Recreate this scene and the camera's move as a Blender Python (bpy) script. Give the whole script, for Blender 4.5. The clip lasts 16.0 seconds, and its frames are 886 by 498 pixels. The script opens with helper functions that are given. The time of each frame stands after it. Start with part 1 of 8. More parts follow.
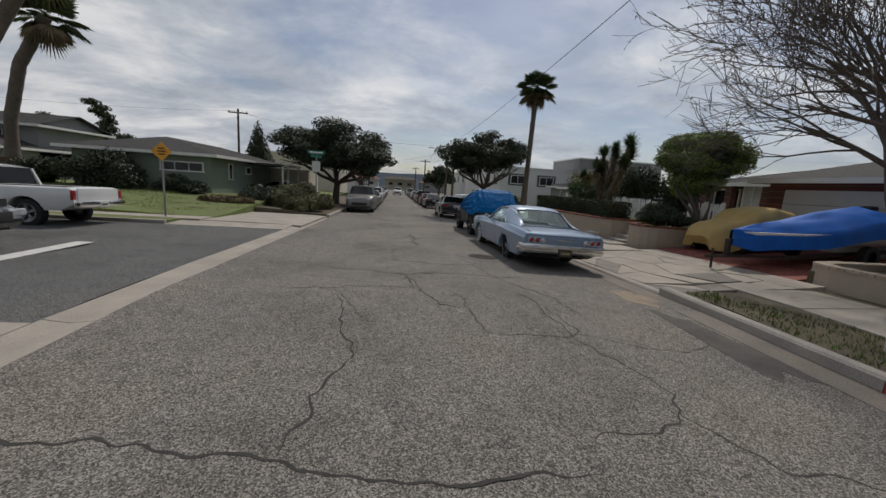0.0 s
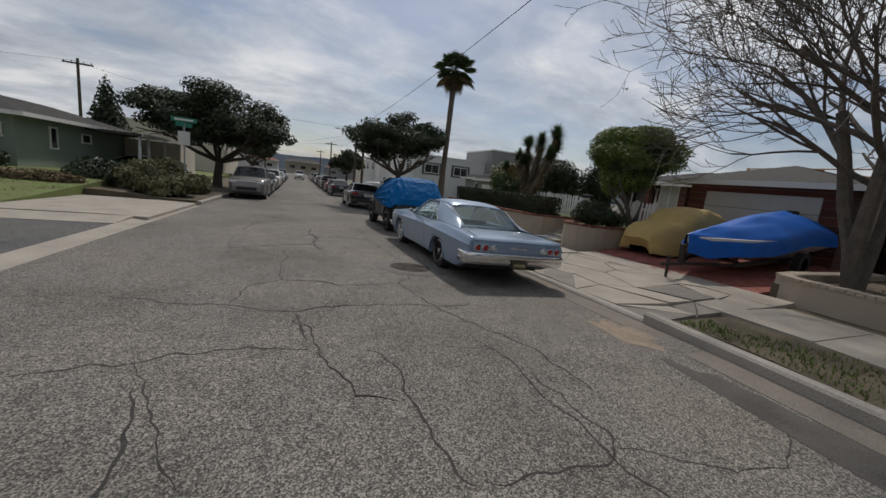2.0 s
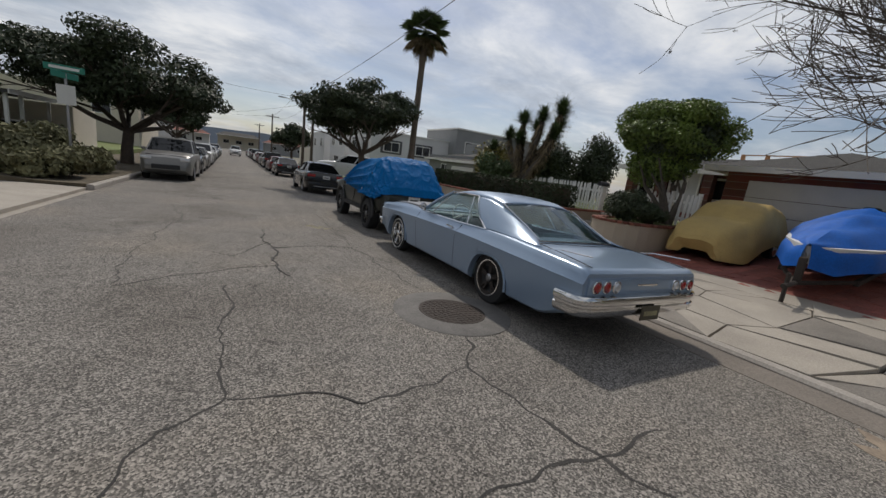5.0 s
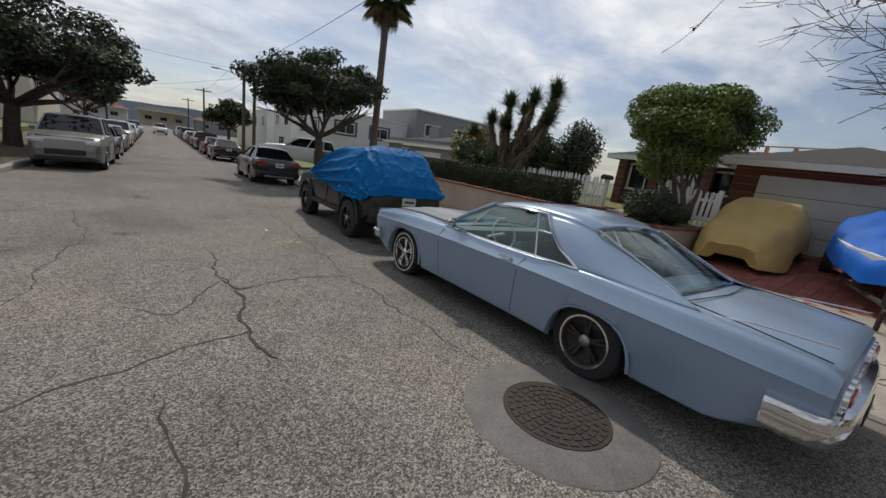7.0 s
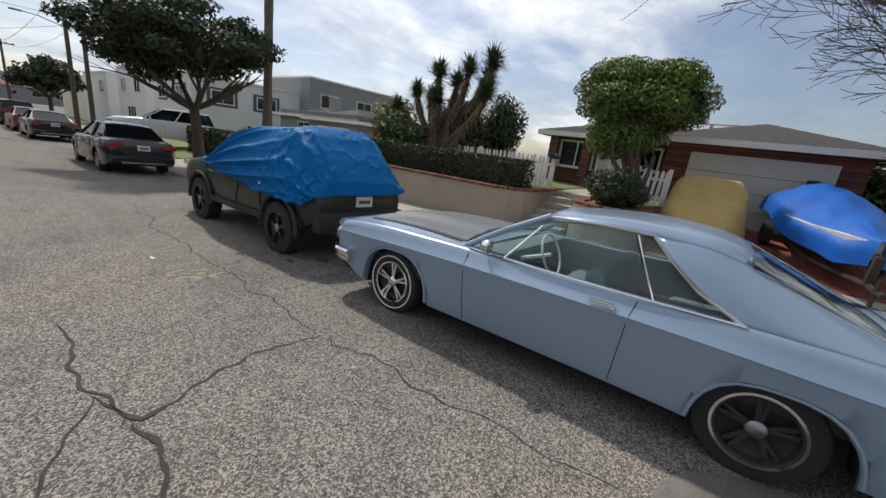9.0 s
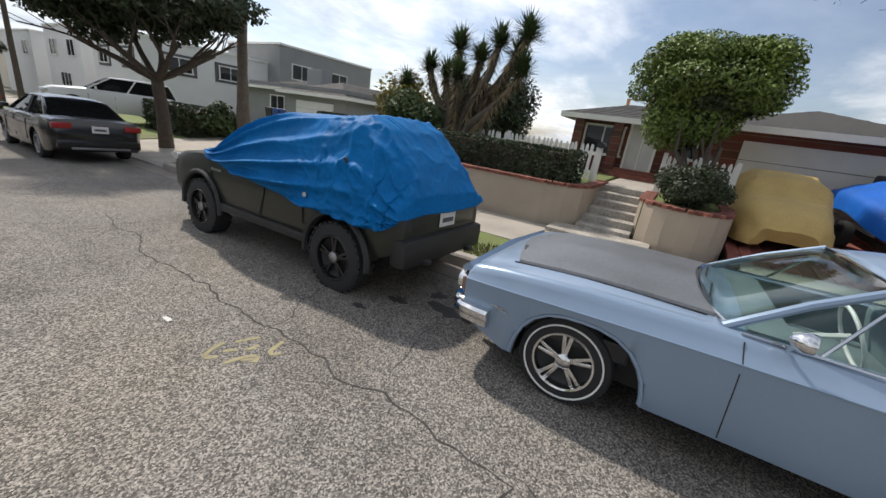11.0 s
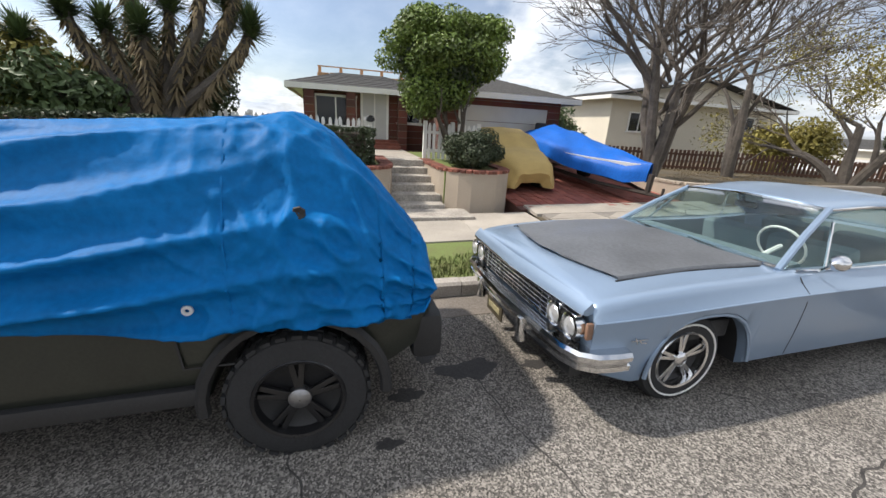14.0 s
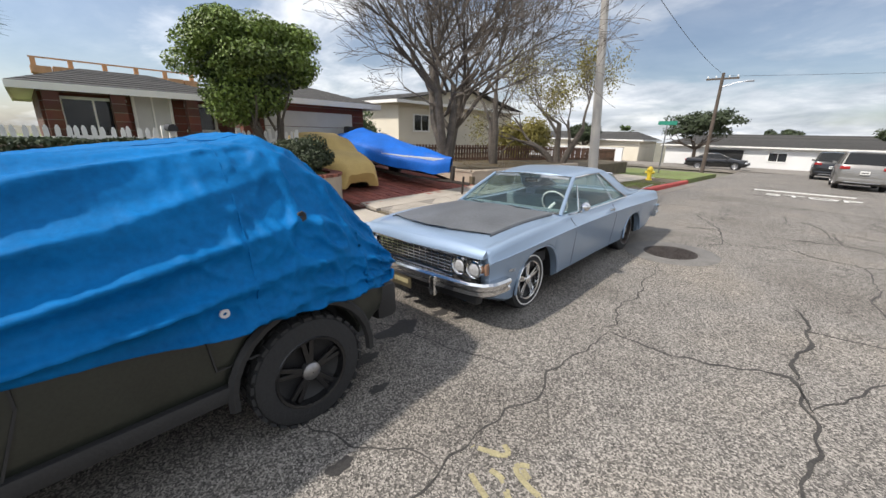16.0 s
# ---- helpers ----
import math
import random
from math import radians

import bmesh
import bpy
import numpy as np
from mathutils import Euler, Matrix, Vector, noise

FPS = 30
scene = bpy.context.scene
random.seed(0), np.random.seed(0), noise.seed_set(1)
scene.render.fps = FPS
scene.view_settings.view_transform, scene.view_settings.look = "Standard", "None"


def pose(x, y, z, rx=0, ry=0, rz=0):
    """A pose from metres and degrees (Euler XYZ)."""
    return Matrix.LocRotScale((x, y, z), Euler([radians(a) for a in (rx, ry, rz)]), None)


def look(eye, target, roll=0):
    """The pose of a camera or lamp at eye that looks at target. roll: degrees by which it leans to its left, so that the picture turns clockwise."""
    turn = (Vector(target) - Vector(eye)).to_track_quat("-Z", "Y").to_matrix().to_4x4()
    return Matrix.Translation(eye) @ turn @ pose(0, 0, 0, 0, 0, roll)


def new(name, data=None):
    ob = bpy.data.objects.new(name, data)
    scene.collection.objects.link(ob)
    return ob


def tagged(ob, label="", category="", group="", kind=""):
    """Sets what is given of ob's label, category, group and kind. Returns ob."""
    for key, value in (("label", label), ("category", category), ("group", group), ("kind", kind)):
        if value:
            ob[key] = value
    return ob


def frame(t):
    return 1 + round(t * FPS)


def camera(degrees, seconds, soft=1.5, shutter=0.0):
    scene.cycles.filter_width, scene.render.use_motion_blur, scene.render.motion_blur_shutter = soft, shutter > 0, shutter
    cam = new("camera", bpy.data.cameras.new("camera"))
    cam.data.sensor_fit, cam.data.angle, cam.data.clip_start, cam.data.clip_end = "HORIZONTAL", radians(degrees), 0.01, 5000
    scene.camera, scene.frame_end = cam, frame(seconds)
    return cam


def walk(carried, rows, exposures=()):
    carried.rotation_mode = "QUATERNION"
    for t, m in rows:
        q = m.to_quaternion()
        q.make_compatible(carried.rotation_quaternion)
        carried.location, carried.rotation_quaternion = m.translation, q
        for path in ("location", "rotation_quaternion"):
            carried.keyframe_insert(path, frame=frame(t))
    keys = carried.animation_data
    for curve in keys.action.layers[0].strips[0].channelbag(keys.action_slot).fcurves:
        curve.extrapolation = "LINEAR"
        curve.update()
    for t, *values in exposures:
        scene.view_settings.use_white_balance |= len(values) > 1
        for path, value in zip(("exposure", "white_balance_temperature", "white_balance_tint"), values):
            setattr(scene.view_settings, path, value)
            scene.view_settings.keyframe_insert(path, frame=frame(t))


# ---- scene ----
cam = camera(99.5, 16.0)
PATH = [
    (0, (-0.282, 2.712, 1.653), (-0.007, 4.665, 1.322), 3.8),
    (0.5, (-0.215, 3.337, 1.682), (0.114, 5.282, 1.352), 4.5),
    (1, (-0.177, 3.971, 1.655), (0.282, 5.89, 1.327), 5.1),
    (1.5, (-0.038, 4.563, 1.621), (0.57, 6.438, 1.282), 5.1),
    (2, (-0.045, 5.169, 1.604), (0.697, 6.994, 1.255), 6.3),
    (2.5, (0.011, 5.682, 1.573), (0.714, 7.519, 1.211), 5.8),
    (3, (-0.05, 6.293, 1.563), (0.662, 8.121, 1.175), 6.6),
    (3.5, (-0.025, 6.866, 1.547), (0.767, 8.658, 1.148), 7.3),
    (4, (-0.1, 7.406, 1.522), (0.772, 9.16, 1.117), 7.8),
    (4.5, (-0.07, 7.955, 1.505), (0.849, 9.683, 1.095), 7.6),
    (5, (-0.167, 8.472, 1.507), (0.822, 10.16, 1.09), 7.4),
    (7.5, (-0.188, 11.089, 1.61), (1.095, 12.544, 1.126), 7.8),
    (8, (-0.176, 11.554, 1.589), (1.209, 12.912, 1.103), 7.4),
    (10.5, (0.249, 14.32, 1.665), (1.918, 15.238, 1.055), 8.3),
    (11, (0.223, 14.819, 1.642), (1.865, 15.771, 1.013), 8.2),
    (11.5, (0.333, 15.244, 1.639), (2.018, 16.121, 1.013), 8.2),
    (12, (0.37, 15.711, 1.65), (2.119, 16.458, 1.031), 8.2),
    (12.5, (0.484, 16.122, 1.658), (2.299, 16.695, 1.043), 8.5),
    (13, (0.434, 16.611, 1.685), (2.31, 16.921, 1.064), 8.5),
    (13.5, (0.737, 17.015, 1.579), (2.649, 16.972, 0.994), 4.6),
    (14, (1.011, 17.41, 1.615), (2.833, 16.873, 0.99), 3.4),
    (14.5, (0.951, 17.804, 1.662), (2.651, 16.941, 1.056), 1.5),
    (15, (0.801, 18.113, 1.657), (2.413, 17.07, 1.096), -1.3),
    (15.5, (0.716, 18.398, 1.642), (2.205, 17.18, 1.096), -1.4),
    (16, (0.766, 18.614, 1.665), (2.07, 17.214, 1.084), 1.5),
]
walk(cam, [(t, look(eye, target, roll)) for t, eye, target, roll in PATH],
     [(0, -0.6), (3, -0.55), (5, -0.4), (8, -0.1), (10.5, 0.38), (12.5, 0.45), (14, 0.8), (16, 0.72)])

# ---- light ----
SUN_AZ, SUN_EL = 22.0, 50.0      # degrees from +y towards +x, and above the horizon
world = bpy.data.worlds.new("sky")
scene.world = world
world.use_nodes = True
wn, wl = world.node_tree.nodes, world.node_tree.links
bg = wn["Background"]
sky = wn.new("ShaderNodeTexSky")
sky.sky_type, sky.sun_disc = "NISHITA", False
sky.sun_elevation, sky.sun_rotation = radians(SUN_EL), radians(SUN_AZ)
tc = wn.new("ShaderNodeTexCoord")
sep = wn.new("ShaderNodeSeparateXYZ")
wl.new(tc.outputs["Generated"], sep.inputs[0])


def wmath(op, a, b=None):
    n = wn.new("ShaderNodeMath")
    n.operation = op
    if op == "MULTIPLY_ADD":
        n.inputs[2].default_value = 0.035
    for k, v in enumerate((a, b)):
        if v is None:
            continue
        if isinstance(v, (int, float)):
            n.inputs[k].default_value = v
        else:
            wl.new(v, n.inputs[k])
    return n.outputs[0]


up = wmath("ADD", wmath("MAXIMUM", sep.outputs[2], 0.0), 0.2)
comb = wn.new("ShaderNodeCombineXYZ")
wl.new(wmath("DIVIDE", sep.outputs[0], up), comb.inputs[0])
wl.new(wmath("DIVIDE", sep.outputs[1], up), comb.inputs[1])


def wnoise(scale, detail, rough, seedz, distort=0.0):
    m = wn.new("ShaderNodeMapping")
    m.inputs["Location"].default_value = (seedz, seedz * 0.7, seedz)
    m.inputs["Scale"].default_value = (1.0, 1.25, 1.0)
    wl.new(comb.outputs[0], m.inputs[0])
    n = wn.new("ShaderNodeTexNoise")
    n.inputs["Scale"].default_value, n.inputs["Detail"].default_value, n.inputs["Roughness"].default_value = scale, detail, rough
    n.inputs["Distortion"].default_value = distort
    wl.new(m.outputs[0], n.inputs["Vector"])
    return n.outputs[0]


def wramp(fac, stops):
    r = wn.new("ShaderNodeValToRGB")
    e = r.color_ramp.elements
    while len(e) < len(stops):
        e.new(0.5)
    for k, (p, c) in enumerate(stops):
        e[k].position, e[k].color = p, (*c, 1)
    wl.new(fac, r.inputs[0])
    return r.outputs[0]


# the cloud thins out over the houses on the right
cover = wramp(wmath("ADD", wnoise(0.75, 7, 0.55, 3.1, 0.25), wmath("MULTIPLY_ADD", sep.outputs[0], -0.11)), [(0.40, (0.15,) * 3), (0.53, (0.75,) * 3), (0.63, (1, 1, 1))])
shade = wramp(wnoise(1.5, 7, 0.62, 7.7, 0.35), [(0.30, (0.42, 0.465, 0.54)), (0.48, (0.65, 0.69, 0.755)), (0.64, (0.96, 0.965, 0.975))])
dim = wn.new("ShaderNodeMixRGB")
dim.blend_type = "MULTIPLY"
dim.inputs[0].default_value = 1.0
wl.new(sky.outputs[0], dim.inputs[1])
dim.inputs[2].default_value = (0.078, 0.078, 0.082, 1)
mixc = wn.new("ShaderNodeMixRGB")
wl.new(cover, mixc.inputs[0])
wl.new(dim.outputs[0], mixc.inputs[1])
wl.new(shade, mixc.inputs[2])
# brighter cloud towards the veiled sun, greyer away from it
dot = wn.new("ShaderNodeVectorMath")
dot.operation = "DOT_PRODUCT"
wl.new(tc.outputs["Generated"], dot.inputs[0])
dot.inputs[1].default_value = (math.sin(radians(SUN_AZ)) * math.cos(radians(SUN_EL)), math.cos(radians(SUN_AZ)) * math.cos(radians(SUN_EL)), math.sin(radians(SUN_EL)))
glow = wn.new("ShaderNodeMapRange")
glow.inputs[1].default_value, glow.inputs[2].default_value = -0.15, 0.95
glow.inputs[3].default_value, glow.inputs[4].default_value = 0.74, 1.26
wl.new(dot.outputs["Value"], glow.inputs[0])
lit = wn.new("ShaderNodeMixRGB")
lit.blend_type = "MULTIPLY"
lit.inputs[0].default_value = 1.0
wl.new(mixc.outputs[0], lit.inputs[1])
wl.new(glow.outputs[0], lit.inputs[2])
wl.new(lit.outputs[0], bg.inputs[0])
bg.inputs[1].default_value = 1.0
sun = new("sun", bpy.data.lights.new("sun", "SUN"))
sun.data.energy, sun.data.angle, sun.data.color = 3.0, radians(2.5), (1.0, 0.925, 0.83)
sa, se = radians(SUN_AZ), radians(SUN_EL)
sun.matrix_world = look((0, 0, 30), (-math.sin(sa) * math.cos(se) * 10, -math.cos(sa) * math.cos(se) * 10, 30 - math.sin(se) * 10))

# ---- materials ----


def mat(name, col, rough=0.6, metal=0.0, var=0.15, scale=3.0, fine=60.0, bump=0.1, rnd=0.0, tint=None, coat=0.0, spec=0.5):
    """A surface with colour variation at two scales, uneven gloss and fine relief."""
    m = bpy.data.materials.new(name)
    m.use_nodes = True
    n, l = m.node_tree.nodes, m.node_tree.links
    b = n["Principled BSDF"]
    b.inputs["Metallic"].default_value = metal
    b.inputs["Coat Weight"].default_value = coat
    b.inputs["Coat Roughness"].default_value = 0.06
    b.inputs["Specular IOR Level"].default_value = spec
    co = n.new("ShaderNodeTexCoord")
    big, small = n.new("ShaderNodeTexNoise"), n.new("ShaderNodeTexNoise")
    for t, s in ((big, scale), (small, fine)):
        t.inputs["Scale"].default_value, t.inputs["Detail"].default_value = s, 5
        l.new(co.outputs["Object"], t.inputs["Vector"])
    add = n.new("ShaderNodeMath")
    add.operation = "ADD"
    l.new(big.outputs[0], add.inputs[0])
    l.new(small.outputs[0], add.inputs[1])
    rng = n.new("ShaderNodeMapRange")
    rng.inputs[1].default_value, rng.inputs[2].default_value = 0.7, 1.3
    l.new(add.outputs[0], rng.inputs[0])
    mix = n.new("ShaderNodeMixRGB")
    lo = tint if tint else tuple(c * (1 - var) for c in col)
    mix.inputs[1].default_value, mix.inputs[2].default_value = (*lo, 1), (*[min(1, c * (1 + var)) for c in col], 1)
    l.new(rng.outputs[0], mix.inputs[0])
    out = mix.outputs[0]
    if rnd:
        info, hsv = n.new("ShaderNodeObjectInfo"), n.new("ShaderNodeHueSaturation")
        r2 = n.new("ShaderNodeMapRange")
        r2.inputs[3].default_value, r2.inputs[4].default_value = 1 - rnd, 1 + rnd
        l.new(info.outputs["Random"], r2.inputs[0])
        l.new(r2.outputs[0], hsv.inputs["Value"])
        l.new(out, hsv.inputs["Color"])
        out = hsv.outputs[0]
    l.new(out, b.inputs["Base Color"])
    rr = n.new("ShaderNodeMapRange")
    rr.inputs[3].default_value, rr.inputs[4].default_value = max(0.02, rough * 0.85), min(1, rough * 1.15)
    l.new(big.outputs[0], rr.inputs[0])
    l.new(rr.outputs[0], b.inputs["Roughness"])
    if bump:
        bp = n.new("ShaderNodeBump")
        bp.inputs["Strength"].default_value, bp.inputs["Distance"].default_value = bump, 0.02
        l.new(small.outputs[0], bp.inputs["Height"])
        l.new(bp.outputs[0], b.inputs["Normal"])
    return m


def asphalt(name, lo, mid, hi, cracks=1.0):
    """Worn asphalt: pale aggregate, stains, wandering cracks of two sizes."""
    m = bpy.data.materials.new(name)
    m.use_nodes = True
    n, l = m.node_tree.nodes, m.node_tree.links
    b = n["Principled BSDF"]
    b.inputs["Roughness"].default_value = 0.9
    b.inputs["Specular IOR Level"].default_value = 0.25
    co = n.new("ShaderNodeTexCoord").outputs["Object"]

    def noi(s, d=4, r=0.5, vec=co):
        t = n.new("ShaderNodeTexNoise")
        t.inputs["Scale"].default_value, t.inputs["Detail"].default_value, t.inputs["Roughness"].default_value = s, d, r
        l.new(vec, t.inputs["Vector"])
        return t

    def ramp(fac, stops):
        r = n.new("ShaderNodeValToRGB")
        e = r.color_ramp.elements
        while len(e) < len(stops):
            e.new(0.5)
        for k, (p, c) in enumerate(stops):
            e[k].position, e[k].color = p, (*c, 1)
        l.new(fac, r.inputs[0])
        return r.outputs[0]

    def mul(a, c, f=1.0, mode="MULTIPLY"):
        x = n.new("ShaderNodeMixRGB")
        x.blend_type = mode
        x.inputs[0].default_value = f
        l.new(a, x.inputs[1])
        l.new(c, x.inputs[2])
        return x.outputs[0]

    vor = n.new("ShaderNodeTexVoronoi")
    vor.inputs["Scale"].default_value = 105
    l.new(co, vor.inputs["Vector"])
    stones = n.new("ShaderNodeSeparateColor")
    l.new(vor.outputs["Color"], stones.inputs[0])
    col = ramp(stones.outputs[0], [(0.0, lo), (0.45, mid), (0.8, hi), (1.0, tuple(c * 1.35 for c in hi))])
    col = mul(col, ramp(noi(0.45, 5).outputs[0], [(0.3, (0.72, 0.7, 0.68)), (0.5, (1, 1, 1)), (0.7, (1.12, 1.08, 1.02))]))
    col = mul(col, ramp(noi(3.2, 4).outputs[0], [(0.33, (0.78,) * 3), (0.5, (1, 1, 1))]), 0.6)
    col = mul(col, ramp(noi(1.1, 3).outputs[0], [(0.22, (0.35, 0.33, 0.32)), (0.3, (1, 1, 1))]), 0.75)
    wob = n.new("ShaderNodeMixRGB")
    wob.blend_type = "ADD"
    wob.inputs[0].default_value = 1.0
    l.new(co, wob.inputs[1])
    wn3 = noi(1.6, 6, 0.62)
    sc = n.new("ShaderNodeVectorMath")
    sc.operation = "SCALE"
    sc.inputs["Scale"].default_value = 0.75
    l.new(wn3.outputs["Color"], sc.inputs[0])
    l.new(sc.outputs[0], wob.inputs[2])
    height = vor.outputs["Distance"]
    for scale, width, amt in ((0.55, 0.0035, 0.45), (1.15, 0.003, 0.4)):
        v = n.new("ShaderNodeTexVoronoi")
        v.feature = "DISTANCE_TO_EDGE"
        v.inputs["Scale"].default_value = scale
        l.new(wob.outputs[0], v.inputs["Vector"])
        line = ramp(v.outputs["Distance"], [(0.0, (0.13, 0.12, 0.115)), (width * 0.6, (0.3, 0.29, 0.28)), (width, (0.8, 0.8, 0.8)), (width * 3, (1, 1, 1))])
        gap = ramp(noi(0.8 + scale, 2).outputs[0], [(0.44, (1, 1, 1)), (0.52, (0, 0, 0))]) if scale > 0.5 else None
        if gap is not None:
            x = n.new("ShaderNodeMixRGB")
            l.new(gap, x.inputs[0])
            l.new(line, x.inputs[1])
            x.inputs[2].default_value = (1, 1, 1, 1)
            line = x.outputs[0]
        col = mul(col, line, amt * cracks)
    l.new(col, b.inputs["Base Color"])
    bp = n.new("ShaderNodeBump")
    bp.inputs["Strength"].default_value, bp.inputs["Distance"].default_value = 0.5, 0.006
    l.new(height, bp.inputs["Height"])
    l.new(bp.outputs[0], b.inputs["Normal"])
    return m


def glass_mat(name, tint, clear):
    """A window pane: tinted, see-through by clear, with a sharp reflection."""
    m = bpy.data.materials.new(name)
    m.use_nodes = True
    n, l = m.node_tree.nodes, m.node_tree.links
    for x in list(n):
        if x.type == "BSDF_PRINCIPLED":
            n.remove(x)
    tr, di, gl, mx, fr, mg = (n.new("ShaderNode" + k) for k in ("BsdfTransparent", "BsdfDiffuse", "BsdfGlossy", "MixShader", "LayerWeight", "MixShader"))
    tr.inputs[0].default_value = (*[0.35 + 0.6 * c for c in tint], 1)
    di.inputs[0].default_value = (*[c * 0.12 for c in tint], 1)
    gl.inputs["Roughness"].default_value = 0.02
    # gloss rises at a slant, alike from both faces of the pane
    pw, ma = n.new("ShaderNodeMath"), n.new("ShaderNodeMath")
    pw.operation, ma.operation = "POWER", "MULTIPLY_ADD"
    pw.inputs[1].default_value, ma.inputs[1].default_value, ma.inputs[2].default_value = 4.0, 0.55, 0.035
    l.new(fr.outputs["Facing"], pw.inputs[0])
    l.new(pw.outputs[0], ma.inputs[0])
    mx.inputs[0].default_value = clear
    l.new(di.outputs[0], mx.inputs[1])
    l.new(tr.outputs[0], mx.inputs[2])
    l.new(ma.outputs[0], mg.inputs[0])
    l.new(mx.outputs[0], mg.inputs[1])
    l.new(gl.outputs[0], mg.inputs[2])
    l.new(mg.outputs[0], n["Material Output"].inputs[0])
    return m


M_ROAD = asphalt("asphalt", (0.055, 0.052, 0.047), (0.143, 0.133, 0.121), (0.29, 0.268, 0.241))
M_SIDE = asphalt("asphalt_side_street", (0.05, 0.05, 0.05), (0.10, 0.10, 0.10), (0.17, 0.17, 0.165), 0.8)
M_CONC = mat("concrete", (0.35, 0.315, 0.268), 0.9, var=0.22, scale=1.6, fine=70, bump=0.25, rnd=0.07)
M_CONC_OLD = mat("old_concrete", (0.215, 0.195, 0.17), 0.92, var=0.3, scale=2.2, fine=60, bump=0.35, rnd=0.1)
M_KERB = mat("kerb_concrete", (0.34, 0.31, 0.275), 0.9, var=0.3, scale=1.3, fine=50, bump=0.3)
M_RED = mat("red_kerb_paint", (0.42, 0.06, 0.05), 0.75, var=0.3, scale=4, bump=0.2)
M_STUCCO = mat("tan_stucco", (0.40, 0.335, 0.265), 0.95, var=0.14, scale=1.2, fine=130, bump=0.5)
M_GRASS = mat("grass", (0.10, 0.15, 0.035), 0.95, var=0.5, scale=1.5, fine=40, bump=0.9, tint=(0.13, 0.115, 0.05))
M_DIRT = mat("dirt", (0.105, 0.085, 0.055), 1.0, var=0.4, scale=1.8, fine=30, bump=0.8)
M_LAND = mat("dry_ground", (0.15, 0.14, 0.10), 1.0, var=0.3, scale=0.05, fine=2, bump=0)
M_REDPAVE = mat("red_paver", (0.25, 0.078, 0.058), 0.85, var=0.3, scale=2.5, fine=45, bump=0.4, rnd=0.22)
M_JOINT = mat("red_joint", (0.10, 0.045, 0.035), 0.95, var=0.3)
M_BRICK = mat("brick", (0.20, 0.072, 0.05), 0.9, var=0.35, scale=6, fine=60, bump=0.5, rnd=0.4)
M_MORTAR = mat("mortar", (0.24, 0.20, 0.17), 0.95, var=0.25, bump=0.3)
M_WHITE = mat("white_paint", (0.74, 0.73, 0.70), 0.6, var=0.06, scale=2, bump=0.08)
M_GARDOOR = mat("grey_garage_door", (0.50, 0.50, 0.49), 0.6, var=0.06, bump=0.05)
M_SHINGLE = mat("grey_shingle", (0.048, 0.046, 0.043), 0.92, var=0.3, scale=5, fine=45, bump=0.6, rnd=0.25)
M_GREEN = mat("sage_green_paint", (0.225, 0.27, 0.215), 0.8, var=0.08, scale=1, fine=90, bump=0.3)
M_GREY = mat("grey_stucco", (0.25, 0.255, 0.255), 0.9, var=0.1, scale=1, fine=100, bump=0.35)
M_CREAM = mat("cream_stucco", (0.62, 0.57, 0.47), 0.9, var=0.07, scale=1, fine=100, bump=0.3)
M_APT = mat("white_stucco", (0.66, 0.66, 0.655), 0.85, var=0.05, scale=0.6, fine=90, bump=0.2)
M_APT_DK = mat("charcoal_panel", (0.09, 0.09, 0.095), 0.7, var=0.15)
M_DARKWOOD = mat("brown_fence_wood", (0.105, 0.055, 0.035), 0.85, var=0.3, scale=5, fine=40, bump=0.3, rnd=0.2)
M_RAWWOOD = mat("raw_lumber", (0.45, 0.26, 0.13), 0.8, var=0.2, scale=4, bump=0.2)
M_POLE = mat("pole_concrete", (0.40, 0.385, 0.36), 0.85, var=0.15, scale=2, fine=90, bump=0.2)
M_UPOLE = mat("weathered_pole_wood", (0.09, 0.07, 0.055), 0.9, var=0.3, bump=0.3)
M_BARK = mat("grey_bark", (0.115, 0.098, 0.082), 0.95, var=0.35, scale=6, fine=35, bump=0.8)
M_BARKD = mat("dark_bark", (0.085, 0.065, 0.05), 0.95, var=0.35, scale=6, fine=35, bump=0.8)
M_PALM = mat("palm_trunk", (0.13, 0.105, 0.085), 0.95, var=0.35, scale=3, fine=20, bump=0.9)
M_LEAF = mat("leaf_green", (0.07, 0.105, 0.035), 0.6, var=0.5, scale=1.3, fine=9, bump=0)
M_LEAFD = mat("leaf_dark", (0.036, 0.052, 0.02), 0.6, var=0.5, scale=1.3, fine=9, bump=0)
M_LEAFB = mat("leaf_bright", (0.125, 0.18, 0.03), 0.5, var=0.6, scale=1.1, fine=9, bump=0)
M_LEAFY = mat("leaf_yellow", (0.22, 0.19, 0.04), 0.6, var=0.4, scale=2, fine=9, bump=0)
M_DRY = mat("dry_leaf", (0.19, 0.145, 0.08), 0.9, var=0.4, scale=3, bump=0)
M_SAGE = mat("grey_green_grass", (0.155, 0.15, 0.075), 0.9, var=0.45, scale=1.5, fine=12, bump=0)
M_TYRE = mat("tyre_rubber", (0.022, 0.022, 0.023), 0.85, var=0.2, scale=8, bump=0.3)
M_CHROME = mat("chrome", (0.72, 0.72, 0.72), 0.09, 1.0, var=0.06, scale=8, bump=0.02)
M_DULLMETAL = mat("dull_metal", (0.33, 0.33, 0.34), 0.4, 1.0, var=0.15)
M_BLACK = mat("black_plastic", (0.02, 0.02, 0.021), 0.6, var=0.2, bump=0.1)
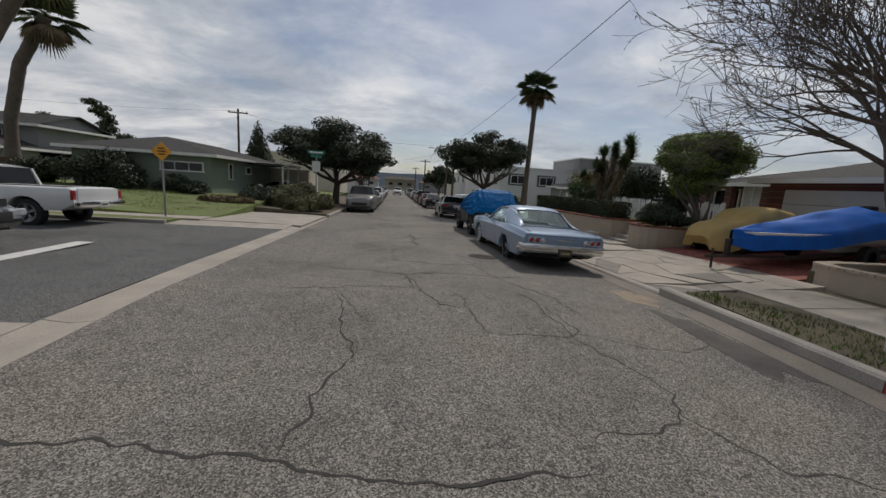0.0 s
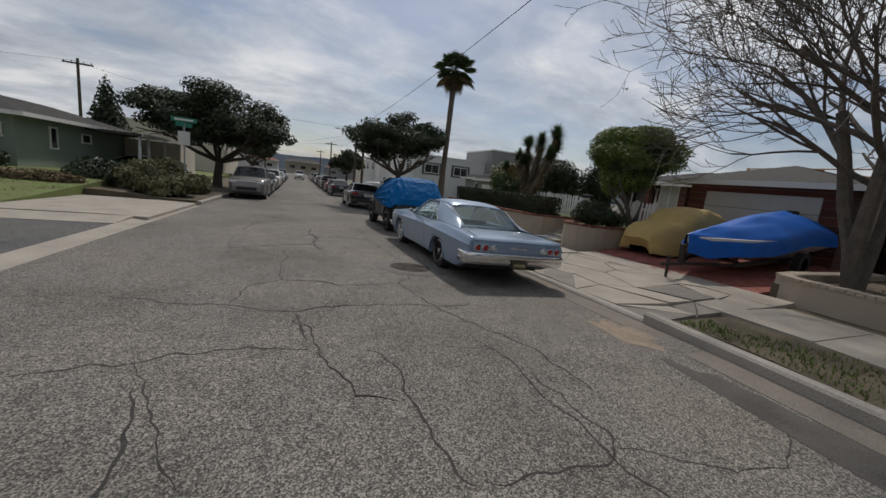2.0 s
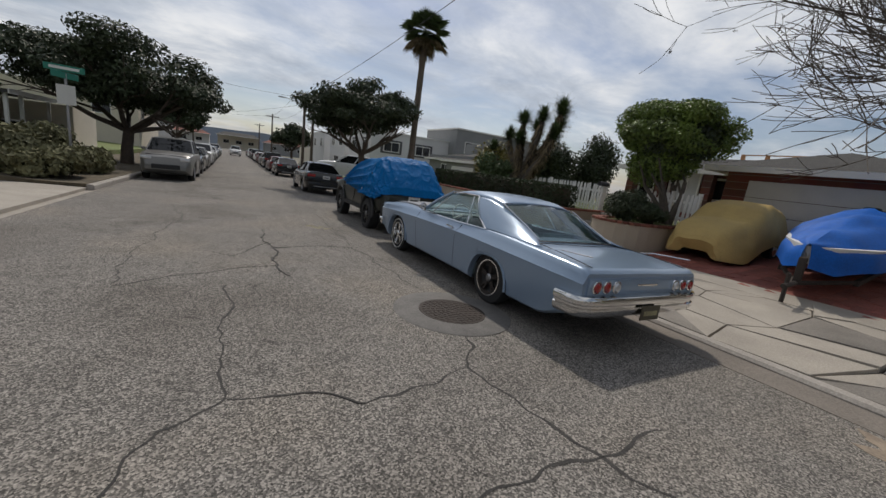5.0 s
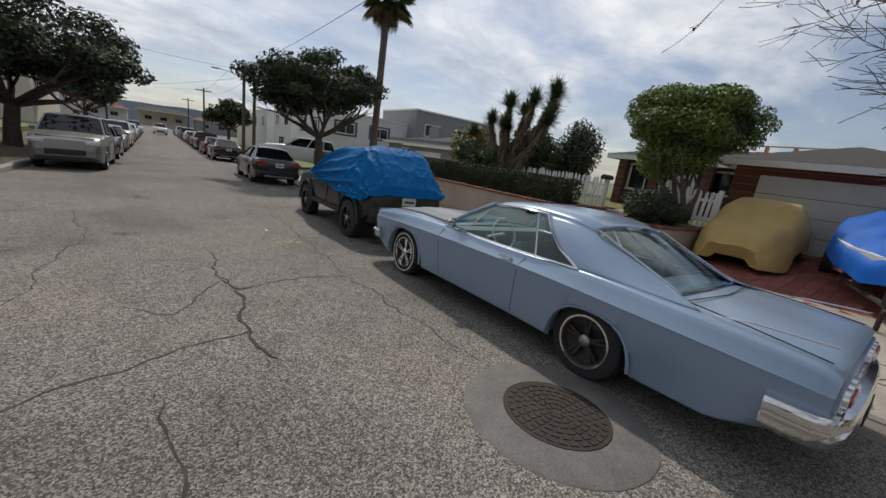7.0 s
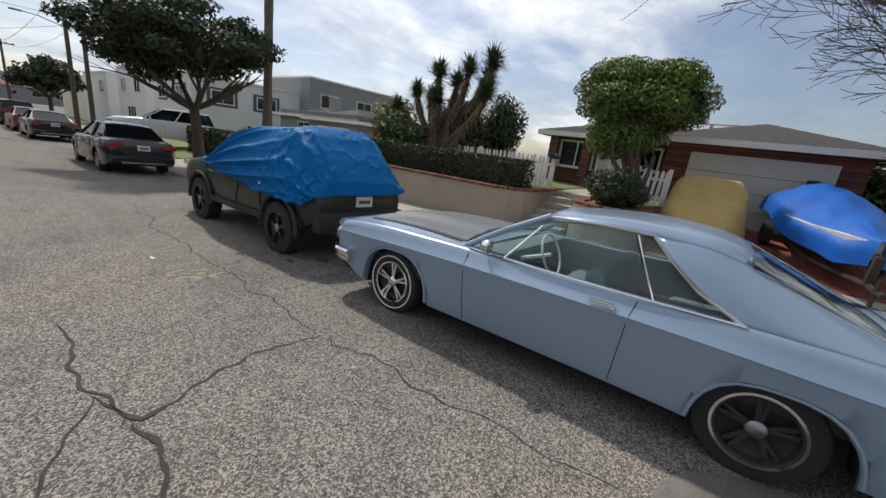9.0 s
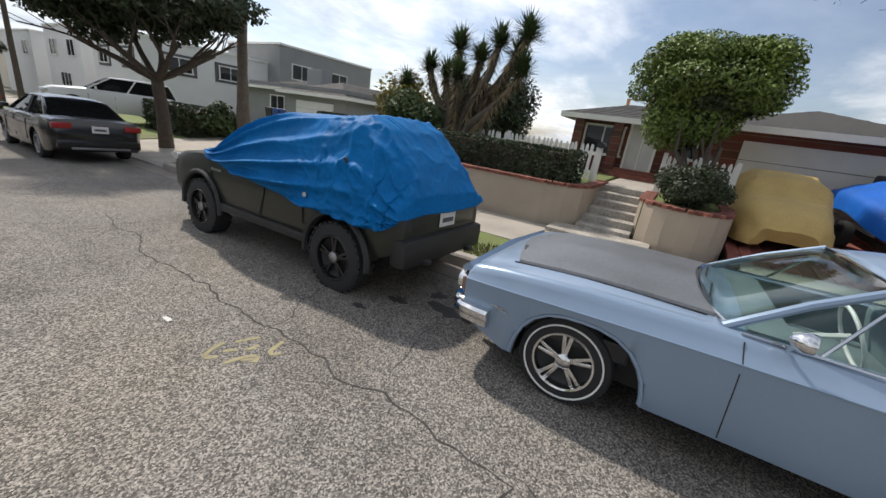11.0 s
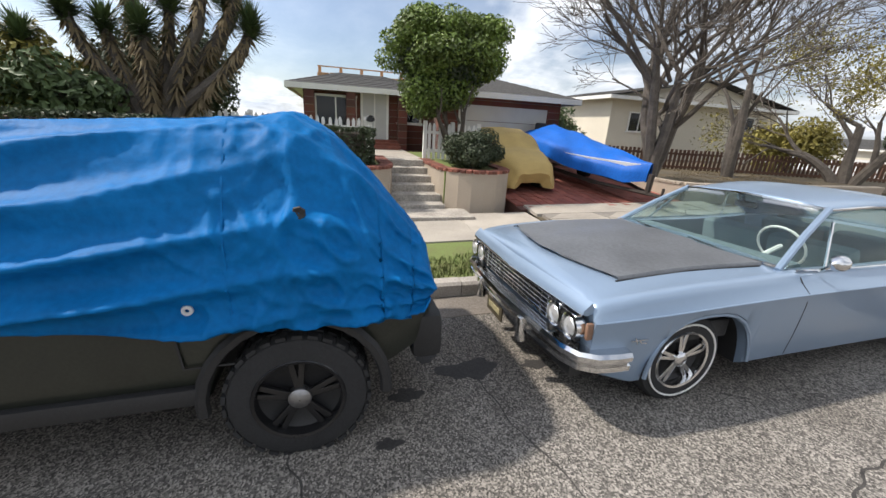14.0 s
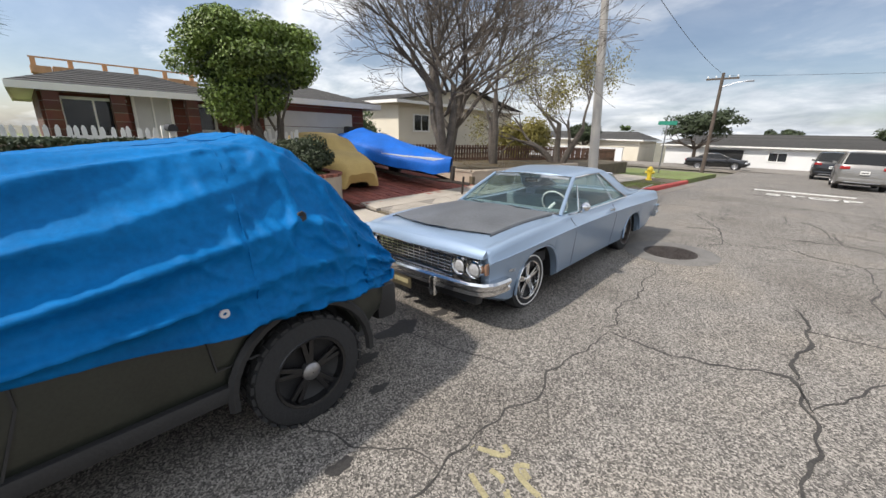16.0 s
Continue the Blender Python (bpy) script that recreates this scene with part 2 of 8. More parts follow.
M_BLACKGLOSS = mat("black_gloss", (0.012, 0.012, 0.013), 0.25, var=0.2, bump=0)
M_IMPALA = mat("ice_blue_paint", (0.235, 0.315, 0.425), 0.30, 0.3, var=0.05, scale=1.5, fine=200, bump=0.015, coat=0.45)
M_HOOD = mat("bare_grey_hood", (0.15, 0.157, 0.168), 0.45, 0.35, var=0.2, scale=3, fine=40, bump=0.03)
M_JEEP = mat("dark_olive_paint", (0.02, 0.023, 0.017), 0.38, 0.1, var=0.25, scale=3, bump=0.02, coat=0.2)
M_TARP = mat("blue_tarp", (0.001, 0.122, 0.345), 0.6, var=0.18, scale=2.2, fine=28, bump=0.14, spec=0.12)
M_TARP2 = mat("royal_blue_tarp", (0.004, 0.105, 0.46), 0.55, var=0.2, scale=2.2, fine=28, bump=0.12, spec=0.3)
M_TAN = mat("tan_cover", (0.50, 0.355, 0.13), 0.8, var=0.16, scale=2, fine=50, bump=0.15)
M_CARBLACK = mat("black_car_paint", (0.012, 0.012, 0.013), 0.25, 0.2, var=0.2, bump=0, coat=0.6)
M_CARWHITE = mat("white_car_paint", (0.70, 0.70, 0.69), 0.3, var=0.04, bump=0, coat=0.5)
M_CARGREY = mat("grey_car_paint", (0.20, 0.195, 0.185), 0.35, 0.3, var=0.1, bump=0, coat=0.4)
M_CARRED = mat("maroon_car_paint", (0.12, 0.02, 0.02), 0.3, 0.2, var=0.1, bump=0, coat=0.5)
M_CARBLUE = mat("blue_car_paint", (0.06, 0.09, 0.16), 0.3, 0.2, var=0.1, bump=0, coat=0.5)
M_LAMPRED = mat("red_lens", (0.30, 0.012, 0.012), 0.15, var=0.15, scale=20, bump=0.05, coat=0.6)
M_LAMPWHITE = mat("clear_lens", (0.62, 0.63, 0.64), 0.12, 0.5, var=0.1, scale=20, bump=0.05, coat=0.6)
M_AMBER = mat("amber_lens", (0.22, 0.13, 0.09), 0.2, var=0.1, scale=20, bump=0)
M_PLATE = mat("number_plate", (0.62, 0.62, 0.60), 0.5, var=0.06)
M_PLATEY = mat("old_yellow_plate", (0.06, 0.05, 0.03), 0.5, var=0.1)
M_YELLOW = mat("sign_yellow", (0.72, 0.32, 0.015), 0.5, var=0.05, bump=0)
M_SIGNGREEN = mat("sign_green", (0.02, 0.20, 0.14), 0.45, var=0.06, bump=0)
M_SIGNRED = mat("sign_red", (0.50, 0.03, 0.03), 0.45, var=0.06, bump=0)
M_LINE = mat("road_paint", (0.62, 0.61, 0.58), 0.8, var=0.2, scale=9, fine=60, bump=0.2)
M_YPAINT = mat("yellow_spray_paint", (0.30, 0.265, 0.15), 0.85, var=0.3, scale=12, fine=80, bump=0.2)
M_IRON = mat("cast_iron", (0.055, 0.045, 0.04), 0.75, 0.5, var=0.3, scale=6, bump=0.3)
M_INTERIOR = mat("car_interior", (0.14, 0.185, 0.195), 0.8, var=0.2)
M_GLASS = glass_mat("car_glass", (0.86, 0.98, 0.96), 0.97)
M_DARKGLASS = glass_mat("dark_car_glass", (0.10, 0.11, 0.12), 0.25)
M_WINDOW = glass_mat("house_window_glass", (0.25, 0.28, 0.32), 0.3)
M_BIN = mat("blue_bin_plastic", (0.02, 0.06, 0.25), 0.6, var=0.1)
M_TREAD = mat("weathered_step", (0.34, 0.31, 0.27), 0.92, var=0.4, scale=3, fine=25, bump=0.5)
M_HYDRANT = mat("yellow_hydrant_paint", (0.62, 0.46, 0.03), 0.5, var=0.1)

# ---- helpers of this scene ----
rng = random.Random(11)


def base(y):
    """Height of the street's middle line: a low crest, falling gently both ways."""
    if y > 46:
        return -0.70 - 0.008 * (y - 46)
    if y > 8:
        return -0.02 * (y - 11.0)
    return 0.06 + 0.022 * (max(y, -45) - 8)


def road_z(x, y):
    x = min(max(x, -3.4), 4.7)
    return base(y) + (-0.03 * (x - 0.5) if x > 0.5 else 0.015 * (x - 0.5))


def link_mesh(name, bm, material, smooth=True):
    me = bpy.data.meshes.new(name)
    bmesh.ops.recalc_face_normals(bm, faces=bm.faces)
    for f in bm.faces:
        f.smooth = smooth
    bm.to_mesh(me)
    bm.free()
    me.materials.append(material)
    if smooth:
        me.set_sharp_from_angle(angle=radians(38))
    return new(name, me)


SPLIT = {"pillars": "pillar", "mirrors": "mirror", "seats": "seat", "door_seams": "door_seam", "sail_panels": "sail_panel", "wheel_arch_trim": "wheel_arch_trim", "panel_seams": "panel_seam",
         "window_trim": "window_trim", "door_handles": "door_handle", "wipers": "wiper", "side_trim": "side_trim", "cladding": "cladding", "spokes": "spoke", "trunks": "trunk"}


def islands(bm):
    """One bmesh for each connected piece of bm."""
    bm.verts.ensure_lookup_table()
    seen, out = set(), []
    for v in bm.verts:
        if v.index in seen or not v.link_faces:
            continue
        stack, mine = [v], []
        seen.add(v.index)
        while stack:
            a = stack.pop()
            mine.append(a)
            for e in a.link_edges:
                b = e.other_vert(a)
                if b.index not in seen:
                    seen.add(b.index)
                    stack.append(b)
        nb = bmesh.new()
        new_v = {a: nb.verts.new(a.co) for a in mine}
        for f in {f for a in mine for f in a.link_faces}:
            nb.faces.new([new_v[a] for a in f.verts])
        out.append(nb)
    bm.free()
    return out


def part(name, bm, material, parent=None, label="", smooth=True):
    if name in SPLIT:
        bm.verts.index_update()
        obs = []
        for nb in islands(bm):
            o = link_mesh(SPLIT[name], nb, material, smooth)
            o.parent = parent
            if label:
                tagged(o, label=label)
            obs.append(o)
        return obs[0]
    ob = link_mesh(name, bm, material, smooth)
    if parent:
        ob.parent = parent
    if label:
        tagged(ob, label=label)
    return ob


def raw(name, verts, faces, material, parent=None, smooth=False):
    me = bpy.data.meshes.new(name)
    me.from_pydata(verts, [], faces)
    me.materials.append(material)
    if smooth:
        me.shade_smooth()
    ob = new(name, me)
    if parent:
        ob.parent = parent
    return ob


def root(name, m, label, category, group=""):
    ob = new(name)
    ob.empty_display_size = 0.2
    ob.matrix_basis = m
    return tagged(ob, label, category, group)


def box(bm, c, s, bevel=0.0, m=None):
    mm = Matrix.LocRotScale(c, None, s)
    if m is not None:
        mm = Matrix.Translation(c) @ m.to_4x4() @ Matrix.Diagonal((*s, 1))
    r = bmesh.ops.create_cube(bm, size=1.0, matrix=mm)
    if bevel:
        es = list({e for v in r["verts"] for e in v.link_edges})
        bmesh.ops.bevel(bm, geom=es, offset=bevel, segments=2, profile=0.6, affect="EDGES")
    return bm


def B(c, s, bevel=0.0, m=None):
    return box(bmesh.new(), c, s, bevel, m)


def loft(bm, rings, closed=True, caps=True):
    vs = [[bm.verts.new(p) for p in r] for r in rings]
    n = len(vs[0])
    for a, b in zip(vs, vs[1:]):
        for k in range(n if closed else n - 1):
            bm.faces.new((a[k], a[(k + 1) % n], b[(k + 1) % n], b[k]))
    if caps and closed:
        bm.faces.new(vs[0])
        bm.faces.new(vs[-1])
    return bm


def tube(bm, pts, radii, n=8):
    pts = [Vector(p) for p in pts]
    rings = []
    for k, p in enumerate(pts):
        d = (pts[min(k + 1, len(pts) - 1)] - pts[max(k - 1, 0)]).normalized()
        a = d.orthogonal().normalized() if k == 0 else (rings_a - d * rings_a.dot(d)).normalized()
        rings_a = a
        b = d.cross(a)
        r = radii[k] if isinstance(radii, (list, tuple)) else radii
        rings.append([p + (a * math.cos(t) + b * math.sin(t)) * r for t in (2 * math.pi * j / n for j in range(n))])
    return loft(bm, rings)


def lathe(bm, profile, axis="x", n=28, c=(0, 0, 0)):
    """A turned form: profile of (along, radius)."""
    rings = []
    for h, r in profile:
        ring = []
        for j in range(n):
            t = 2 * math.pi * j / n
            u, v = r * math.cos(t), r * math.sin(t)
            p = {"x": (h, u, v), "y": (u, h, v), "z": (u, v, h)}[axis]
            ring.append((p[0] + c[0], p[1] + c[1], p[2] + c[2]))
        rings.append(ring)
    return loft(bm, rings, caps=False)


def sheet(name, x0, x1, y0, y1, zf, material, nx=4, ny=20, deep=0.5, kind="structure", label="", category=""):
    """Ground covering: top follows zf(x, y), with sides going down."""
    xs, ys = np.linspace(x0, x1, nx + 1), np.linspace(y0, y1, ny + 1)
    v = [(x, y, zf(x, y)) for y in ys for x in xs]
    w = nx + 1
    f = [(j * w + i, j * w + i + 1, (j + 1) * w + i + 1, (j + 1) * w + i) for j in range(ny) for i in range(nx)]
    rim = list(range(w)) + [j * w + nx for j in range(1, ny + 1)] + [ny * w + i for i in range(nx - 1, -1, -1)] + [j * w for j in range(ny - 1, 0, -1)]
    o = len(v)
    v += [(v[k][0], v[k][1], v[k][2] - deep) for k in rim]
    m = len(rim)
    f += [(rim[(k + 1) % m], rim[k], o + k, o + (k + 1) % m) for k in range(m)]
    ob = raw(name, v, f, material)
    return tagged(ob, label, category, kind=kind)


def leaves(name, blobs, count, size, material, parent, seed=1, up=0.3, shell=0.55, aspect=0.55):
    """Small folded leaves through a set of ellipsoids (cx, cy, cz, rx, ry, rz)."""
    r = np.random.RandomState(seed)
    bl = np.array(blobs, float)
    vol = bl[:, 3] * bl[:, 4] * bl[:, 5]
    pick = r.choice(len(bl), count, p=vol / vol.sum())
    d = r.normal(size=(count, 3))
    d /= np.linalg.norm(d, axis=1)[:, None]
    rad = shell + (1.04 - shell) * r.rand(count) ** 0.6
    p = bl[pick, :3] + d * bl[pick, 3:] * rad[:, None]
    nrm = d + r.normal(size=(count, 3)) * 0.7 + np.array([0, 0, up])
    nrm /= np.linalg.norm(nrm, axis=1)[:, None]
    a = np.cross(nrm, r.normal(size=(count, 3)))
    a /= np.linalg.norm(a, axis=1)[:, None]
    b = np.cross(nrm, a)
    s = size * (0.6 + 0.8 * r.rand(count))[:, None]
    v = np.empty((count, 4, 3))
    v[:, 0], v[:, 2] = p - a * s, p + a * s
    v[:, 1] = p + b * s * aspect + nrm * s * 0.18
    v[:, 3] = p - b * s * aspect + nrm * s * 0.18
    f = np.arange(count * 4).reshape(count, 4)
    tri = np.concatenate([f[:, [0, 1, 2]], f[:, [0, 2, 3]]])
    return raw(name, v.reshape(-1, 3).tolist(), tri.tolist(), material, parent)


def wild_blobs(c, r, n, seed, small):
    """Uneven clumps reaching to and past the crown's edge."""
    q = random.Random(seed)
    out = []
    for k in range(n):
        a, h = q.uniform(0, 6.283), q.random() ** 0.55
        reach = 0.78 + 0.3 * noise.noise((math.cos(a) * 1.4 + seed, math.sin(a) * 1.4, 0))
        s = small * q.uniform(0.45, 1.4)
        top = math.sqrt(max(0.0, 1 - (0.95 * h) ** 2))
        out.append((c[0] + r[0] * h * reach * math.cos(a), c[1] + r[1] * h * reach * math.sin(a), c[2] + r[2] * (q.uniform(-0.55, 0.95) * top + 0.15 * q.uniform(-1, 1)), r[0] * s, r[1] * s, r[2] * s * 1.15))
    return out


def blobs_in(c, r, n, seed, small=0.42):
    q = random.Random(seed)
    out = []
    for k in range(n):
        a, u = q.uniform(0, 6.283), q.uniform(-0.75, 0.9)
        h = math.sqrt(max(0, 1 - u * u)) * q.uniform(0.45, 0.78)
        s = small * q.uniform(0.7, 1.25)
        out.append((c[0] + r[0] * h * math.cos(a), c[1] + r[1] * h * math.sin(a), c[2] + r[2] * u * 0.7, r[0] * s, r[1] * s, r[2] * s * 1.1))
    return out


def limbs(bm, p, d, length, r, depth, q, spread=0.6, lift=0.15, kids=(2, 3), thin=0.62, ends=None, n=6, least=0.006):
    """A branching limb: bent tube, then its own limbs."""
    p, d = Vector(p), Vector(d).normalized()
    pts, rad = [p.copy()], [r]
    steps = 4 if depth > 1 else 3
    for k in range(steps):
        d = (d + Vector((q.uniform(-1, 1), q.uniform(-1, 1), q.uniform(-1, 1) + lift)) * 0.17).normalized()
        p = p + d * (length / steps)
        pts.append(p.copy())
        rad.append(max(least, r * (1 - 0.42 * (k + 1) / steps)))
    tube(bm, pts, rad, n if r > 0.04 else (4 if r > 0.015 else 3))
    if ends is not None and depth <= 1:
        ends.append(p.copy())
    if depth <= 0:
        return
    for k in range(q.randint(*kids)):
        s = q.uniform(0.45, 1.0)
        i = min(len(pts) - 1, max(1, round(s * steps)))
        side = Vector((q.uniform(-1, 1), q.uniform(-1, 1), q.uniform(-0.6, 0.9))).normalized()
        nd = (d + side * spread * q.uniform(0.7, 1.4)).normalized()
        limbs(bm, pts[i], nd, length * q.uniform(thin * 0.85, thin * 1.2), max(least, rad[i] * 0.62), depth - 1, q, spread, lift, kids, thin, ends, n, least)


def at(x, y, dz=0.0, yaw=0.0, slope=True):
    """A thing's pose on the street, tilted with its fall."""
    return Matrix.Translation((x, y, road_z(x, y) + dz)) @ (pose(0, 0, 0, math.degrees(math.atan(-0.02 if y > 8 else 0.022)), 1.4 if x > 0.5 else -0.8) if slope else Matrix.Identity(4)) @ pose(0, 0, 0, 0, 0, yaw)


# ---- ground, road, kerbs ----
sheet("ground", -900, 900, -700, 1500, lambda x, y: base(max(-45, min(y, 300))) - 0.30 - (0 if y < 300 else (y - 300) * 0.012), M_LAND, 6, 160, 1.0, label="wide dry ground reaching the horizon", category="ground")
sheet("road", -3.4, 4.7, -60, 260, road_z, M_ROAD, 12, 320, 0.4, label="worn grey asphalt street with many cracks", category="road")
sheet("road_cross", -60, -3.92, 6.9, 15.9, lambda x, y: base(y) - 0.058 + (0.0 if x > -5 else 0.004 * (-5 - x)), M_SIDE, 20, 12, 0.4, label="dark asphalt side street meeting the road", category="road")
sheet("pavement_apron", -60, -3.92, -4.0, 6.9, lambda x, y: base(y) - 0.05 + 0.01 * (-3.9 - x) * (1 if x > -9 else 0) + (0.05 if x <= -9 else 0), M_CONC, 12, 8, 0.4, label="pale concrete apron beside the road", category="pavement")
gut = bmesh.new()
for k in range(12):
    y0 = -14 + k * 3.0
    y1 = y0 + 2.985
    z0, z1 = base(y0) - 0.052, base(y1) - 0.052
    loft(gut, [[(-3.9, y, z - 0.3), (-3.38, y, z - 0.3), (-3.38, y, z), (-3.64, y, z - 0.03), (-3.9, y, z + 0.004)] for y, z in ((y0, z0), (y1, z1))])
tagged(part("gutter", gut, M_CONC, smooth=False), "pale concrete valley gutter along the road edge", "gutter", kind="structure")


def kerb(name, x0, x1, spans, mat_, top, lab):
    bm = bmesh.new()
    for y0, y1 in spans:
        n = max(1, round((y1 - y0) / 2.4))
        for k in range(n):
            a, b = y0 + (y1 - y0) * k / n, y0 + (y1 - y0) * (k + 1) / n - 0.012
            j = rng.uniform(-0.008, 0.008)
            loft(bm, [[(x0, y, base(y) - 0.5), (x0, y, base(y) + top - 0.03 + j), (x0 + 0.03 * (1 if x1 > x0 else -1), y, base(y) + top + j), (x1, y, base(y) + top + j), (x1, y, base(y) - 0.5)] for y in (a, b)])
    return tagged(part(name, bm, mat_, smooth=False), lab, "kerb", kind="structure")


kerb("kerb_right", 4.7, 4.87, [(5.6, 8.9), (13.6, 26.0), (31.5, 46), (52, 120)], M_KERB, 0.035, "worn concrete street kerb")
kerb("kerb_right_red", 4.7, 4.87, [(-3.0, 5.6)], M_RED, 0.035, "street kerb painted red")
kerb("kerb_driveway", 4.7, 4.87, [(8.9, 13.6), (26.0, 31.5), (46, 52)], M_KERB, -0.08, "lowered concrete kerb at a driveway")
kerb("kerb_left", -3.42, -3.58, [(22.2, 120)], M_KERB, 0.09, "worn concrete street kerb")
M_GUTTER = mat("stained_gutter", (0.195, 0.17, 0.145), 0.92, var=0.35, scale=1.1, fine=50, bump=0.3)
sheet("gutter_pan", 4.22, 4.7, -3, 120, lambda x, y: road_z(x, y) + 0.006, M_GUTTER, 2, 80, 0.1, label="dirty concrete gutter strip along the kerb", category="gutter")

sheet("parkway_near", 4.87, 6.2, -3.0, 8.6, lambda x, y: base(y) + 0.025 + 0.03 * noise.noise((x * 1.3, y * 1.3, 0)), M_DIRT, 10, 60, 0.4, label="bare dirt parkway strip with thin weeds", category="ground")
sheet("parkway_far", 4.87, 6.2, 13.6, 26.0, lambda x, y: base(y) + 0.03 + 0.02 * noise.noise((x * 1.3, y * 1.3, 2)), M_GRASS, 10, 80, 0.4, label="green grass parkway strip beside the kerb", category="lawn")
sheet("parkway_beyond", 4.87, 6.2, 31.5, 120, lambda x, y: base(y) + 0.03, M_GRASS, 4, 60, 0.4, label="grass parkway strip", category="lawn")


def grass_tufts(name, x0, x1, y0, y1, zf, count, h, material, lab, seed=3):
    r = np.random.RandomState(seed)
    x, y = r.uniform(x0, x1, count), r.uniform(y0, y1, count)
    keep = np.array([noise.noise((a * 0.9, b * 0.9, seed)) > -0.18 for a, b in zip(x, y)])
    x, y = x[keep], y[keep]
    n = len(x)
    z = np.array([zf(a, b) for a, b in zip(x, y)])
    t, hh = r.uniform(0, 6.28, n), h * r.uniform(0.4, 1.2, n)
    dx, dy = np.cos(t), np.sin(t)
    lean = r.uniform(0.1, 0.8, n) * hh
    v = np.empty((n, 3, 3))
    v[:, 0] = np.stack([x - dy * 0.012, y + dx * 0.012, z - 0.01], 1)
    v[:, 1] = np.stack([x + dy * 0.012, y - dx * 0.012, z - 0.01], 1)
    v[:, 2] = np.stack([x + dx * lean, y + dy * lean, z + hh], 1)
    return tagged(raw(name, v.reshape(-1, 3).tolist(), np.arange(n * 3).reshape(n, 3).tolist(), material), lab, "grass", kind="stuff")


grass_tufts("grass_blades", 4.9, 6.15, 13.7, 25.8, lambda x, y: base(y) + 0.03, 16000, 0.07, M_GRASS, "short green grass blades on the parkway")
grass_tufts("weeds", 4.9, 6.15, 0.0, 8.5, lambda x, y: base(y) + 0.025, 5000, 0.06, M_GRASS, "thin weeds on bare dirt", 8)

# pavement slabs, each its own piece
walk_root = tagged(new("pavement"), "concrete sidewalk of square slabs", "pavement", kind="structure")
slab_me = {}
for k in range(44):
    y0 = -3.0 + k * 1.52
    if 8.6 < y0 + 0.7 < 12.9 or 26 < y0 < 31:
        continue
    bm = bmesh.new()
    j, t = rng.uniform(-0.012, 0.012), rng.uniform(-0.012, 0.012)
    loft(bm, [[(6.2, y, base(y) - 0.3), (6.2, y, base(y) + 0.05 + j), (7.78, y, base(y) + 0.085 + j + t), (7.78, y, base(y) - 0.3)] for y in (y0, y0 + 1.505)])
    part("slab", bm, M_CONC, walk_root, smooth=False)

# the cracked driveway apron: broken concrete pieces, some heaved
apron = tagged(new("driveway_apron"), "badly cracked concrete driveway apron with heaved slabs", "pavement", kind="structure")
q = random.Random(5)
xs = [4.87, 5.55, 6.25, 7.0, 7.9]
ys = [8.75, 9.5, 10.4, 11.3, 12.3, 13.5]
grid = {(i, j): (x + (q.uniform(-0.22, 0.22) if 0 < i < 4 else 0), y + (q.uniform(-0.25, 0.25) if 0 < j < 5 else 0)) for i, x in enumerate(xs) for j, y in enumerate(ys)}


def apron_z(x, y):
    return base(y) - 0.075 + 0.20 * (x - 4.87) / 3.0


for i in range(4):
    for j in range(5):
        c = [grid[i, j], grid[i + 1, j], grid[i + 1, j + 1], grid[i, j + 1]]
        cut = [c] if q.random() < 0.3 else [[c[0], c[1], c[2]], [c[0], c[2], c[3]]] if q.random() < 0.5 else [[c[0], c[1], c[3]], [c[1], c[2], c[3]]]
        for poly in cut:
            cx, cy = sum(p[0] for p in poly) / len(poly), sum(p[1] for p in poly) / len(poly)
            near = j < 2
            tx, ty, up = q.uniform(-0.05, 0.05) * (1 if near else 0.25), q.uniform(-0.06, 0.06) * (1 if near else 0.25), q.uniform(0, 0.035) * (1 if near else 0.3)
            sh = 0.955 if near else 0.98
            top = [(cx + (x - cx) * sh, cy + (y - cy) * sh, apron_z(x, y) + up + tx * (x - cx) + ty * (y - cy)) for x, y in poly]
            bm = bmesh.new()
            loft(bm, [[(x, y, z - 0.25) for x, y, z in top], top])
            part("broken_slab", bm, M_CONC_OLD if q.random() < 0.35 else M_CONC, apron, smooth=False)
sheet("apron_bed", 4.87, 7.95, 8.6, 13.6, lambda x, y: apron_z(x, y) - 0.05, M_DIRT, 6, 8, 0.3, label="dirt under the broken driveway apron", category="ground")

# ---- raised yard, retaining wall, driveway ----


def drive_z(x, y):
    return base(y) + 0.13 + 0.36 * min(1, max(0, (x - 7.9) / 4.6))


sheet("driveway_bed", 7.9, 12.6, 9.4, 13.75, lambda x, y: drive_z(x, y) - 0.02, M_JOINT, 8, 8, 0.6, label="mortar bed of the red driveway", category="driveway")
drive = tagged(new("driveway"), "driveway of dark red brick pavers", "driveway", kind="structure")
paver = bmesh.new()
box(paver, (0, 0, 0), (0.40, 0.193, 0.05), 0.006)
pme = part("paver", paver, M_REDPAVE, drive, smooth=False)
first = True
q = random.Random(8)
count = 0
for i in range(11):
    for j in range(22):
        x = 8.15 + i * 0.41 + (0.2 if j % 2 else 0)
        y = 9.45 + j * 0.2
        if x > 12.5:
            continue
        ob = pme if first else new("paver", pme.data)
        first = False
        ob.parent = drive
        ob.matrix_basis = pose(x, y, drive_z(x, y) - 0.012 + q.uniform(-0.005, 0.005), q.uniform(-1, 1), -4.4 + q.uniform(-1, 1), q.uniform(-1, 1))
        count += 1
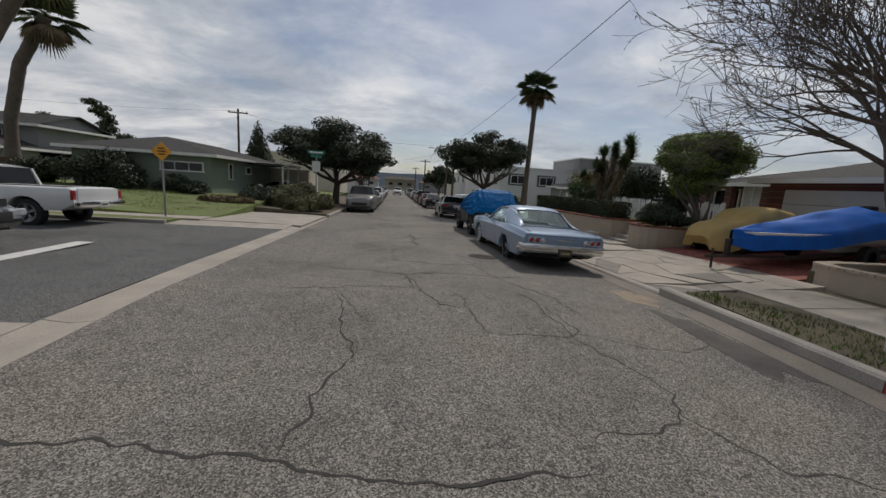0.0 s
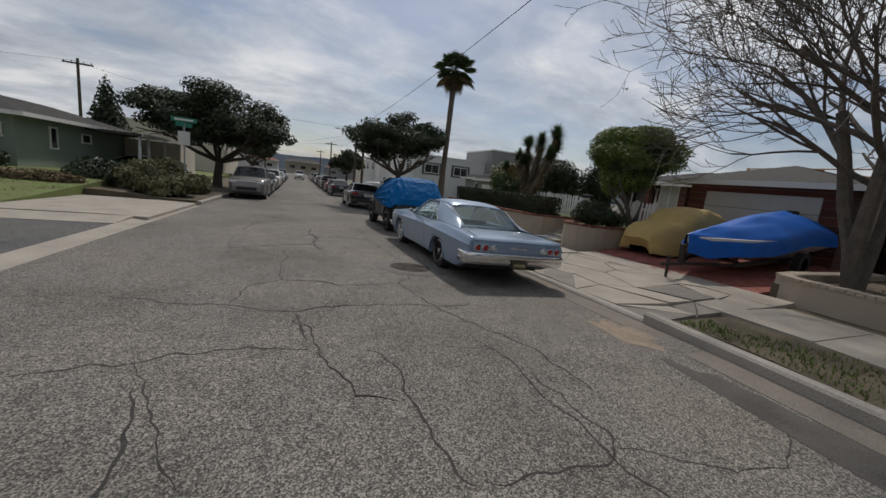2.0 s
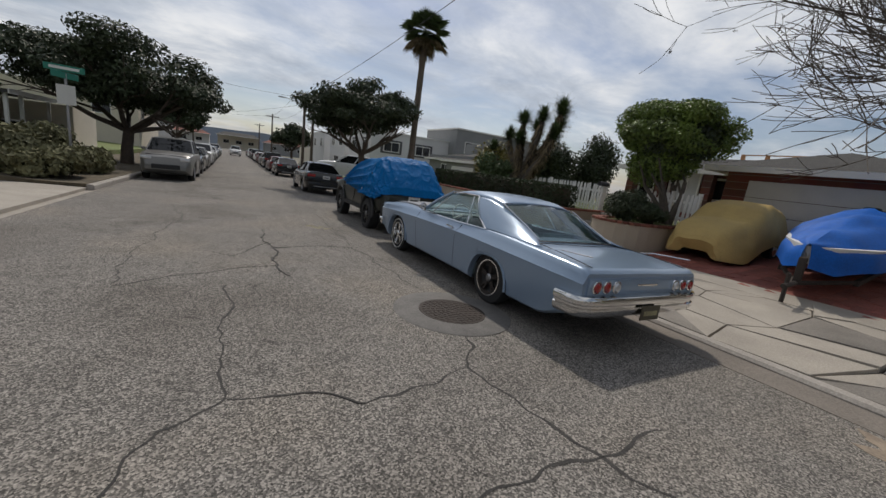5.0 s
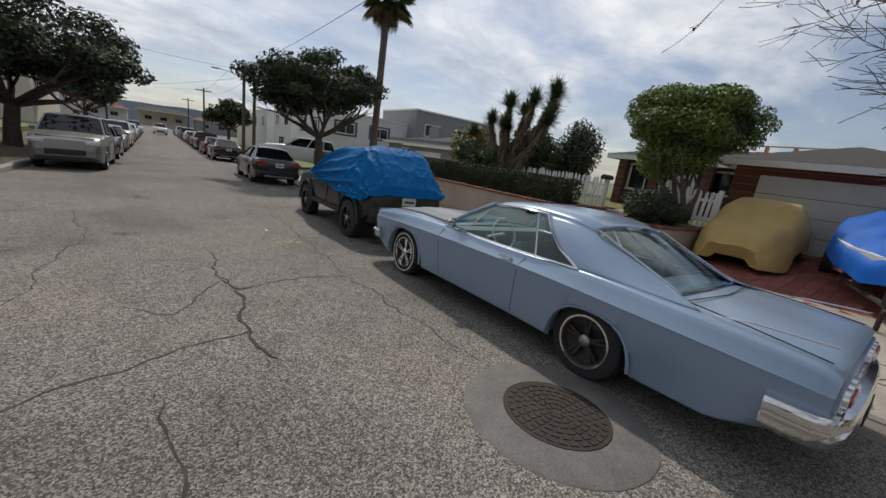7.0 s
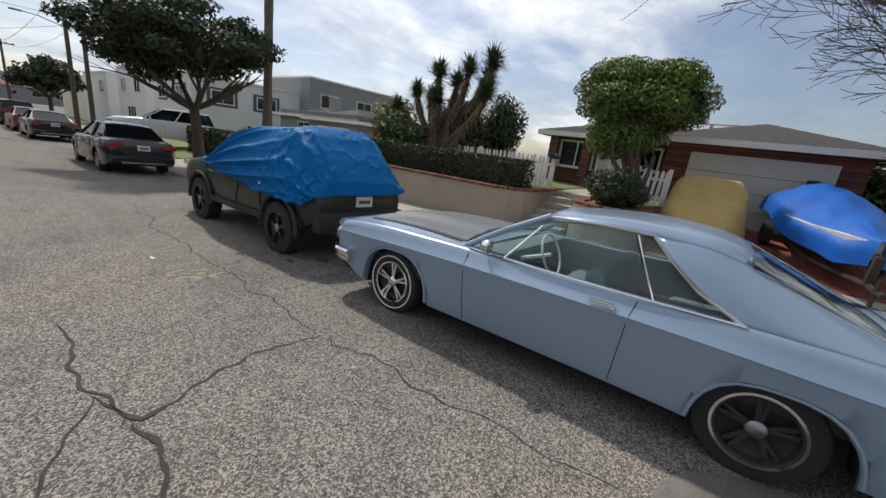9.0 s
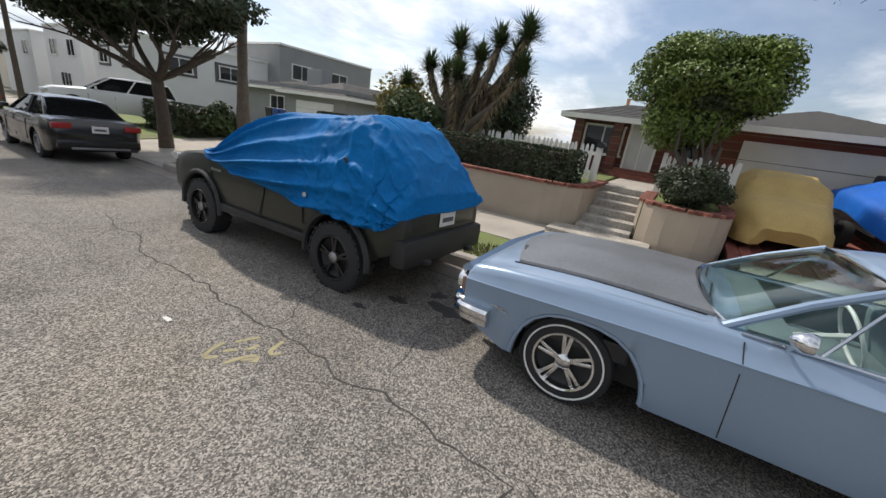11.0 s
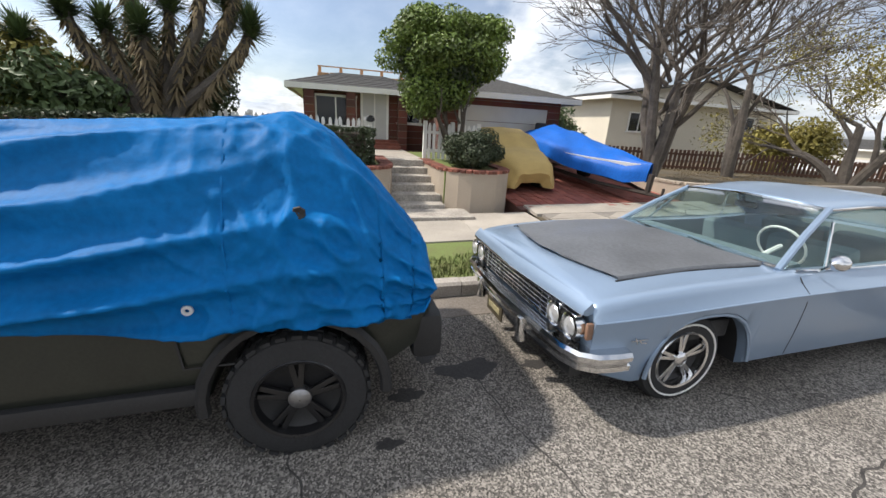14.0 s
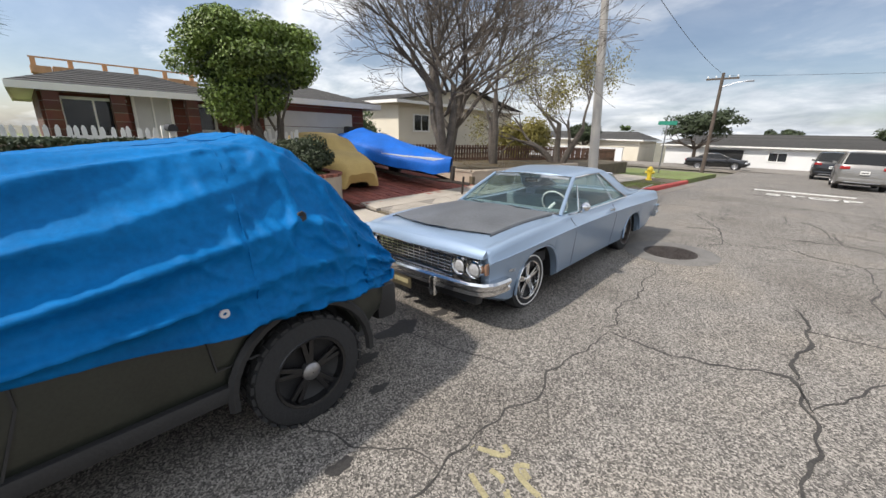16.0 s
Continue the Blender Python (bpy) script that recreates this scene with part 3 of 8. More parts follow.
sheet("driveway_edge", 7.5, 8.1, 8.75, 13.6, lambda x, y: apron_z(min(x, 7.87), y) + 0.012 + 0.12 * max(0, x - 7.87), M_CONC, 4, 8, 0.2, label="concrete band at the foot of the driveway", category="pavement")

YARD = 0.86


def yard_z(x, y):
    return base(15) + YARD + 0.03 * (x - 8) * 0.3


sheet("lawn_edge", 8.05, 8.36, 17.15, 24.6, lambda x, y: yard_z(x, y) - 0.025, M_GRASS, 2, 10, 1.4, label="grass edge along the retaining wall", category="lawn")
sheet("lawn_right", 8.36, 40, 16.52, 24.6, lambda x, y: yard_z(x, y) - 0.02, M_GRASS, 12, 10, 1.4, label="raised front lawn behind the retaining wall", category="lawn")
sheet("lawn_corner", 8.35, 12.6, 13.95, 15.3, lambda x, y: yard_z(x, y) - 0.02, M_GRASS, 6, 4, 1.4, label="small raised lawn beside the steps", category="lawn")


def wall_path(name, pts, z0, z1, thick, material, lab, cap=None):
    """A wall along pts, with a course of brick on top when cap is given."""
    bm = bmesh.new()
    P = [Vector((x, y, 0)) for x, y in pts]
    rings = []
    for k, p in enumerate(P):
        d = (P[min(k + 1, len(P) - 1)] - P[max(k - 1, 0)]).normalized()
        n = Vector((-d.y, d.x, 0)) * thick / 2
        a, b = p - n, p + n
        rings.append([(a.x, a.y, z0), (b.x, b.y, z0), (b.x, b.y, z1), (a.x, a.y, z1)])
    loft(bm, rings)
    w = tagged(part(name, bm, material, smooth=False), lab, "retaining wall", kind="structure")
    if cap:
        bme = None
        L = 0.0
        for a, b in zip(P, P[1:]):
            d = b - a
            m = max(1, round(d.length / 0.115))
            for k in range(m):
                c = a + d * ((k + 0.5) / m)
                if bme is None:
                    ob = part("brick", B((0, 0, 0), (0.103, thick + 0.05, 0.06), 0.006), cap, w, smooth=False)
                    bme = ob.data
                else:
                    ob = new("brick", bme)
                    ob.parent = w
                ob.matrix_basis = pose(c.x, c.y, z1 + 0.03 + rng.uniform(-0.004, 0.004), 0, 0, math.degrees(math.atan2(d.y, d.x)) + rng.uniform(-1.5, 1.5))
    return w


wz0, wz1 = base(15) - 0.5, base(15) + YARD
wall_path("wall_retaining_long", [(7.95, 24.6), (7.95, 20.5), (7.95, 17.1), (8.05, 16.75), (8.3, 16.5), (8.7, 16.42), (9.6, 16.42), (10.45, 16.42)], wz0, wz1, 0.2, M_STUCCO, "tan stucco retaining wall with brick coping", M_BRICK)
curve = [(10.45, 15.28), (9.6, 15.28), (8.75, 15.28)] + [(8.72 - 0.68 * math.sin(t), 14.6 + 0.68 * math.cos(t)) for t in (0.2, 0.55, 0.9, 1.25, 1.6, 1.95, 2.3, 2.65, 3.0)] + [(9.3, 13.88), (10.5, 13.86), (12.4, 13.86)]
wall_path("wall_retaining_round", curve, wz0, wz1 - 0.03, 0.2, M_STUCCO, "rounded tan stucco planter wall with brick coping", M_BRICK)

# stairs
stairs = tagged(new("stairs"), "weathered concrete steps between the stucco walls", "stairs", kind="structure")
s0 = base(15.8) + 0.08
for k in range(6):
    rise = (base(15) + YARD + 0.02 - s0) / 6
    part("step", B((8.06 + k * 0.37 + 0.55, 15.85, s0 + rise * (k + 0.5) - 0.15), (1.1, 1.02, rise + 0.3), 0.012), M_TREAD, stairs, smooth=False)
part("landing", B((7.72, 15.85, base(15.8) + 0.07), (0.75, 1.8, 0.14), 0.015), M_TREAD, stairs, smooth=False)
sheet("path_to_door", 10.2, 14.5, 15.3, 16.4, lambda x, y: base(15) + YARD + 0.01, M_CONC, 4, 2, 1.2, label="concrete path to the front door", category="path")

# right of the driveway: low planter wall with the bare trees' bed
wall_path("wall_planter_low", [(12.4, 9.3), (9.0, 9.27), (8.4, 9.15), (8.25, 8.75), (8.25, 6.6), (8.25, 2.0)], base(8) - 0.5, base(8) + 0.50, 0.2, M_STUCCO, "low tan stucco planter wall", M_STUCCO)
sheet("planter_bed", 8.3, 40, -5.0, 9.25, lambda x, y: base(5) + 0.44 + 0.015 * (x - 8) + 0.03 * noise.noise((x, y, 5)), M_DIRT, 40, 20, 1.2, label="raised bed of leaf litter and dirt", category="ground")
sheet("yard_strip", 7.78, 8.2, -3, 8.6, lambda x, y: base(y) + 0.08, M_DIRT, 2, 10, 0.4, label="dirt strip behind the sidewalk", category="ground")

# further along on the right
sheet("driveway_concrete", 4.87, 15.4, 26.0, 31.5, lambda x, y: base(y) - 0.07 + 0.075 * max(0, x - 5), M_CONC, 10, 8, 0.6, label="pale concrete driveway", category="driveway")
sheet("lawn_grey_house", 7.8, 15.4, 24.6, 26.0, lambda x, y: base(y) + 0.02 + 0.07 * max(0, x - 6), M_GRASS, 8, 4, 0.9, label="narrow strip of lawn", category="lawn")
sheet("lawn_far_right", 6.3, 15.4, 31.5, 46, lambda x, y: base(y) + 0.04 + 0.06 * max(0, x - 6), M_GRASS, 8, 8, 0.9, label="front lawn with a low slope", category="lawn")

# left corner lot
sheet("lawn_left", -60, -7.0, 17.9, 60, lambda x, y: base(y) + 0.06 + 0.5 * min(1, max(0, (y - 18.5) / 6)) + 0.2 * min(1, max(0, (-8 - x) / 5)), M_GRASS, 30, 30, 0.8, label="corner lawn, green and partly dry", category="lawn")
sheet("pavement_corner", -7.0, -3.58, 17.0, 22.2, lambda x, y: base(y) + 0.0 + 0.03 * min(1, max(0, (-3.6 - x))), M_CONC, 6, 6, 0.5, label="concrete corner pavement", category="pavement")
sheet("pavement_left", -60, -7.0, 16.9, 17.9, lambda x, y: base(y) + 0.07, M_CONC, 30, 2, 0.5, label="narrow concrete sidewalk along the corner lawn", category="pavement")
sheet("apron_corner", -7.6, -3.9, 15.9, 17.0, lambda x, y: base(y) - 0.045 + 0.05 * (y - 15.9), M_CONC, 4, 4, 0.4, label="concrete corner ramp", category="pavement")
sheet("parkway_left", -60, -7.6, 16.1, 16.9, lambda x, y: base(y) + 0.06, M_GRASS, 30, 2, 0.4, label="grass strip behind the side street kerb", category="lawn")
kb = bmesh.new()
for k in range(20):
    a = -7.6 - k * 2.4
    box(kb, (a - 1.19, 16.0, base(16) - 0.08), (2.37, 0.16, 0.3), 0.02)
tagged(part("kerb_side", kb, M_KERB, smooth=False), "concrete kerb of the side street", "kerb", kind="structure")
sheet("verge_left", -7.0, -3.58, 22.2, 120, lambda x, y: base(y) + 0.1 + 0.08 * min(2, max(0, -4.5 - x)), M_DIRT, 6, 60, 0.5, label="planted verge beside the road", category="ground")
grass_tufts("lawn_blades", -22, -7.0, 17.9, 26.0, lambda x, y: base(y) + 0.06 + 0.5 * min(1, max(0, (y - 18.5) / 6)) + 0.2 * min(1, max(0, (-8 - x) / 5)), 14000, 0.06, M_GRASS, "short lawn grass, partly dry", 21)

# painted line and marks
sl = bmesh.new()
box(sl, (-6.75, 9.75, base(9.75) - 0.047), (0.32, 3.6, 0.012))
tagged(part("stop_line", sl, M_LINE, smooth=False), "white painted stop line on the side street", "road marking", kind="structure")

# ---- vehicles ----


def wheel(parent, x, y, r, w, side, rim_mat, style="alloy", white=False, fine=True):
    """A wheel with tyre, rim, spokes and hub. side: +1 when its outer face looks to +x."""
    ty = bmesh.new()
    lathe(ty, [(-w / 2, r * 0.62), (-w / 2 - 0.004, r * 0.8), (-w / 2 + 0.012, r * 0.95), (-w / 2 + 0.04, r), (w / 2 - 0.04, r), (w / 2 - 0.012, r * 0.95), (w / 2 + 0.004, r * 0.8), (w / 2, r * 0.62)], "x", 36, (0, 0, 0))
    wh = part("wheel", ty, M_TYRE, parent, "black rubber tyre")
    wh.matrix_basis = pose(x, y, r - 0.008)
    f = side * w / 2
    if style == "block":
        tr = bmesh.new()
        for k in range(30):
            a = 2 * math.pi * k / 30
            for s in (-1, 0, 1):
                box(tr, (s * w * 0.33, r * 0.995 * math.cos(a + s * 0.07), r * 0.995 * math.sin(a + s * 0.07)), (w * 0.26, r * 0.13, 0.02), 0, Euler((a + s * 0.07 - math.pi / 2, 0, 0)).to_matrix())
        part("tread", tr, M_TYRE, wh, smooth=False)
    rb = bmesh.new()
    lathe(rb, [(f, r * 0.66), (f + side * 0.008, r * 0.645), (f + side * 0.003, r * 0.60), (f - side * 0.05, r * 0.575)], "x", 32)
    part("rim", rb, rim_mat, wh)
    rb = bmesh.new()
    lathe(rb, [(f - side * 0.045, r * 0.60), (f - side * 0.075, r * 0.5), (f - side * 0.085, r * 0.2), (f - side * 0.085, 0.004)], "x", 28)
    part("dish", rb, M_BLACK if rim_mat is not M_DULLMETAL else M_DULLMETAL, wh, "dark inner dish")
    sp = bmesh.new()
    for k in range(5):
        a = 2 * math.pi * k / 5 + 0.3
        for d in (-0.13, 0.13):
            c = (f - side * 0.035, r * 0.36 * math.cos(a + d), r * 0.36 * math.sin(a + d))
            box(sp, c, (0.03, r * 0.44, r * 0.085), 0.006, Euler((a + d, 0, 0)).to_matrix())
    part("spokes" if fine else "spoke_set", sp, rim_mat, wh, smooth=False)
    hb = bmesh.new()
    lathe(hb, [(f - side * 0.05, r * 0.17), (f - side * 0.01, r * 0.16), (f + side * 0.004, r * 0.1), (f + side * 0.006, 0.004)], "x", 20)
    part("hub_cap", hb, M_CHROME if rim_mat is M_CHROME else M_DULLMETAL, wh)
    if white:
        wb = bmesh.new()
        o, i = (0.70, 0.64) if white == "rim" else (0.84, 0.80)
        lathe(wb, [(f + side * 0.002, r * o), (f + side * 0.010, r * (o - 0.005)), (f + side * 0.010, r * (i + 0.005)), (f + side * 0.002, r * i)], "x", 36)
        part("trim_ring" if white == "rim" else "whitewall", wb, M_CHROME if white == "rim" else M_WHITE, wh)
    return wh


def interp(tab, s):
    return float(np.interp(s, [a for a, _ in tab], [b for _, b in tab]))


def bar(bm, pts, w, h=None):
    """A strip through points, boxy, w wide."""
    return tube(bm, pts, w / 2, 6)


def vehicle(name, m, label, paint, L, W, wb, rear, r, tw, sill, top, plan, cabin, group="", rim=None, style="alloy", white=False, glass=None, arch=1.16, category="car", detail=1, tuck=0.05, shape=None, rear_rim=None):
    """A motor car from numbers. y runs from the tail (0) to the nose (L).
    top: (y, height) of the body's upper line; plan: (y, half width); cabin: dict of rear base, rear roof, front roof, front base, belt, roof, half widths."""
    car = root(name, m, label, category, group)
    rim = rim or M_DULLMETAL
    glass = glass or M_DARKGLASS
    ya, yb = rear, rear + wb
    R = r * arch
    st = sorted(set(list(np.linspace(0, L, 46)) + [c + s * R * k for c in (ya, yb) for s in (-1, 1) for k in (0.2, 0.4, 0.6, 0.75, 0.87, 0.95, 0.995, 1.03)] + [ya, yb]))
    st = [s for s in st if 0 <= s <= L]
    lip = shape or ((0.955, 0.0), (0.985, 0.14), (1.0, 0.36), (1.0, 0.60), (0.985, 0.82), (0.945, 0.95), (0.86, 1.0), (0.45, 1.02), (0.0, 1.03))
    rings = []
    for y in st:
        w, zt = interp(plan, y), interp(top, y)
        zb = sill + 0.19 * max(0, (0.35 - min(y, L - y)) / 0.35)
        low = zb
        for c in (ya, yb):
            if abs(y - c) < R:
                zb = max(zb, r + math.sqrt(R * R - (y - c) ** 2))
        half = []
        for fx, fz in lip:
            z = low + (zt - low) * fz
            half.append((w * fx, y, max(z, zb + 0.012 * fz)))
        rings.append([(-x, y_, z) for x, y_, z in half[::-1]][::-1][::-1] + [(x, y_, z) for x, y_, z in half[:-1]][::1] if False else [(x, y_, z) for x, y_, z in half] + [(-x, y_, z) for x, y_, z in half[:-1][::-1]])
    bm = bmesh.new()
    loft(bm, rings)
    part("body", bm, paint, car)
    un = bmesh.new()
    box(un, (0, L / 2, (sill + interp(top, L / 2)) / 2 - 0.04), (W * 0.70, L * 0.9, interp(top, L / 2) - sill - 0.16))
    part("underbody", un, M_BLACK, car, smooth=False)
    for c in (ya, yb):
        for s in (-1, 1):
            wheel(car, s * (W / 2 - tw / 2 - tuck), c, r, tw, s, (rear_rim or rim) if c == ya else rim, style, white, detail > 0)
    if cabin:
        C = cabin
        b, t_, w0, w1 = C["belt"], C["roof"], C["w0"], C["w1"]
        rf = bmesh.new()
        rr_, fr_ = C["rr"], C["fr"]
        ring = []
        for k in range(9):
            s = k / 8
            y = rr_ + (fr_ - rr_) * s
            z = t_ - C.get("sag", 0.05) * (2 * s - 1) ** 2
            ww = w1 * (1 - 0.05 * (2 * s - 1) ** 4)
            ring.append([(ww, y, z - 0.045), (ww * 0.97, y, z - 0.012), (ww * 0.6, y, z + 0.018), (0, y, z + 0.028), (-ww * 0.6, y, z + 0.018), (-ww * 0.97, y, z - 0.012), (-ww, y, z - 0.045), (0, y, z - 0.02)])
        loft(rf, ring)
        part("roof", rf, C.get("paint", paint), car)
        zr = t_ - C.get("sag", 0.05) - 0.03
        corners = {"ra": (C["rb"], w0), "fa": (C["fb"], w0)}
        pl = bmesh.new()
        for s in (-1, 1):
            tube(pl, [(s * w0 * 0.97, C["fb"], interp(top, C["fb"]) - 0.02), (s * w1 * 0.985, fr_, zr)], 0.028, 6)
            pw = C.get("cp", 0.05)
            loft(pl, [[(s * w0 * 0.97, C["rb"] - pw, b - 0.03), (s * w0 * 0.97, C["rb"] + pw, b - 0.03), (s * w0 * 0.90, C["rb"] + pw, b - 0.03), (s * w0 * 0.90, C["rb"] - pw, b - 0.03)], [(s * w1, rr_ - pw * 0.6, zr + 0.01), (s * w1, rr_ + pw, zr + 0.01), (s * w1 * 0.93, rr_ + pw, zr + 0.01), (s * w1 * 0.93, rr_ - pw * 0.6, zr + 0.01)]])
            for yb_ in C.get("pillars", ()):
                u = (yb_ - C["rb"]) / (C["fb"] - C["rb"])
                tube(pl, [(s * w0 * 0.975, yb_, b - 0.02), (s * w1 * 0.99, rr_ + (fr_ - rr_) * min(1, max(0, u)), t_ - 0.05)], 0.03, 6)
        part("pillars", pl, C.get("paint", paint), car)

        def pane(nm, p, thick=0.008):
            g = bmesh.new()
            P = [Vector(a) for a in p]
            nrm = (P[1] - P[0]).cross(P[3] - P[0]).normalized() * thick
            loft(g, [[a for a in P], [a + nrm for a in P]])
            return part(nm, g, glass, car, smooth=False)

        zf = interp(top, C["fb"])
        zq = interp(top, C["rb"])
        pane("windscreen", [(-w0 * 0.93, C["fb"], zf), (w0 * 0.93, C["fb"], zf), (w1 * 0.95, fr_ + 0.02, zr + 0.01), (-w1 * 0.95, fr_ + 0.02, zr + 0.01)])
        pane("rear_window", [(w0 * 0.86, C.get("wb_", C["rb"]), C.get("wz", zq)), (-w0 * 0.86, C.get("wb_", C["rb"]), C.get("wz", zq)), (-w1 * 0.9, rr_ - 0.02, zr + 0.01), (w1 * 0.9, rr_ - 0.02, zr + 0.01)])
        for s in (-1, 1):
            o = C["rb"] + C.get("cp", 0.05)
            pane("side_window", [(s * w0 * 0.95, o, b - 0.02), (s * w0 * 0.95, C["fb"] - 0.06, b - 0.02), (s * w1 * 0.965, fr_ - 0.03, zr + 0.01), (s * w1 * 0.965, rr_ + C.get("cp", 0.05), zr + 0.01)])
        it = bmesh.new()
        ym = (C["rb"] + C["fb"]) / 2
        for yy in (ym - 0.25, ym + 0.65):
            for s in ((-1, 1) if detail else (0,)):
                box(it, (s * w0 * 0.42, yy - 0.12, b + 0.02), (w0 * 0.7, 0.14, 0.5), 0.04)
        part("seats", it, M_INTERIOR, car)
        part("dashboard", B((0, C["fb"] - 0.22, b - 0.06), (w0 * 1.7, 0.3, 0.16), 0.04), M_INTERIOR, car)
        mi = bmesh.new()
        for s in (-1, 1):
            box(mi, (s * (w0 + 0.09), C["fb"] - 0.28, b + 0.08), (0.15, 0.07, 0.11), 0.025)
        if C.get("mirrors", True):
            part("mirrors", mi, C.get("paint", paint), car)
    return car


def plate(parent, y, z, mat_=None, face=-1, x=0.0):
    p = part("number_plate", B((x, y, z), (0.31, 0.012, 0.155), 0.004), mat_ or M_PLATE, parent, smooth=False)
    part("plate_bar", B((x, y + face * 0.008, z - 0.005), (0.22, 0.004, 0.05)), M_APT_DK if mat_ is None else M_YPAINT, p, smooth=False)
    return p


def modern(name, x, y, paint, label, kind="sedan", yaw=0.0, group="", dz=0.0, rim=None, plate_z=0.8):
    """Everyday parked car, nose along its own +y; x, y is the middle of its tail."""
    if kind == "sedan":
        L, W, wb, rear, r = 4.75, 1.82, 2.78, 1.05, 0.325
        top = [(0, 0.82), (0.08, 0.98), (0.6, 1.02), (1.2, 0.98), (3.1, 0.98), (3.5, 0.97), (4.3, 0.82), (4.6, 0.68), (4.75, 0.5)]
        cab = dict(rb=0.55, rr=1.35, fr=2.55, fb=3.45, belt=0.96, roof=1.44, w0=0.80, w1=0.60, pillars=(1.9,), cp=0.06)
    elif kind == "suv":
        L, W, wb, rear, r = 4.75, 1.88, 2.78, 1.0, 0.375
        top = [(0, 0.95), (0.06, 1.12), (1.0, 1.13), (3.2, 1.12), (3.45, 1.13), (4.4, 1.04), (4.65, 0.9), (4.75, 0.62)]
        cab = dict(rb=0.14, rr=0.4, fr=2.55, fb=3.35, belt=1.1, roof=1.72, w0=0.85, w1=0.70, pillars=(1.0, 2.05), cp=0.07)
    else:
        L, W, wb, rear, r = 4.3, 1.78, 2.6, 0.85, 0.32
        top = [(0, 0.85), (0.05, 1.0), (1.2, 1.0), (3.0, 0.99), (3.9, 0.83), (4.2, 0.66), (4.3, 0.5)]
        cab = dict(rb=0.2, rr=0.7, fr=2.1, fb=3.05, belt=0.97, roof=1.45, w0=0.79, w1=0.60, pillars=(1.6,), cp=0.06)
    plan = [(0, W * 0.40), (0.12, W * 0.46), (0.5, W * 0.49), (L * 0.5, W * 0.5), (L - 0.7, W * 0.485), (L - 0.2, W * 0.43), (L, W * 0.36)]
    car = vehicle(name, at(x, y, dz, yaw), label, paint, L, W, wb, rear, r, 0.22, 0.24, top, plan, cab, group, rim, detail=0)
    zt = top[1][1]
    for s in (-1, 1):
        part("tail_light", B((s * W * 0.36, 0.03, zt - 0.13), (0.34, 0.10, 0.13), 0.02), M_LAMPRED, car)
        part("headlight", B((s * W * 0.34, L - 0.16, interp(top, L - 0.16) - 0.07), (0.36, 0.22, 0.13), 0.03), M_LAMPWHITE, car)
    part("rear_bumper", B((0, 0.02, 0.45), (W * 0.86, 0.14, 0.2), 0.05), paint, car)
    part("bumper_trim", B((0, -0.05, 0.36), (W * 0.6, 0.03, 0.05), 0.01), M_DULLMETAL, car)
    part("grille", B((0, L - 0.03, 0.55), (W * 0.5, 0.08, 0.18), 0.02), M_BLACK, car)
    plate(car, -0.055, plate_z)
    se = bmesh.new()
    for s in (-1, 1):
        for yy in (L * 0.33, L * 0.52, L * 0.70):
            box(se, (s * (W / 2 - 0.008), yy, 0.66), (0.012, 0.012, 0.56))
    part("door_seams", se, M_BLACK, car, smooth=False)
    return car


# the ice-blue two-door hardtop
IM = at(3.58, 10.66, 0.0, 0)


def soft(tab, s):
    """A smooth curve through the (station, value) pairs of tab."""
    xs, ys = [a for a, _ in tab], [b for _, b in tab]
    if s <= xs[0]:
        return ys[0]
    if s >= xs[-1]:
        return ys[-1]
    k = max(i for i in range(len(xs) - 1) if xs[i] <= s)
    d = [(ys[i + 1] - ys[i]) / (xs[i + 1] - xs[i]) for i in range(len(xs) - 1)]
    sl = [d[0]] + [0.0 if d[i - 1] * d[i] <= 0 else 2 * d[i - 1] * d[i] / (d[i - 1] + d[i]) for i in range(1, len(d))] + [d[-1]]
    h = xs[k + 1] - xs[k]
    t = (s - xs[k]) / h
    return (1 + 2 * t) * (1 - t) ** 2 * ys[k] + t * (1 - t) ** 2 * h * sl[k] + t * t * (3 - 2 * t) * ys[k + 1] + t * t * (t - 1) * h * sl[k + 1]


CAR_L = 5.30
car_crease_w = [(0, 0.955), (0.12, 0.972), (0.8, 1.0), (1.6, 1.012), (2.5, 0.992), (3.6, 0.99), (4.6, 1.0), (5.1, 0.985), (5.3, 0.965), (5.36, 0.95)]
car_crease_z = [(0, 0.70), (1.0, 0.745), (2.0, 0.775), (3.0, 0.775), (4.2, 0.765), (5.36, 0.725)]
car_tuck = [(0, 0.045), (0.6, 0.07), (1.5, 0.095), (2.2, 0.10), (3.4, 0.095), (4.2, 0.07), (5.36, 0.04)]
car_shoulder = [(0, 0.80), (0.05, 0.835), (0.3, 0.86), (0.9, 0.89), (1.6, 0.918), (2.2, 0.90), (2.8, 0.893), (3.6, 0.905), (4.4, 0.905), (5.0, 0.875), (5.2, 0.85), (5.27, 0.835), (5.30, 0.80)]
car_middle = [(0, 0.795), (0.06, 0.83), (0.3, 0.862), (0.9, 0.905), (1.05, 0.92), (3.72, 0.935), (4.3, 0.945), (4.9, 0.92), (5.2, 0.885), (5.27, 0.86), (5.30, 0.82)]
ARCHES = ((1.43, 0.395, 0.625), (4.42, 0.445, 0.69))


def arch_z(y):
    """Height of the wheel opening's edge over y, or 0."""
    for c, half, top in ARCHES:
        u = abs(y - c) / half
        if u < 1:
            return 0.20 + (top - 0.20) * (1 - u ** 2.7) ** 0.42
    return 0.0


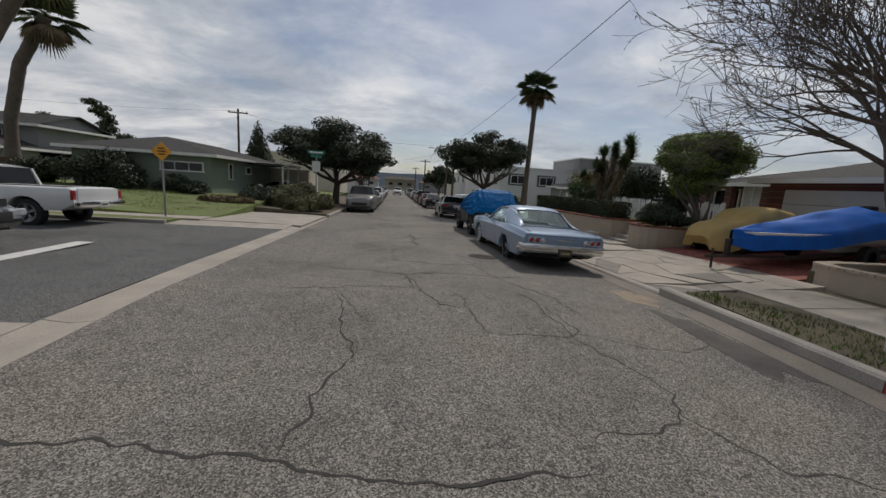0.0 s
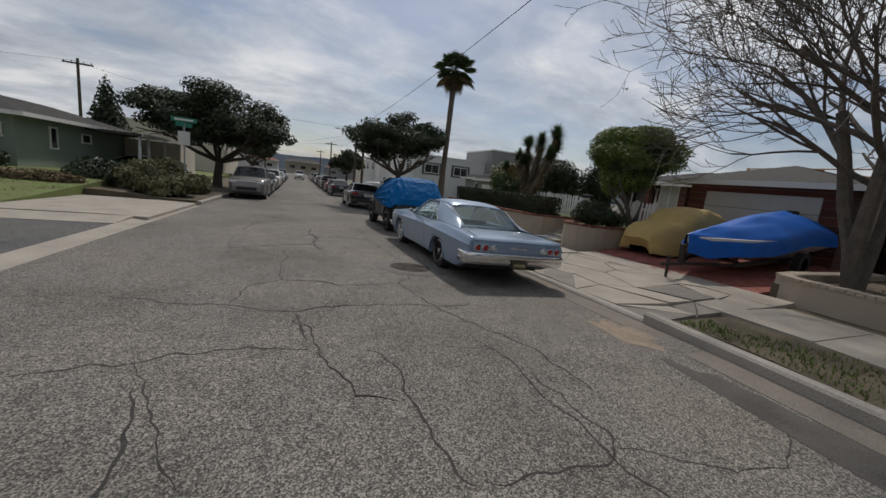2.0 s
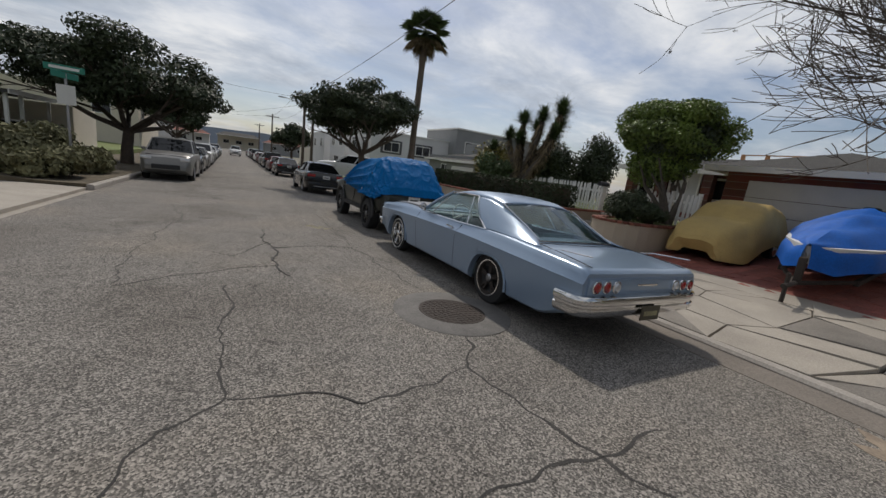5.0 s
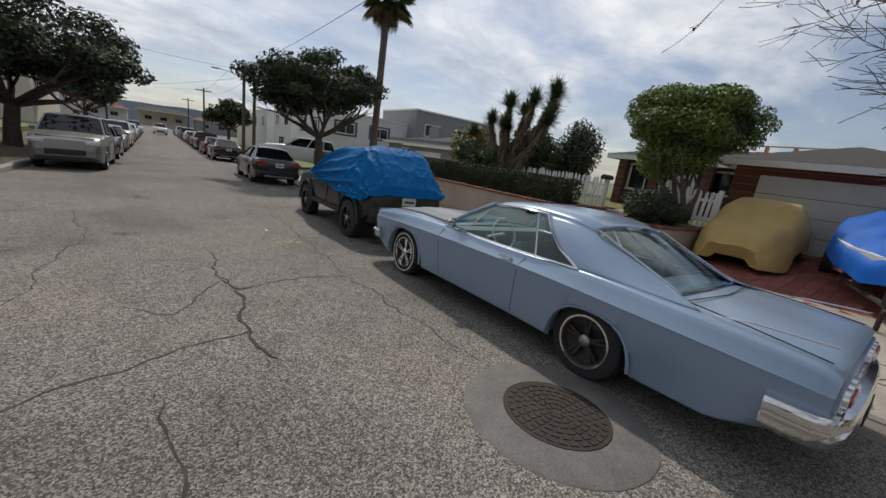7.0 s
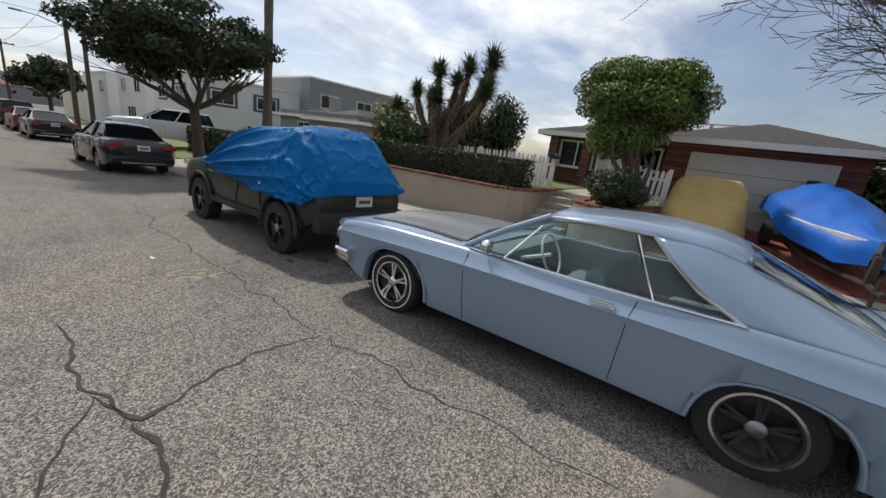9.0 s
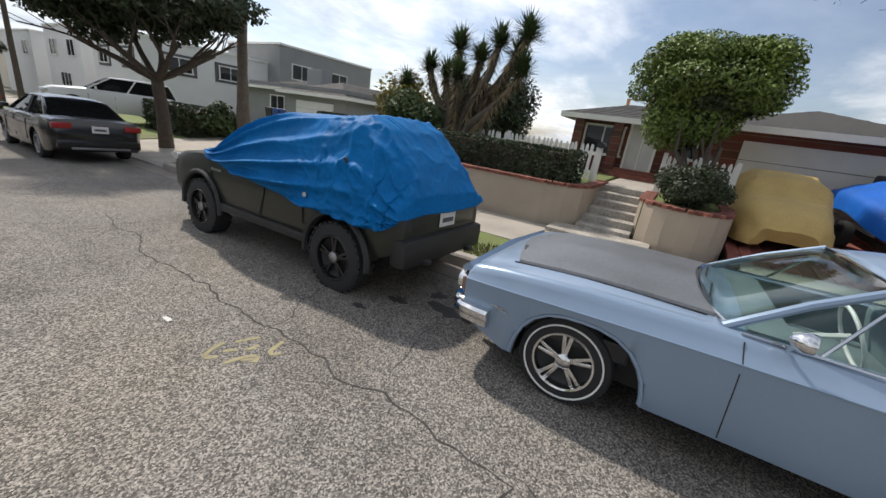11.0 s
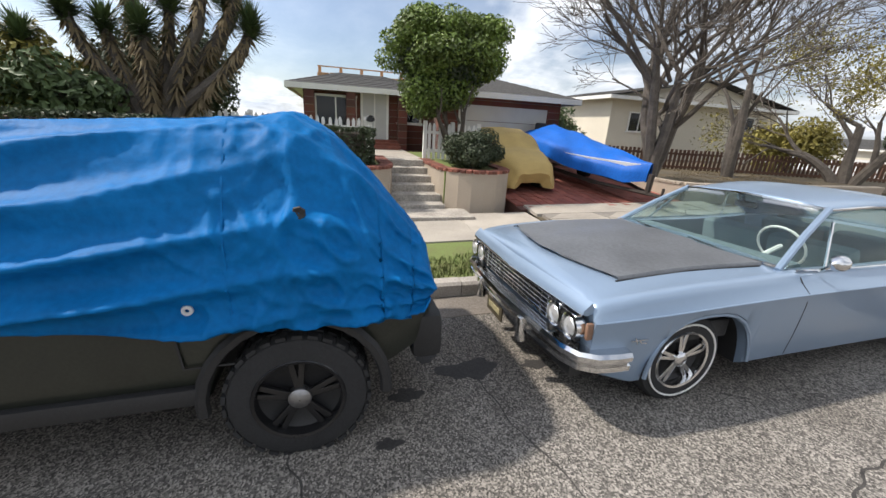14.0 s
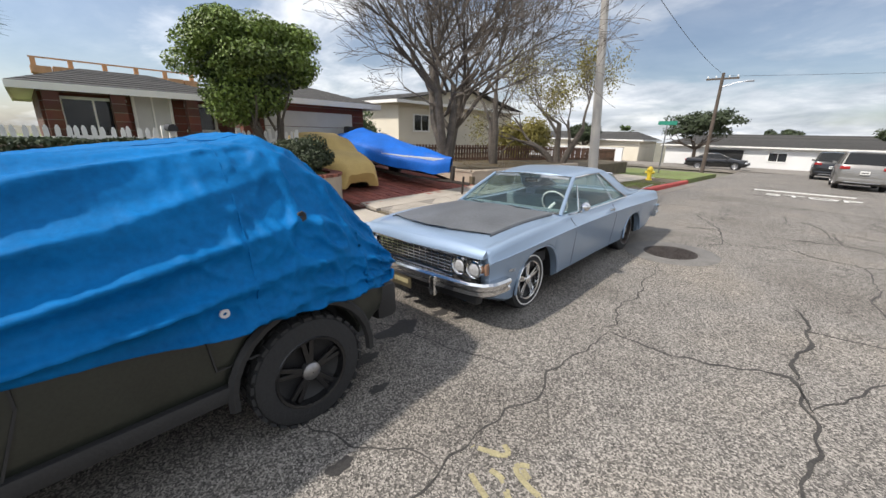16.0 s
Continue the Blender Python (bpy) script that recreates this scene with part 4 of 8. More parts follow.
def coupe_ring(y):
    wc, zc, zs, zm = soft(car_crease_w, y), soft(car_crease_z, y), soft(car_shoulder, y), soft(car_middle, y)
    ws = wc - soft(car_tuck, y)
    low = 0.225 + 0.20 * max(0.0, (0.5 - y) / 0.5) + 0.16 * max(0.0, (y - 4.95) / 0.4)
    well = 1.25 < y < 3.58
    half = [(wc - 0.11, low), (wc - 0.062, low + 0.03), (wc - 0.032, 0.44), (wc - 0.012, zc - 0.15), (wc - 0.003, zc - 0.02), (wc, zc), (wc - 0.010, zc + 0.012),
            (ws + 0.022, zs - 0.06), (ws + 0.004, zs - 0.02), (ws - 0.02, zs - 0.003), (ws - 0.06, zs), (ws - 0.10, zs - 0.004)]
    if well:
        half += [(ws - 0.12, 0.50), (0.35, 0.46), (0.0, 0.46)]
    else:
        half += [(ws - 0.17, zs + (zm - zs) * 0.45), (0.35, zm), (0.0, zm + 0.008)]
    az = arch_z(y)
    half = [(x, max(z, az + 0.008 * k)) for k, (x, z) in enumerate(half)]
    return [(x, y, z) for x, z in half] + [(-x, y, z) for x, z in half[:-1][::-1]]


impala = root("hardtop_coupe", IM, "ice-blue 1960s two-door hardtop with bare grey hood, parked at kerb", "car")
stations = set(np.linspace(0, CAR_L, 60)) | {0.02, 0.05, 5.20, 5.26, 5.285, 1.249, 1.251, 3.579, 3.581}
for c, half, _ in ARCHES:
    stations |= {c + s * half * k for s in (-1, 1) for k in (0.0, 0.2, 0.4, 0.55, 0.7, 0.8, 0.88, 0.94, 0.975, 0.995, 1.004)}
bm = bmesh.new()
loft(bm, [coupe_ring(y) for y in sorted(stations)])
body = part("body", bm, M_IMPALA, impala)
body.data.materials.append(M_INTERIOR)
body.data.materials.append(M_BLACK)
for f in body.data.polygons:
    if 1.24 < f.center.y < 3.59 and abs(f.center.x) < 0.80 and f.center.z > 0.3 and f.normal.z > -0.5:
        f.material_index = 1
    elif abs(f.center.x) < 0.02 and (f.normal.z < -0.2 or abs(f.normal.y) > 0.5) and 0.2 < f.center.y < 5.1:
        f.material_index = 2
part("underbody", B((0, 2.72, 0.40), (1.40, 4.7, 0.32)), M_BLACK, impala, smooth=False)
for c in (1.47, 4.49):
    for s in (-1, 1):
        wheel(impala, s * 0.80, c, 0.335, 0.20, s, M_IRON if c < 2 else M_CHROME, "alloy", "rim" if c < 2 else True, True)
        part("wheel_well", B((s * 0.72, c, 0.52), (0.30, 0.78, 0.14), 0.02), M_BLACK, impala, smooth=False)


def shell(name, grid_, material, thick=0.014, lab=""):
    """A curved panel from rows of points, given a thickness."""
    b = bmesh.new()
    vs = [[b.verts.new(p) for p in r] for r in grid_]
    for r0, r1 in zip(vs, vs[1:]):
        for k in range(len(r0) - 1):
            b.faces.new((r0[k], r0[k + 1], r1[k + 1], r1[k]))
    ob = part(name, b, material, impala, lab)
    sol = ob.modifiers.new("thickness", "SOLIDIFY")
    sol.thickness, sol.offset = thick, 0.0
    ob.visible_shadow = material is not M_GLASS
    return ob


def pick(pts, t):
    """The point at share t along the smooth line through pts."""
    n = len(pts) - 1
    return tuple(soft([(k / n, p[a]) for k, p in enumerate(pts)], t) for a in range(3))


roof_line = [(1.70, 1.288), (1.85, 1.335), (2.0, 1.362), (2.4, 1.385), (2.8, 1.362), (3.02, 1.325)]
roof_half = [(1.70, 0.64), (2.0, 0.662), (2.5, 0.655), (3.02, 0.625)]
rows_ = []
for y in np.linspace(1.70, 3.03, 22):
    w, z = soft(roof_half, y), soft(roof_line, y)
    rows_.append([(w * v, y + 0.05 * (1 - v * v) * (1 if y > 2.9 else 0), z - 0.028 * abs(v) ** 2 - 0.052 * abs(v) ** 9) for v in np.linspace(-1, 1, 25)])
shell("roof", rows_, M_IMPALA)
for s in (-1, 1):
    upper = [(s * 0.655, 2.26, 1.300), (s * 0.660, 2.0, 1.285), (s * 0.645, 1.75, 1.232), (s * 0.625, 1.48, 1.142), (s * 0.62, 1.22, 1.035), (s * 0.635, 0.99, 0.935)]
    lower = [(s * 0.893, 1.68, 0.905), (s * 0.888, 1.45, 0.905), (s * 0.86, 1.18, 0.895), (s * 0.80, 0.74, 0.882)]
    fore = [upper[0], (s * 0.735, 2.13, 1.18), (s * 0.822, 1.93, 1.03), lower[0]]
    aft = [upper[-1], (s * 0.70, 0.88, 0.913), lower[-1]]
    g = []
    for u in np.linspace(0, 1, 21):
        row = []
        for v in np.linspace(0, 1, 13):
            U, D, F, R = (Vector(pick(q_, w_)) for q_, w_ in ((upper, u), (lower, u), (fore, v), (aft, v)))
            c00, c10, c01, c11 = (Vector(q_) for q_ in (upper[0], upper[-1], lower[0], lower[-1]))
            p = U * (1 - v) + D * v + F * (1 - u) + R * u - (c00 * (1 - u) * (1 - v) + c10 * u * (1 - v) + c01 * (1 - u) * v + c11 * u * v)
            row.append(p + Vector((s * 0.018, 0, 0.006)) * math.sin(math.pi * v))
        g.append(row)
    shell("sail_panel", g, M_IMPALA)
    bm = bmesh.new()
    tube(bm, [(s * 0.815, 3.70, 0.90), (s * 0.72, 3.36, 1.12), (s * 0.632, 3.03, 1.292)], 0.026, 8)
    part("pillar", bm, M_IMPALA, impala)
    g = []
    for v in np.linspace(0, 1, 9):
        a, b = pick([(s * 0.800, 3.67, 0.895), (s * 0.70, 3.33, 1.11), (s * 0.632, 3.04, 1.28)], v), pick(fore[::-1], v)
        g.append([(a[0] + (b[0] - a[0]) * u + s * 0.012 * math.sin(math.pi * v), a[1] + (b[1] - a[1]) * u, a[2] + (b[2] - a[2]) * u) for u in np.linspace(0, 1, 11)])
    shell("side_window", g, M_GLASS, 0.005)
g = []
for v in np.linspace(0, 1, 9):
    w, y, z = 0.80 - 0.18 * v, 3.80 - 0.75 * v, 0.932 + 0.378 * v
    g.append([(w * u, y - 0.12 * u ** 4 * (1 - v) + 0.05 * (1 - u * u) * v + 0.02 * math.sin(math.pi * v), z + 0.012 * math.sin(math.pi * v) - 0.02 * u * u * v) for u in np.linspace(-1, 1, 21)])
shell("windscreen", g, M_GLASS, 0.005)
g = []
for v in np.linspace(0, 1, 11):
    p = pick([(0, 0.97, 0.918), (0, 1.22, 1.052), (0, 1.48, 1.178), (0, 1.72, 1.292)], v)
    g.append([((0.635 + 0.015 * math.sin(3 * v)) * u, p[1] - 0.03 * (1 - u * u), p[2] - 0.04 * u * u) for u in np.linspace(-1, 1, 17)])
shell("rear_window", g, M_GLASS, 0.005)
# bench seats, dashboard and inner mirror
for nm, y, z in (("front_seat", 2.55, 0.70), ("rear_seat", 1.62, 0.68)):
    bm = bmesh.new()
    for s in (-1, 1):
        box(bm, (s * 0.35, y, z), (0.66, 0.17, 0.50), 0.06, Euler((-0.2, 0, 0)).to_matrix())
        box(bm, (s * 0.35, y + 0.28, z - 0.16), (0.66, 0.5, 0.18), 0.06)
    part(nm, bm, M_INTERIOR, impala, "blue-grey vinyl bench seat")
part("dashboard", B((0, 3.50, 0.83), (1.52, 0.34, 0.17), 0.05), M_INTERIOR, impala)
bm = bmesh.new()
box(bm, (0, 3.02, 1.22), (0.20, 0.03, 0.055), 0.012)
tube(bm, [(0, 3.03, 1.24), (0, 3.10, 1.30)], 0.008, 5)
part("inner_mirror", bm, M_BLACK, impala)
# bare hood over the blue nose, with a raised middle
hd = bmesh.new()
rows_ = []
for k in range(9):
    t = k / 8
    ring_ = []
    for x in (-0.74, -0.725, -0.5, -0.27, -0.22, 0, 0.22, 0.27, 0.5, 0.725, 0.74):
        y = 3.84 - 0.10 * (x / 0.74) ** 2 + (1.27 + 0.07 * (1 - abs(x) / 0.74) - 0.02) * t
        z = soft(car_middle, y) + 0.024 - 0.022 * (x / 0.74) ** 2 + (0.014 if abs(x) < 0.24 else 0) - (0.02 if abs(x) > 0.73 else 0)
        ring_.append((x, y, z))
    ring_ += [(0.74, ring_[-1][1], 0.86), (-0.74, ring_[0][1], 0.86)]
    rows_.append(ring_)
loft(hd, rows_)
part("hood", hd, M_HOOD, impala, "bare grey primer hood")
ch = bmesh.new()
for s in (-1, 1):
    tube(ch, [(s * (soft(car_crease_w, y) + 0.002), y, soft(car_crease_z, y) + 0.004) for y in np.linspace(0.1, 5.25, 30)], 0.0055, 5)
part("side_trim", ch, M_IMPALA, impala)
sk = bmesh.new()
for s in (-1, 1):
    for c, half, top in ARCHES:
        tube(sk, [(s * (soft(car_crease_w, y) - 0.030), y, arch_z(y) + 0.008) for y in c + half * np.array([-0.995, -0.975, -0.93, -0.85, -0.7, -0.5, -0.25, 0, 0.25, 0.5, 0.7, 0.85, 0.93, 0.975, 0.995])], 0.015, 6)
part("wheel_arch_trim", sk, M_IMPALA, impala)
wt = bmesh.new()
for s in (-1, 1):
    tube(wt, [(s * 0.802, 3.66, 0.912), (s * 0.704, 3.33, 1.118), (s * 0.642, 3.03, 1.288), (s * 0.668, 2.6, 1.308), (s * 0.664, 2.27, 1.303), (s * 0.75, 2.13, 1.18), (s * 0.838, 1.93, 1.03), (s * 0.903, 1.67, 0.912)], 0.011, 5)
    tube(wt, [(s * 0.905, 1.66, 0.916), (s * 0.893, 2.4, 0.902), (s * 0.888, 3.0, 0.903), (s * 0.875, 3.62, 0.912)], 0.010, 5)
    tube(wt, [(s * 0.856, 3.28, 0.90), (s * 0.70, 3.06, 1.21)], 0.010, 5)
    tube(wt, [(s * 0.875, 2.16, 0.905), (s * 0.77, 2.27, 1.10), (s * 0.675, 2.37, 1.285)], 0.012, 5)
    tube(wt, [(s * 0.648, 1.70, 1.258), (s * 0.637, 1.48, 1.158), (s * 0.632, 1.22, 1.048), (s * 0.645, 0.96, 0.935)], 0.010, 5)
tube(wt, [(-0.80, 3.70, 0.925), (-0.5, 3.80, 0.938), (0, 3.815, 0.945), (0.5, 3.80, 0.938), (0.80, 3.70, 0.925)], 0.012, 5)
tube(wt, [(-0.62, 3.05, 1.295), (0, 3.095, 1.328), (0.62, 3.05, 1.295)], 0.011, 5)
tube(wt, [(-0.65, 0.955, 0.918), (0, 0.925, 0.927), (0.65, 0.955, 0.918)], 0.011, 5)
tube(wt, [(-0.645, 1.72, 1.262), (0, 1.70, 1.298), (0.645, 1.72, 1.262)], 0.009, 5)
part("window_trim", wt, M_CHROME, impala, "chrome window trim")
se = bmesh.new()


def side_x(y, z):
    """Half width of the body's side at a height."""
    r = [p for p in coupe_ring(y)[:9]]
    return float(np.interp(z, [p[2] for p in r], [p[0] for p in r]))


for s in (-1, 1):
    for y0, y1 in ((2.30, 2.24), (3.56, 3.60)):
        tube(se, [(s * (side_x(y0 + (y1 - y0) * k / 7, z) - 0.002), y0 + (y1 - y0) * k / 7, z) for k, z in enumerate((0.27, 0.36, 0.46, 0.58, 0.70, 0.78, 0.83, 0.875))], 0.005, 4)
    tube(se, [(s * 0.748, 3.78, 0.918), (s * 0.748, 4.4, 0.925), (s * 0.748, 5.02, 0.895)], 0.007, 4)
tube(se, [(-0.80, 0.06, 0.845), (-0.78, 0.45, 0.886), (-0.74, 0.86, 0.912), (0, 0.80, 0.912), (0.74, 0.86, 0.912), (0.78, 0.45, 0.886), (0.80, 0.06, 0.845)], 0.005, 4)
part("panel_seams", se, M_BLACK, impala)
hn = bmesh.new()
for s in (-1, 1):
    box(hn, (s * 0.985, 2.44, 0.825), (0.03, 0.17, 0.02), 0.008)
    lathe(hn, [(s * 0.96, 0.018), (s * 0.99, 0.016), (s * 0.993, 0.002)], "x", 10, (0, 2.36, 0.80))
part("door_handles", hn, M_CHROME, impala, "chrome door handle")
mir = bmesh.new()
lathe(mir, [(3.36, 0.055), (3.40, 0.058), (3.44, 0.035), (3.46, 0.006)], "y", 14, (-0.98, 0, 0.99))
tube(mir, [(-0.90, 3.42, 0.90), (-0.96, 3.42, 0.97)], 0.012, 5)
part("mirror", mir, M_CHROME, impala, "round chrome door mirror")


def bumper(nm, plan, z0, z1):
    """A pressed chrome bumper wrapped round the corners, along half of its plan, mirrored."""
    full = [(-x, y) for x, y in plan[::-1]][:-1] + plan
    n = len(full)
    bm = bmesh.new()
    rings = []
    for k, (x, y) in enumerate(full):
        a, b = full[max(0, k - 1)], full[min(n - 1, k + 1)]
        d = Vector((b[0] - a[0], b[1] - a[1])).normalized()
        o = Vector((d.y, -d.x)) if nm.startswith("rear") else Vector((-d.y, d.x))
        h = z1 - z0
        rings.append([(x + o.x * e, y + o.y * e, z0 + h * f) for e, f in ((-0.05, 0.0), (0.005, 0.02), (0.028, 0.14), (0.035, 0.38), (0.016, 0.44), (0.016, 0.52), (0.04, 0.60), (0.046, 0.80), (0.03, 0.95), (-0.05, 1.0))])
    loft(bm, rings)
    return part(nm, bm, M_CHROME, impala, "heavy chrome bumper")


bumper("rear_bumper", [(0, -0.07), (0.3, -0.07), (0.6, -0.062), (0.82, -0.045), (0.93, -0.01), (0.975, 0.05), (0.985, 0.14), (0.988, 0.26)], 0.385, 0.60)
bumper("front_bumper", [(0, 5.45), (0.3, 5.44), (0.6, 5.42), (0.82, 5.395), (0.93, 5.35), (0.98, 5.27), (0.995, 5.16), (0.998, 5.06)], 0.40, 0.555)
# black block stands in for the shaded gap below the front bumper
part("chin_gap", B((0, 5.30, 0.37), (1.70, 0.10, 0.15), 0.02), M_BLACK, impala)
for s in (-1, 1):
    part("bumper_guard", B((s * 0.40, 5.47, 0.42), (0.07, 0.07, 0.20), 0.02), M_CHROME, impala)
lipb = bmesh.new()
rows_ = []
for x in np.linspace(-0.92, 0.92, 25):
    y = 5.36 + 0.05 * (1 - abs(x) / 0.92)
    rows_.append([(x, y - 0.05, 0.845 + 0.015 * (1 - abs(x))), (x, y, 0.80), (x, y + 0.005, 0.775), (x, y - 0.02, 0.765), (x, y - 0.08, 0.78)])
loft(lipb, rows_)
part("nose_panel", lipb, M_IMPALA, impala)
tp = bmesh.new()
box(tp, (0, -0.004, 0.675), (1.78, 0.03, 0.16), 0.01)
part("tail_panel", tp, M_IMPALA, impala)
for s in (-1, 1):
    for k in range(3):
        bm = bmesh.new()
        lathe(bm, [(0.0, 0.066), (-0.03, 0.064), (-0.034, 0.052), (-0.022, 0.050)], "y", 20, (s * (0.80 - 0.145 * k), -0.012, 0.675))
        ring = part("tail_light", bm, M_CHROME, impala, "round tail light in chrome ring")
        bm = bmesh.new()
        lathe(bm, [(-0.02, 0.05), (-0.045, 0.036), (-0.052, 0.004)], "y", 16, (s * (0.80 - 0.145 * k), -0.012, 0.675))
        part("lens", bm, M_LAMPRED if k != 2 else M_LAMPWHITE, ring, "red lens" if k != 2 else "clear lens")
part("boot_badge", B((0, -0.03, 0.69), (0.34, 0.008, 0.022), 0.004), M_CHROME, impala)
plate(impala, -0.12, 0.42, M_PLATEY)
gr = bmesh.new()
box(gr, (0, 5.33, 0.66), (1.72, 0.04, 0.20))
part("grille_back", gr, M_BLACK, impala, smooth=False)
gb = bmesh.new()
for k in range(6):
    box(gb, (0, 5.36, 0.575 + k * 0.034), (1.12 if k < 5 else 1.75, 0.03, 0.010), 0.003)
for k in range(13):
    box(gb, (-0.54 + k * 0.09, 5.352, 0.66), (0.012, 0.02, 0.18))
part("grille", gb, M_CHROME, impala, "chrome grille bars", smooth=False)
for s in (-1, 1):
    for k in range(2):
        bm = bmesh.new()
        lathe(bm, [(5.33, 0.084), (5.39, 0.084), (5.395, 0.07), (5.375, 0.068)], "y", 22, (s * (0.66 + 0.175 * k), 0, 0.665))
        ring = part("headlight", bm, M_CHROME, impala, "round headlight in chrome ring")
        bm = bmesh.new()
        lathe(bm, [(5.37, 0.068), (5.392, 0.05), (5.40, 0.004)], "y", 18, (s * (0.66 + 0.175 * k), 0, 0.665))
        part("lens", bm, M_LAMPWHITE, ring)
    part("corner_lamp", B((s * 0.935, 5.31, 0.67), (0.03, 0.06, 0.11), 0.012), M_AMBER, impala, "amber corner lamp")
tube_bm = bmesh.new()
tube(tube_bm, [(-0.9, 5.365, 0.765), (0, 5.415, 0.768), (0.9, 5.365, 0.765)], 0.011, 6)
part("hood_lip", tube_bm, M_CHROME, impala)
plate(impala, 5.46, 0.36, M_PLATEY, 1, 0.1)
sw = bmesh.new()
tube(sw, [(-0.40 + 0.19 * math.cos(t), 3.05 + 0.07 * math.sin(t), 0.93 + 0.17 * math.sin(t)) for t in np.linspace(0, 2 * math.pi, 22)], 0.011, 6)
tube(sw, [(-0.40, 3.05, 0.93), (-0.40, 3.4, 0.80)], 0.02, 6)
part("steering_wheel", sw, M_WHITE, impala, "pale thin steering wheel")
wip = bmesh.new()
for x in (-0.45, 0.15):
    tube(wip, [(x, 3.76, 0.94), (x + 0.36, 3.73, 0.955)], 0.009, 5)
part("wipers", wip, M_CHROME, impala)
for x in (-0.80, 0.80):
    an = bmesh.new()
    tube(an, [(x, 0.66, 0.885), (x * 1.02, 0.45, 0.925), (x * 1.05, 0.05, 0.945)], 0.006, 5)
    part("antenna", an, M_CHROME, impala)
cr = bmesh.new()
for k in range(3):
    tube(cr, [(-0.992, 5.02 - 0.03 * k, 0.62 - 0.02 * k), (-0.992, 5.0 - 0.035 * k, 0.575)], 0.004, 4)
tube(cr, [(-0.992, 5.05, 0.60), (-0.992, 4.93, 0.60)], 0.004, 4)
part("fender_badge", cr, M_CHROME, impala)

# the dark off-roader under the blue tarp
JM = at(3.74, 16.87, 0.0, 0)
jp_top = [(0, 0.95), (0.07, 1.10), (0.8, 1.12), (3.2, 1.10), (3.5, 1.12), (4.1, 1.04), (4.35, 0.93), (4.46, 0.62)]
jp_plan = [(0, 0.75), (0.1, 0.84), (0.5, 0.895), (2.3, 0.905), (4.0, 0.89), (4.3, 0.82), (4.46, 0.69)]
jeep = vehicle("offroad_car", JM, "dark olive off-road car partly covered by blue tarp", M_JEEP, 4.46, 1.82, 2.64, 0.76, 0.375, 0.25, 0.42, jp_top, jp_plan,
               dict(rb=0.42, rr=0.75, fr=2.2, fb=3.1, belt=1.08, roof=1.58, w0=0.80, w1=0.60, pillars=(1.1, 2.0), cp=0.05, mirrors=False), rim=M_BLACKGLOSS, style="block", arch=1.17, tuck=-0.03)
cl = bmesh.new()
for s in (-1, 1):
    for c in (0.76, 3.40):
        tube(cl, [(s * 0.915, c + 0.47 * math.cos(t), 0.385 + 0.465 * math.sin(t)) for t in np.linspace(-0.1, math.pi + 0.1, 16)], 0.034, 6)
    box(cl, (s * 0.90, 2.08, 0.46), (0.06, 1.75, 0.10), 0.02)
part("cladding", cl, M_BLACK, jeep, "black plastic wheel arch cladding")
part("rear_bumper", B((0, 0.02, 0.58), (1.62, 0.20, 0.30), 0.06), M_BLACK, jeep)
part("tow_hook", B((-0.45, -0.08, 0.46), (0.1, 0.12, 0.05), 0.015), M_BLACK, jeep)
part("tow_hook", B((0.45, -0.08, 0.46), (0.1, 0.12, 0.05), 0.015), M_BLACK, jeep)
part("tailgate_panel", B((0, 0.025, 0.90), (1.3, 0.06, 0.28), 0.03), M_JEEP, jeep)
for s in (-1, 1):
    part("tail_light", B((s * 0.66, 0.10, 0.84), (0.22, 0.12, 0.08), 0.02), M_LAMPRED, jeep)
    part("headlight", B((s * 0.68, 4.26, 0.95), (0.34, 0.2, 0.09), 0.03), M_LAMPWHITE, jeep)
part("front_bumper", B((0, 4.38, 0.62), (1.5, 0.2, 0.26), 0.06), M_BLACK, jeep)
plate(jeep, -0.02, 0.86)
se = bmesh.new()
for s in (-1, 1):
    tube(se, [(s * 0.908, 2.1, 0.46), (s * 0.91, 1.98, 0.8), (s * 0.90, 1.98, 1.05)], 0.008, 4)
    tube(se, [(s * 0.906, 1.05, 0.62), (s * 0.91, 1.28, 0.62), (s * 0.90, 1.32, 1.05)], 0.008, 4)
    tube(se, [(s * 0.90, 3.1, 0.46), (s * 0.905, 3.14, 0.8), (s * 0.90, 3.14, 1.05)], 0.008, 4)
part("door_seams", se, M_BLACK, jeep)
part("side_badge", B((-0.908, 3.0, 0.93), (0.008, 0.24, 0.03), 0.003), M_DULLMETAL, jeep)


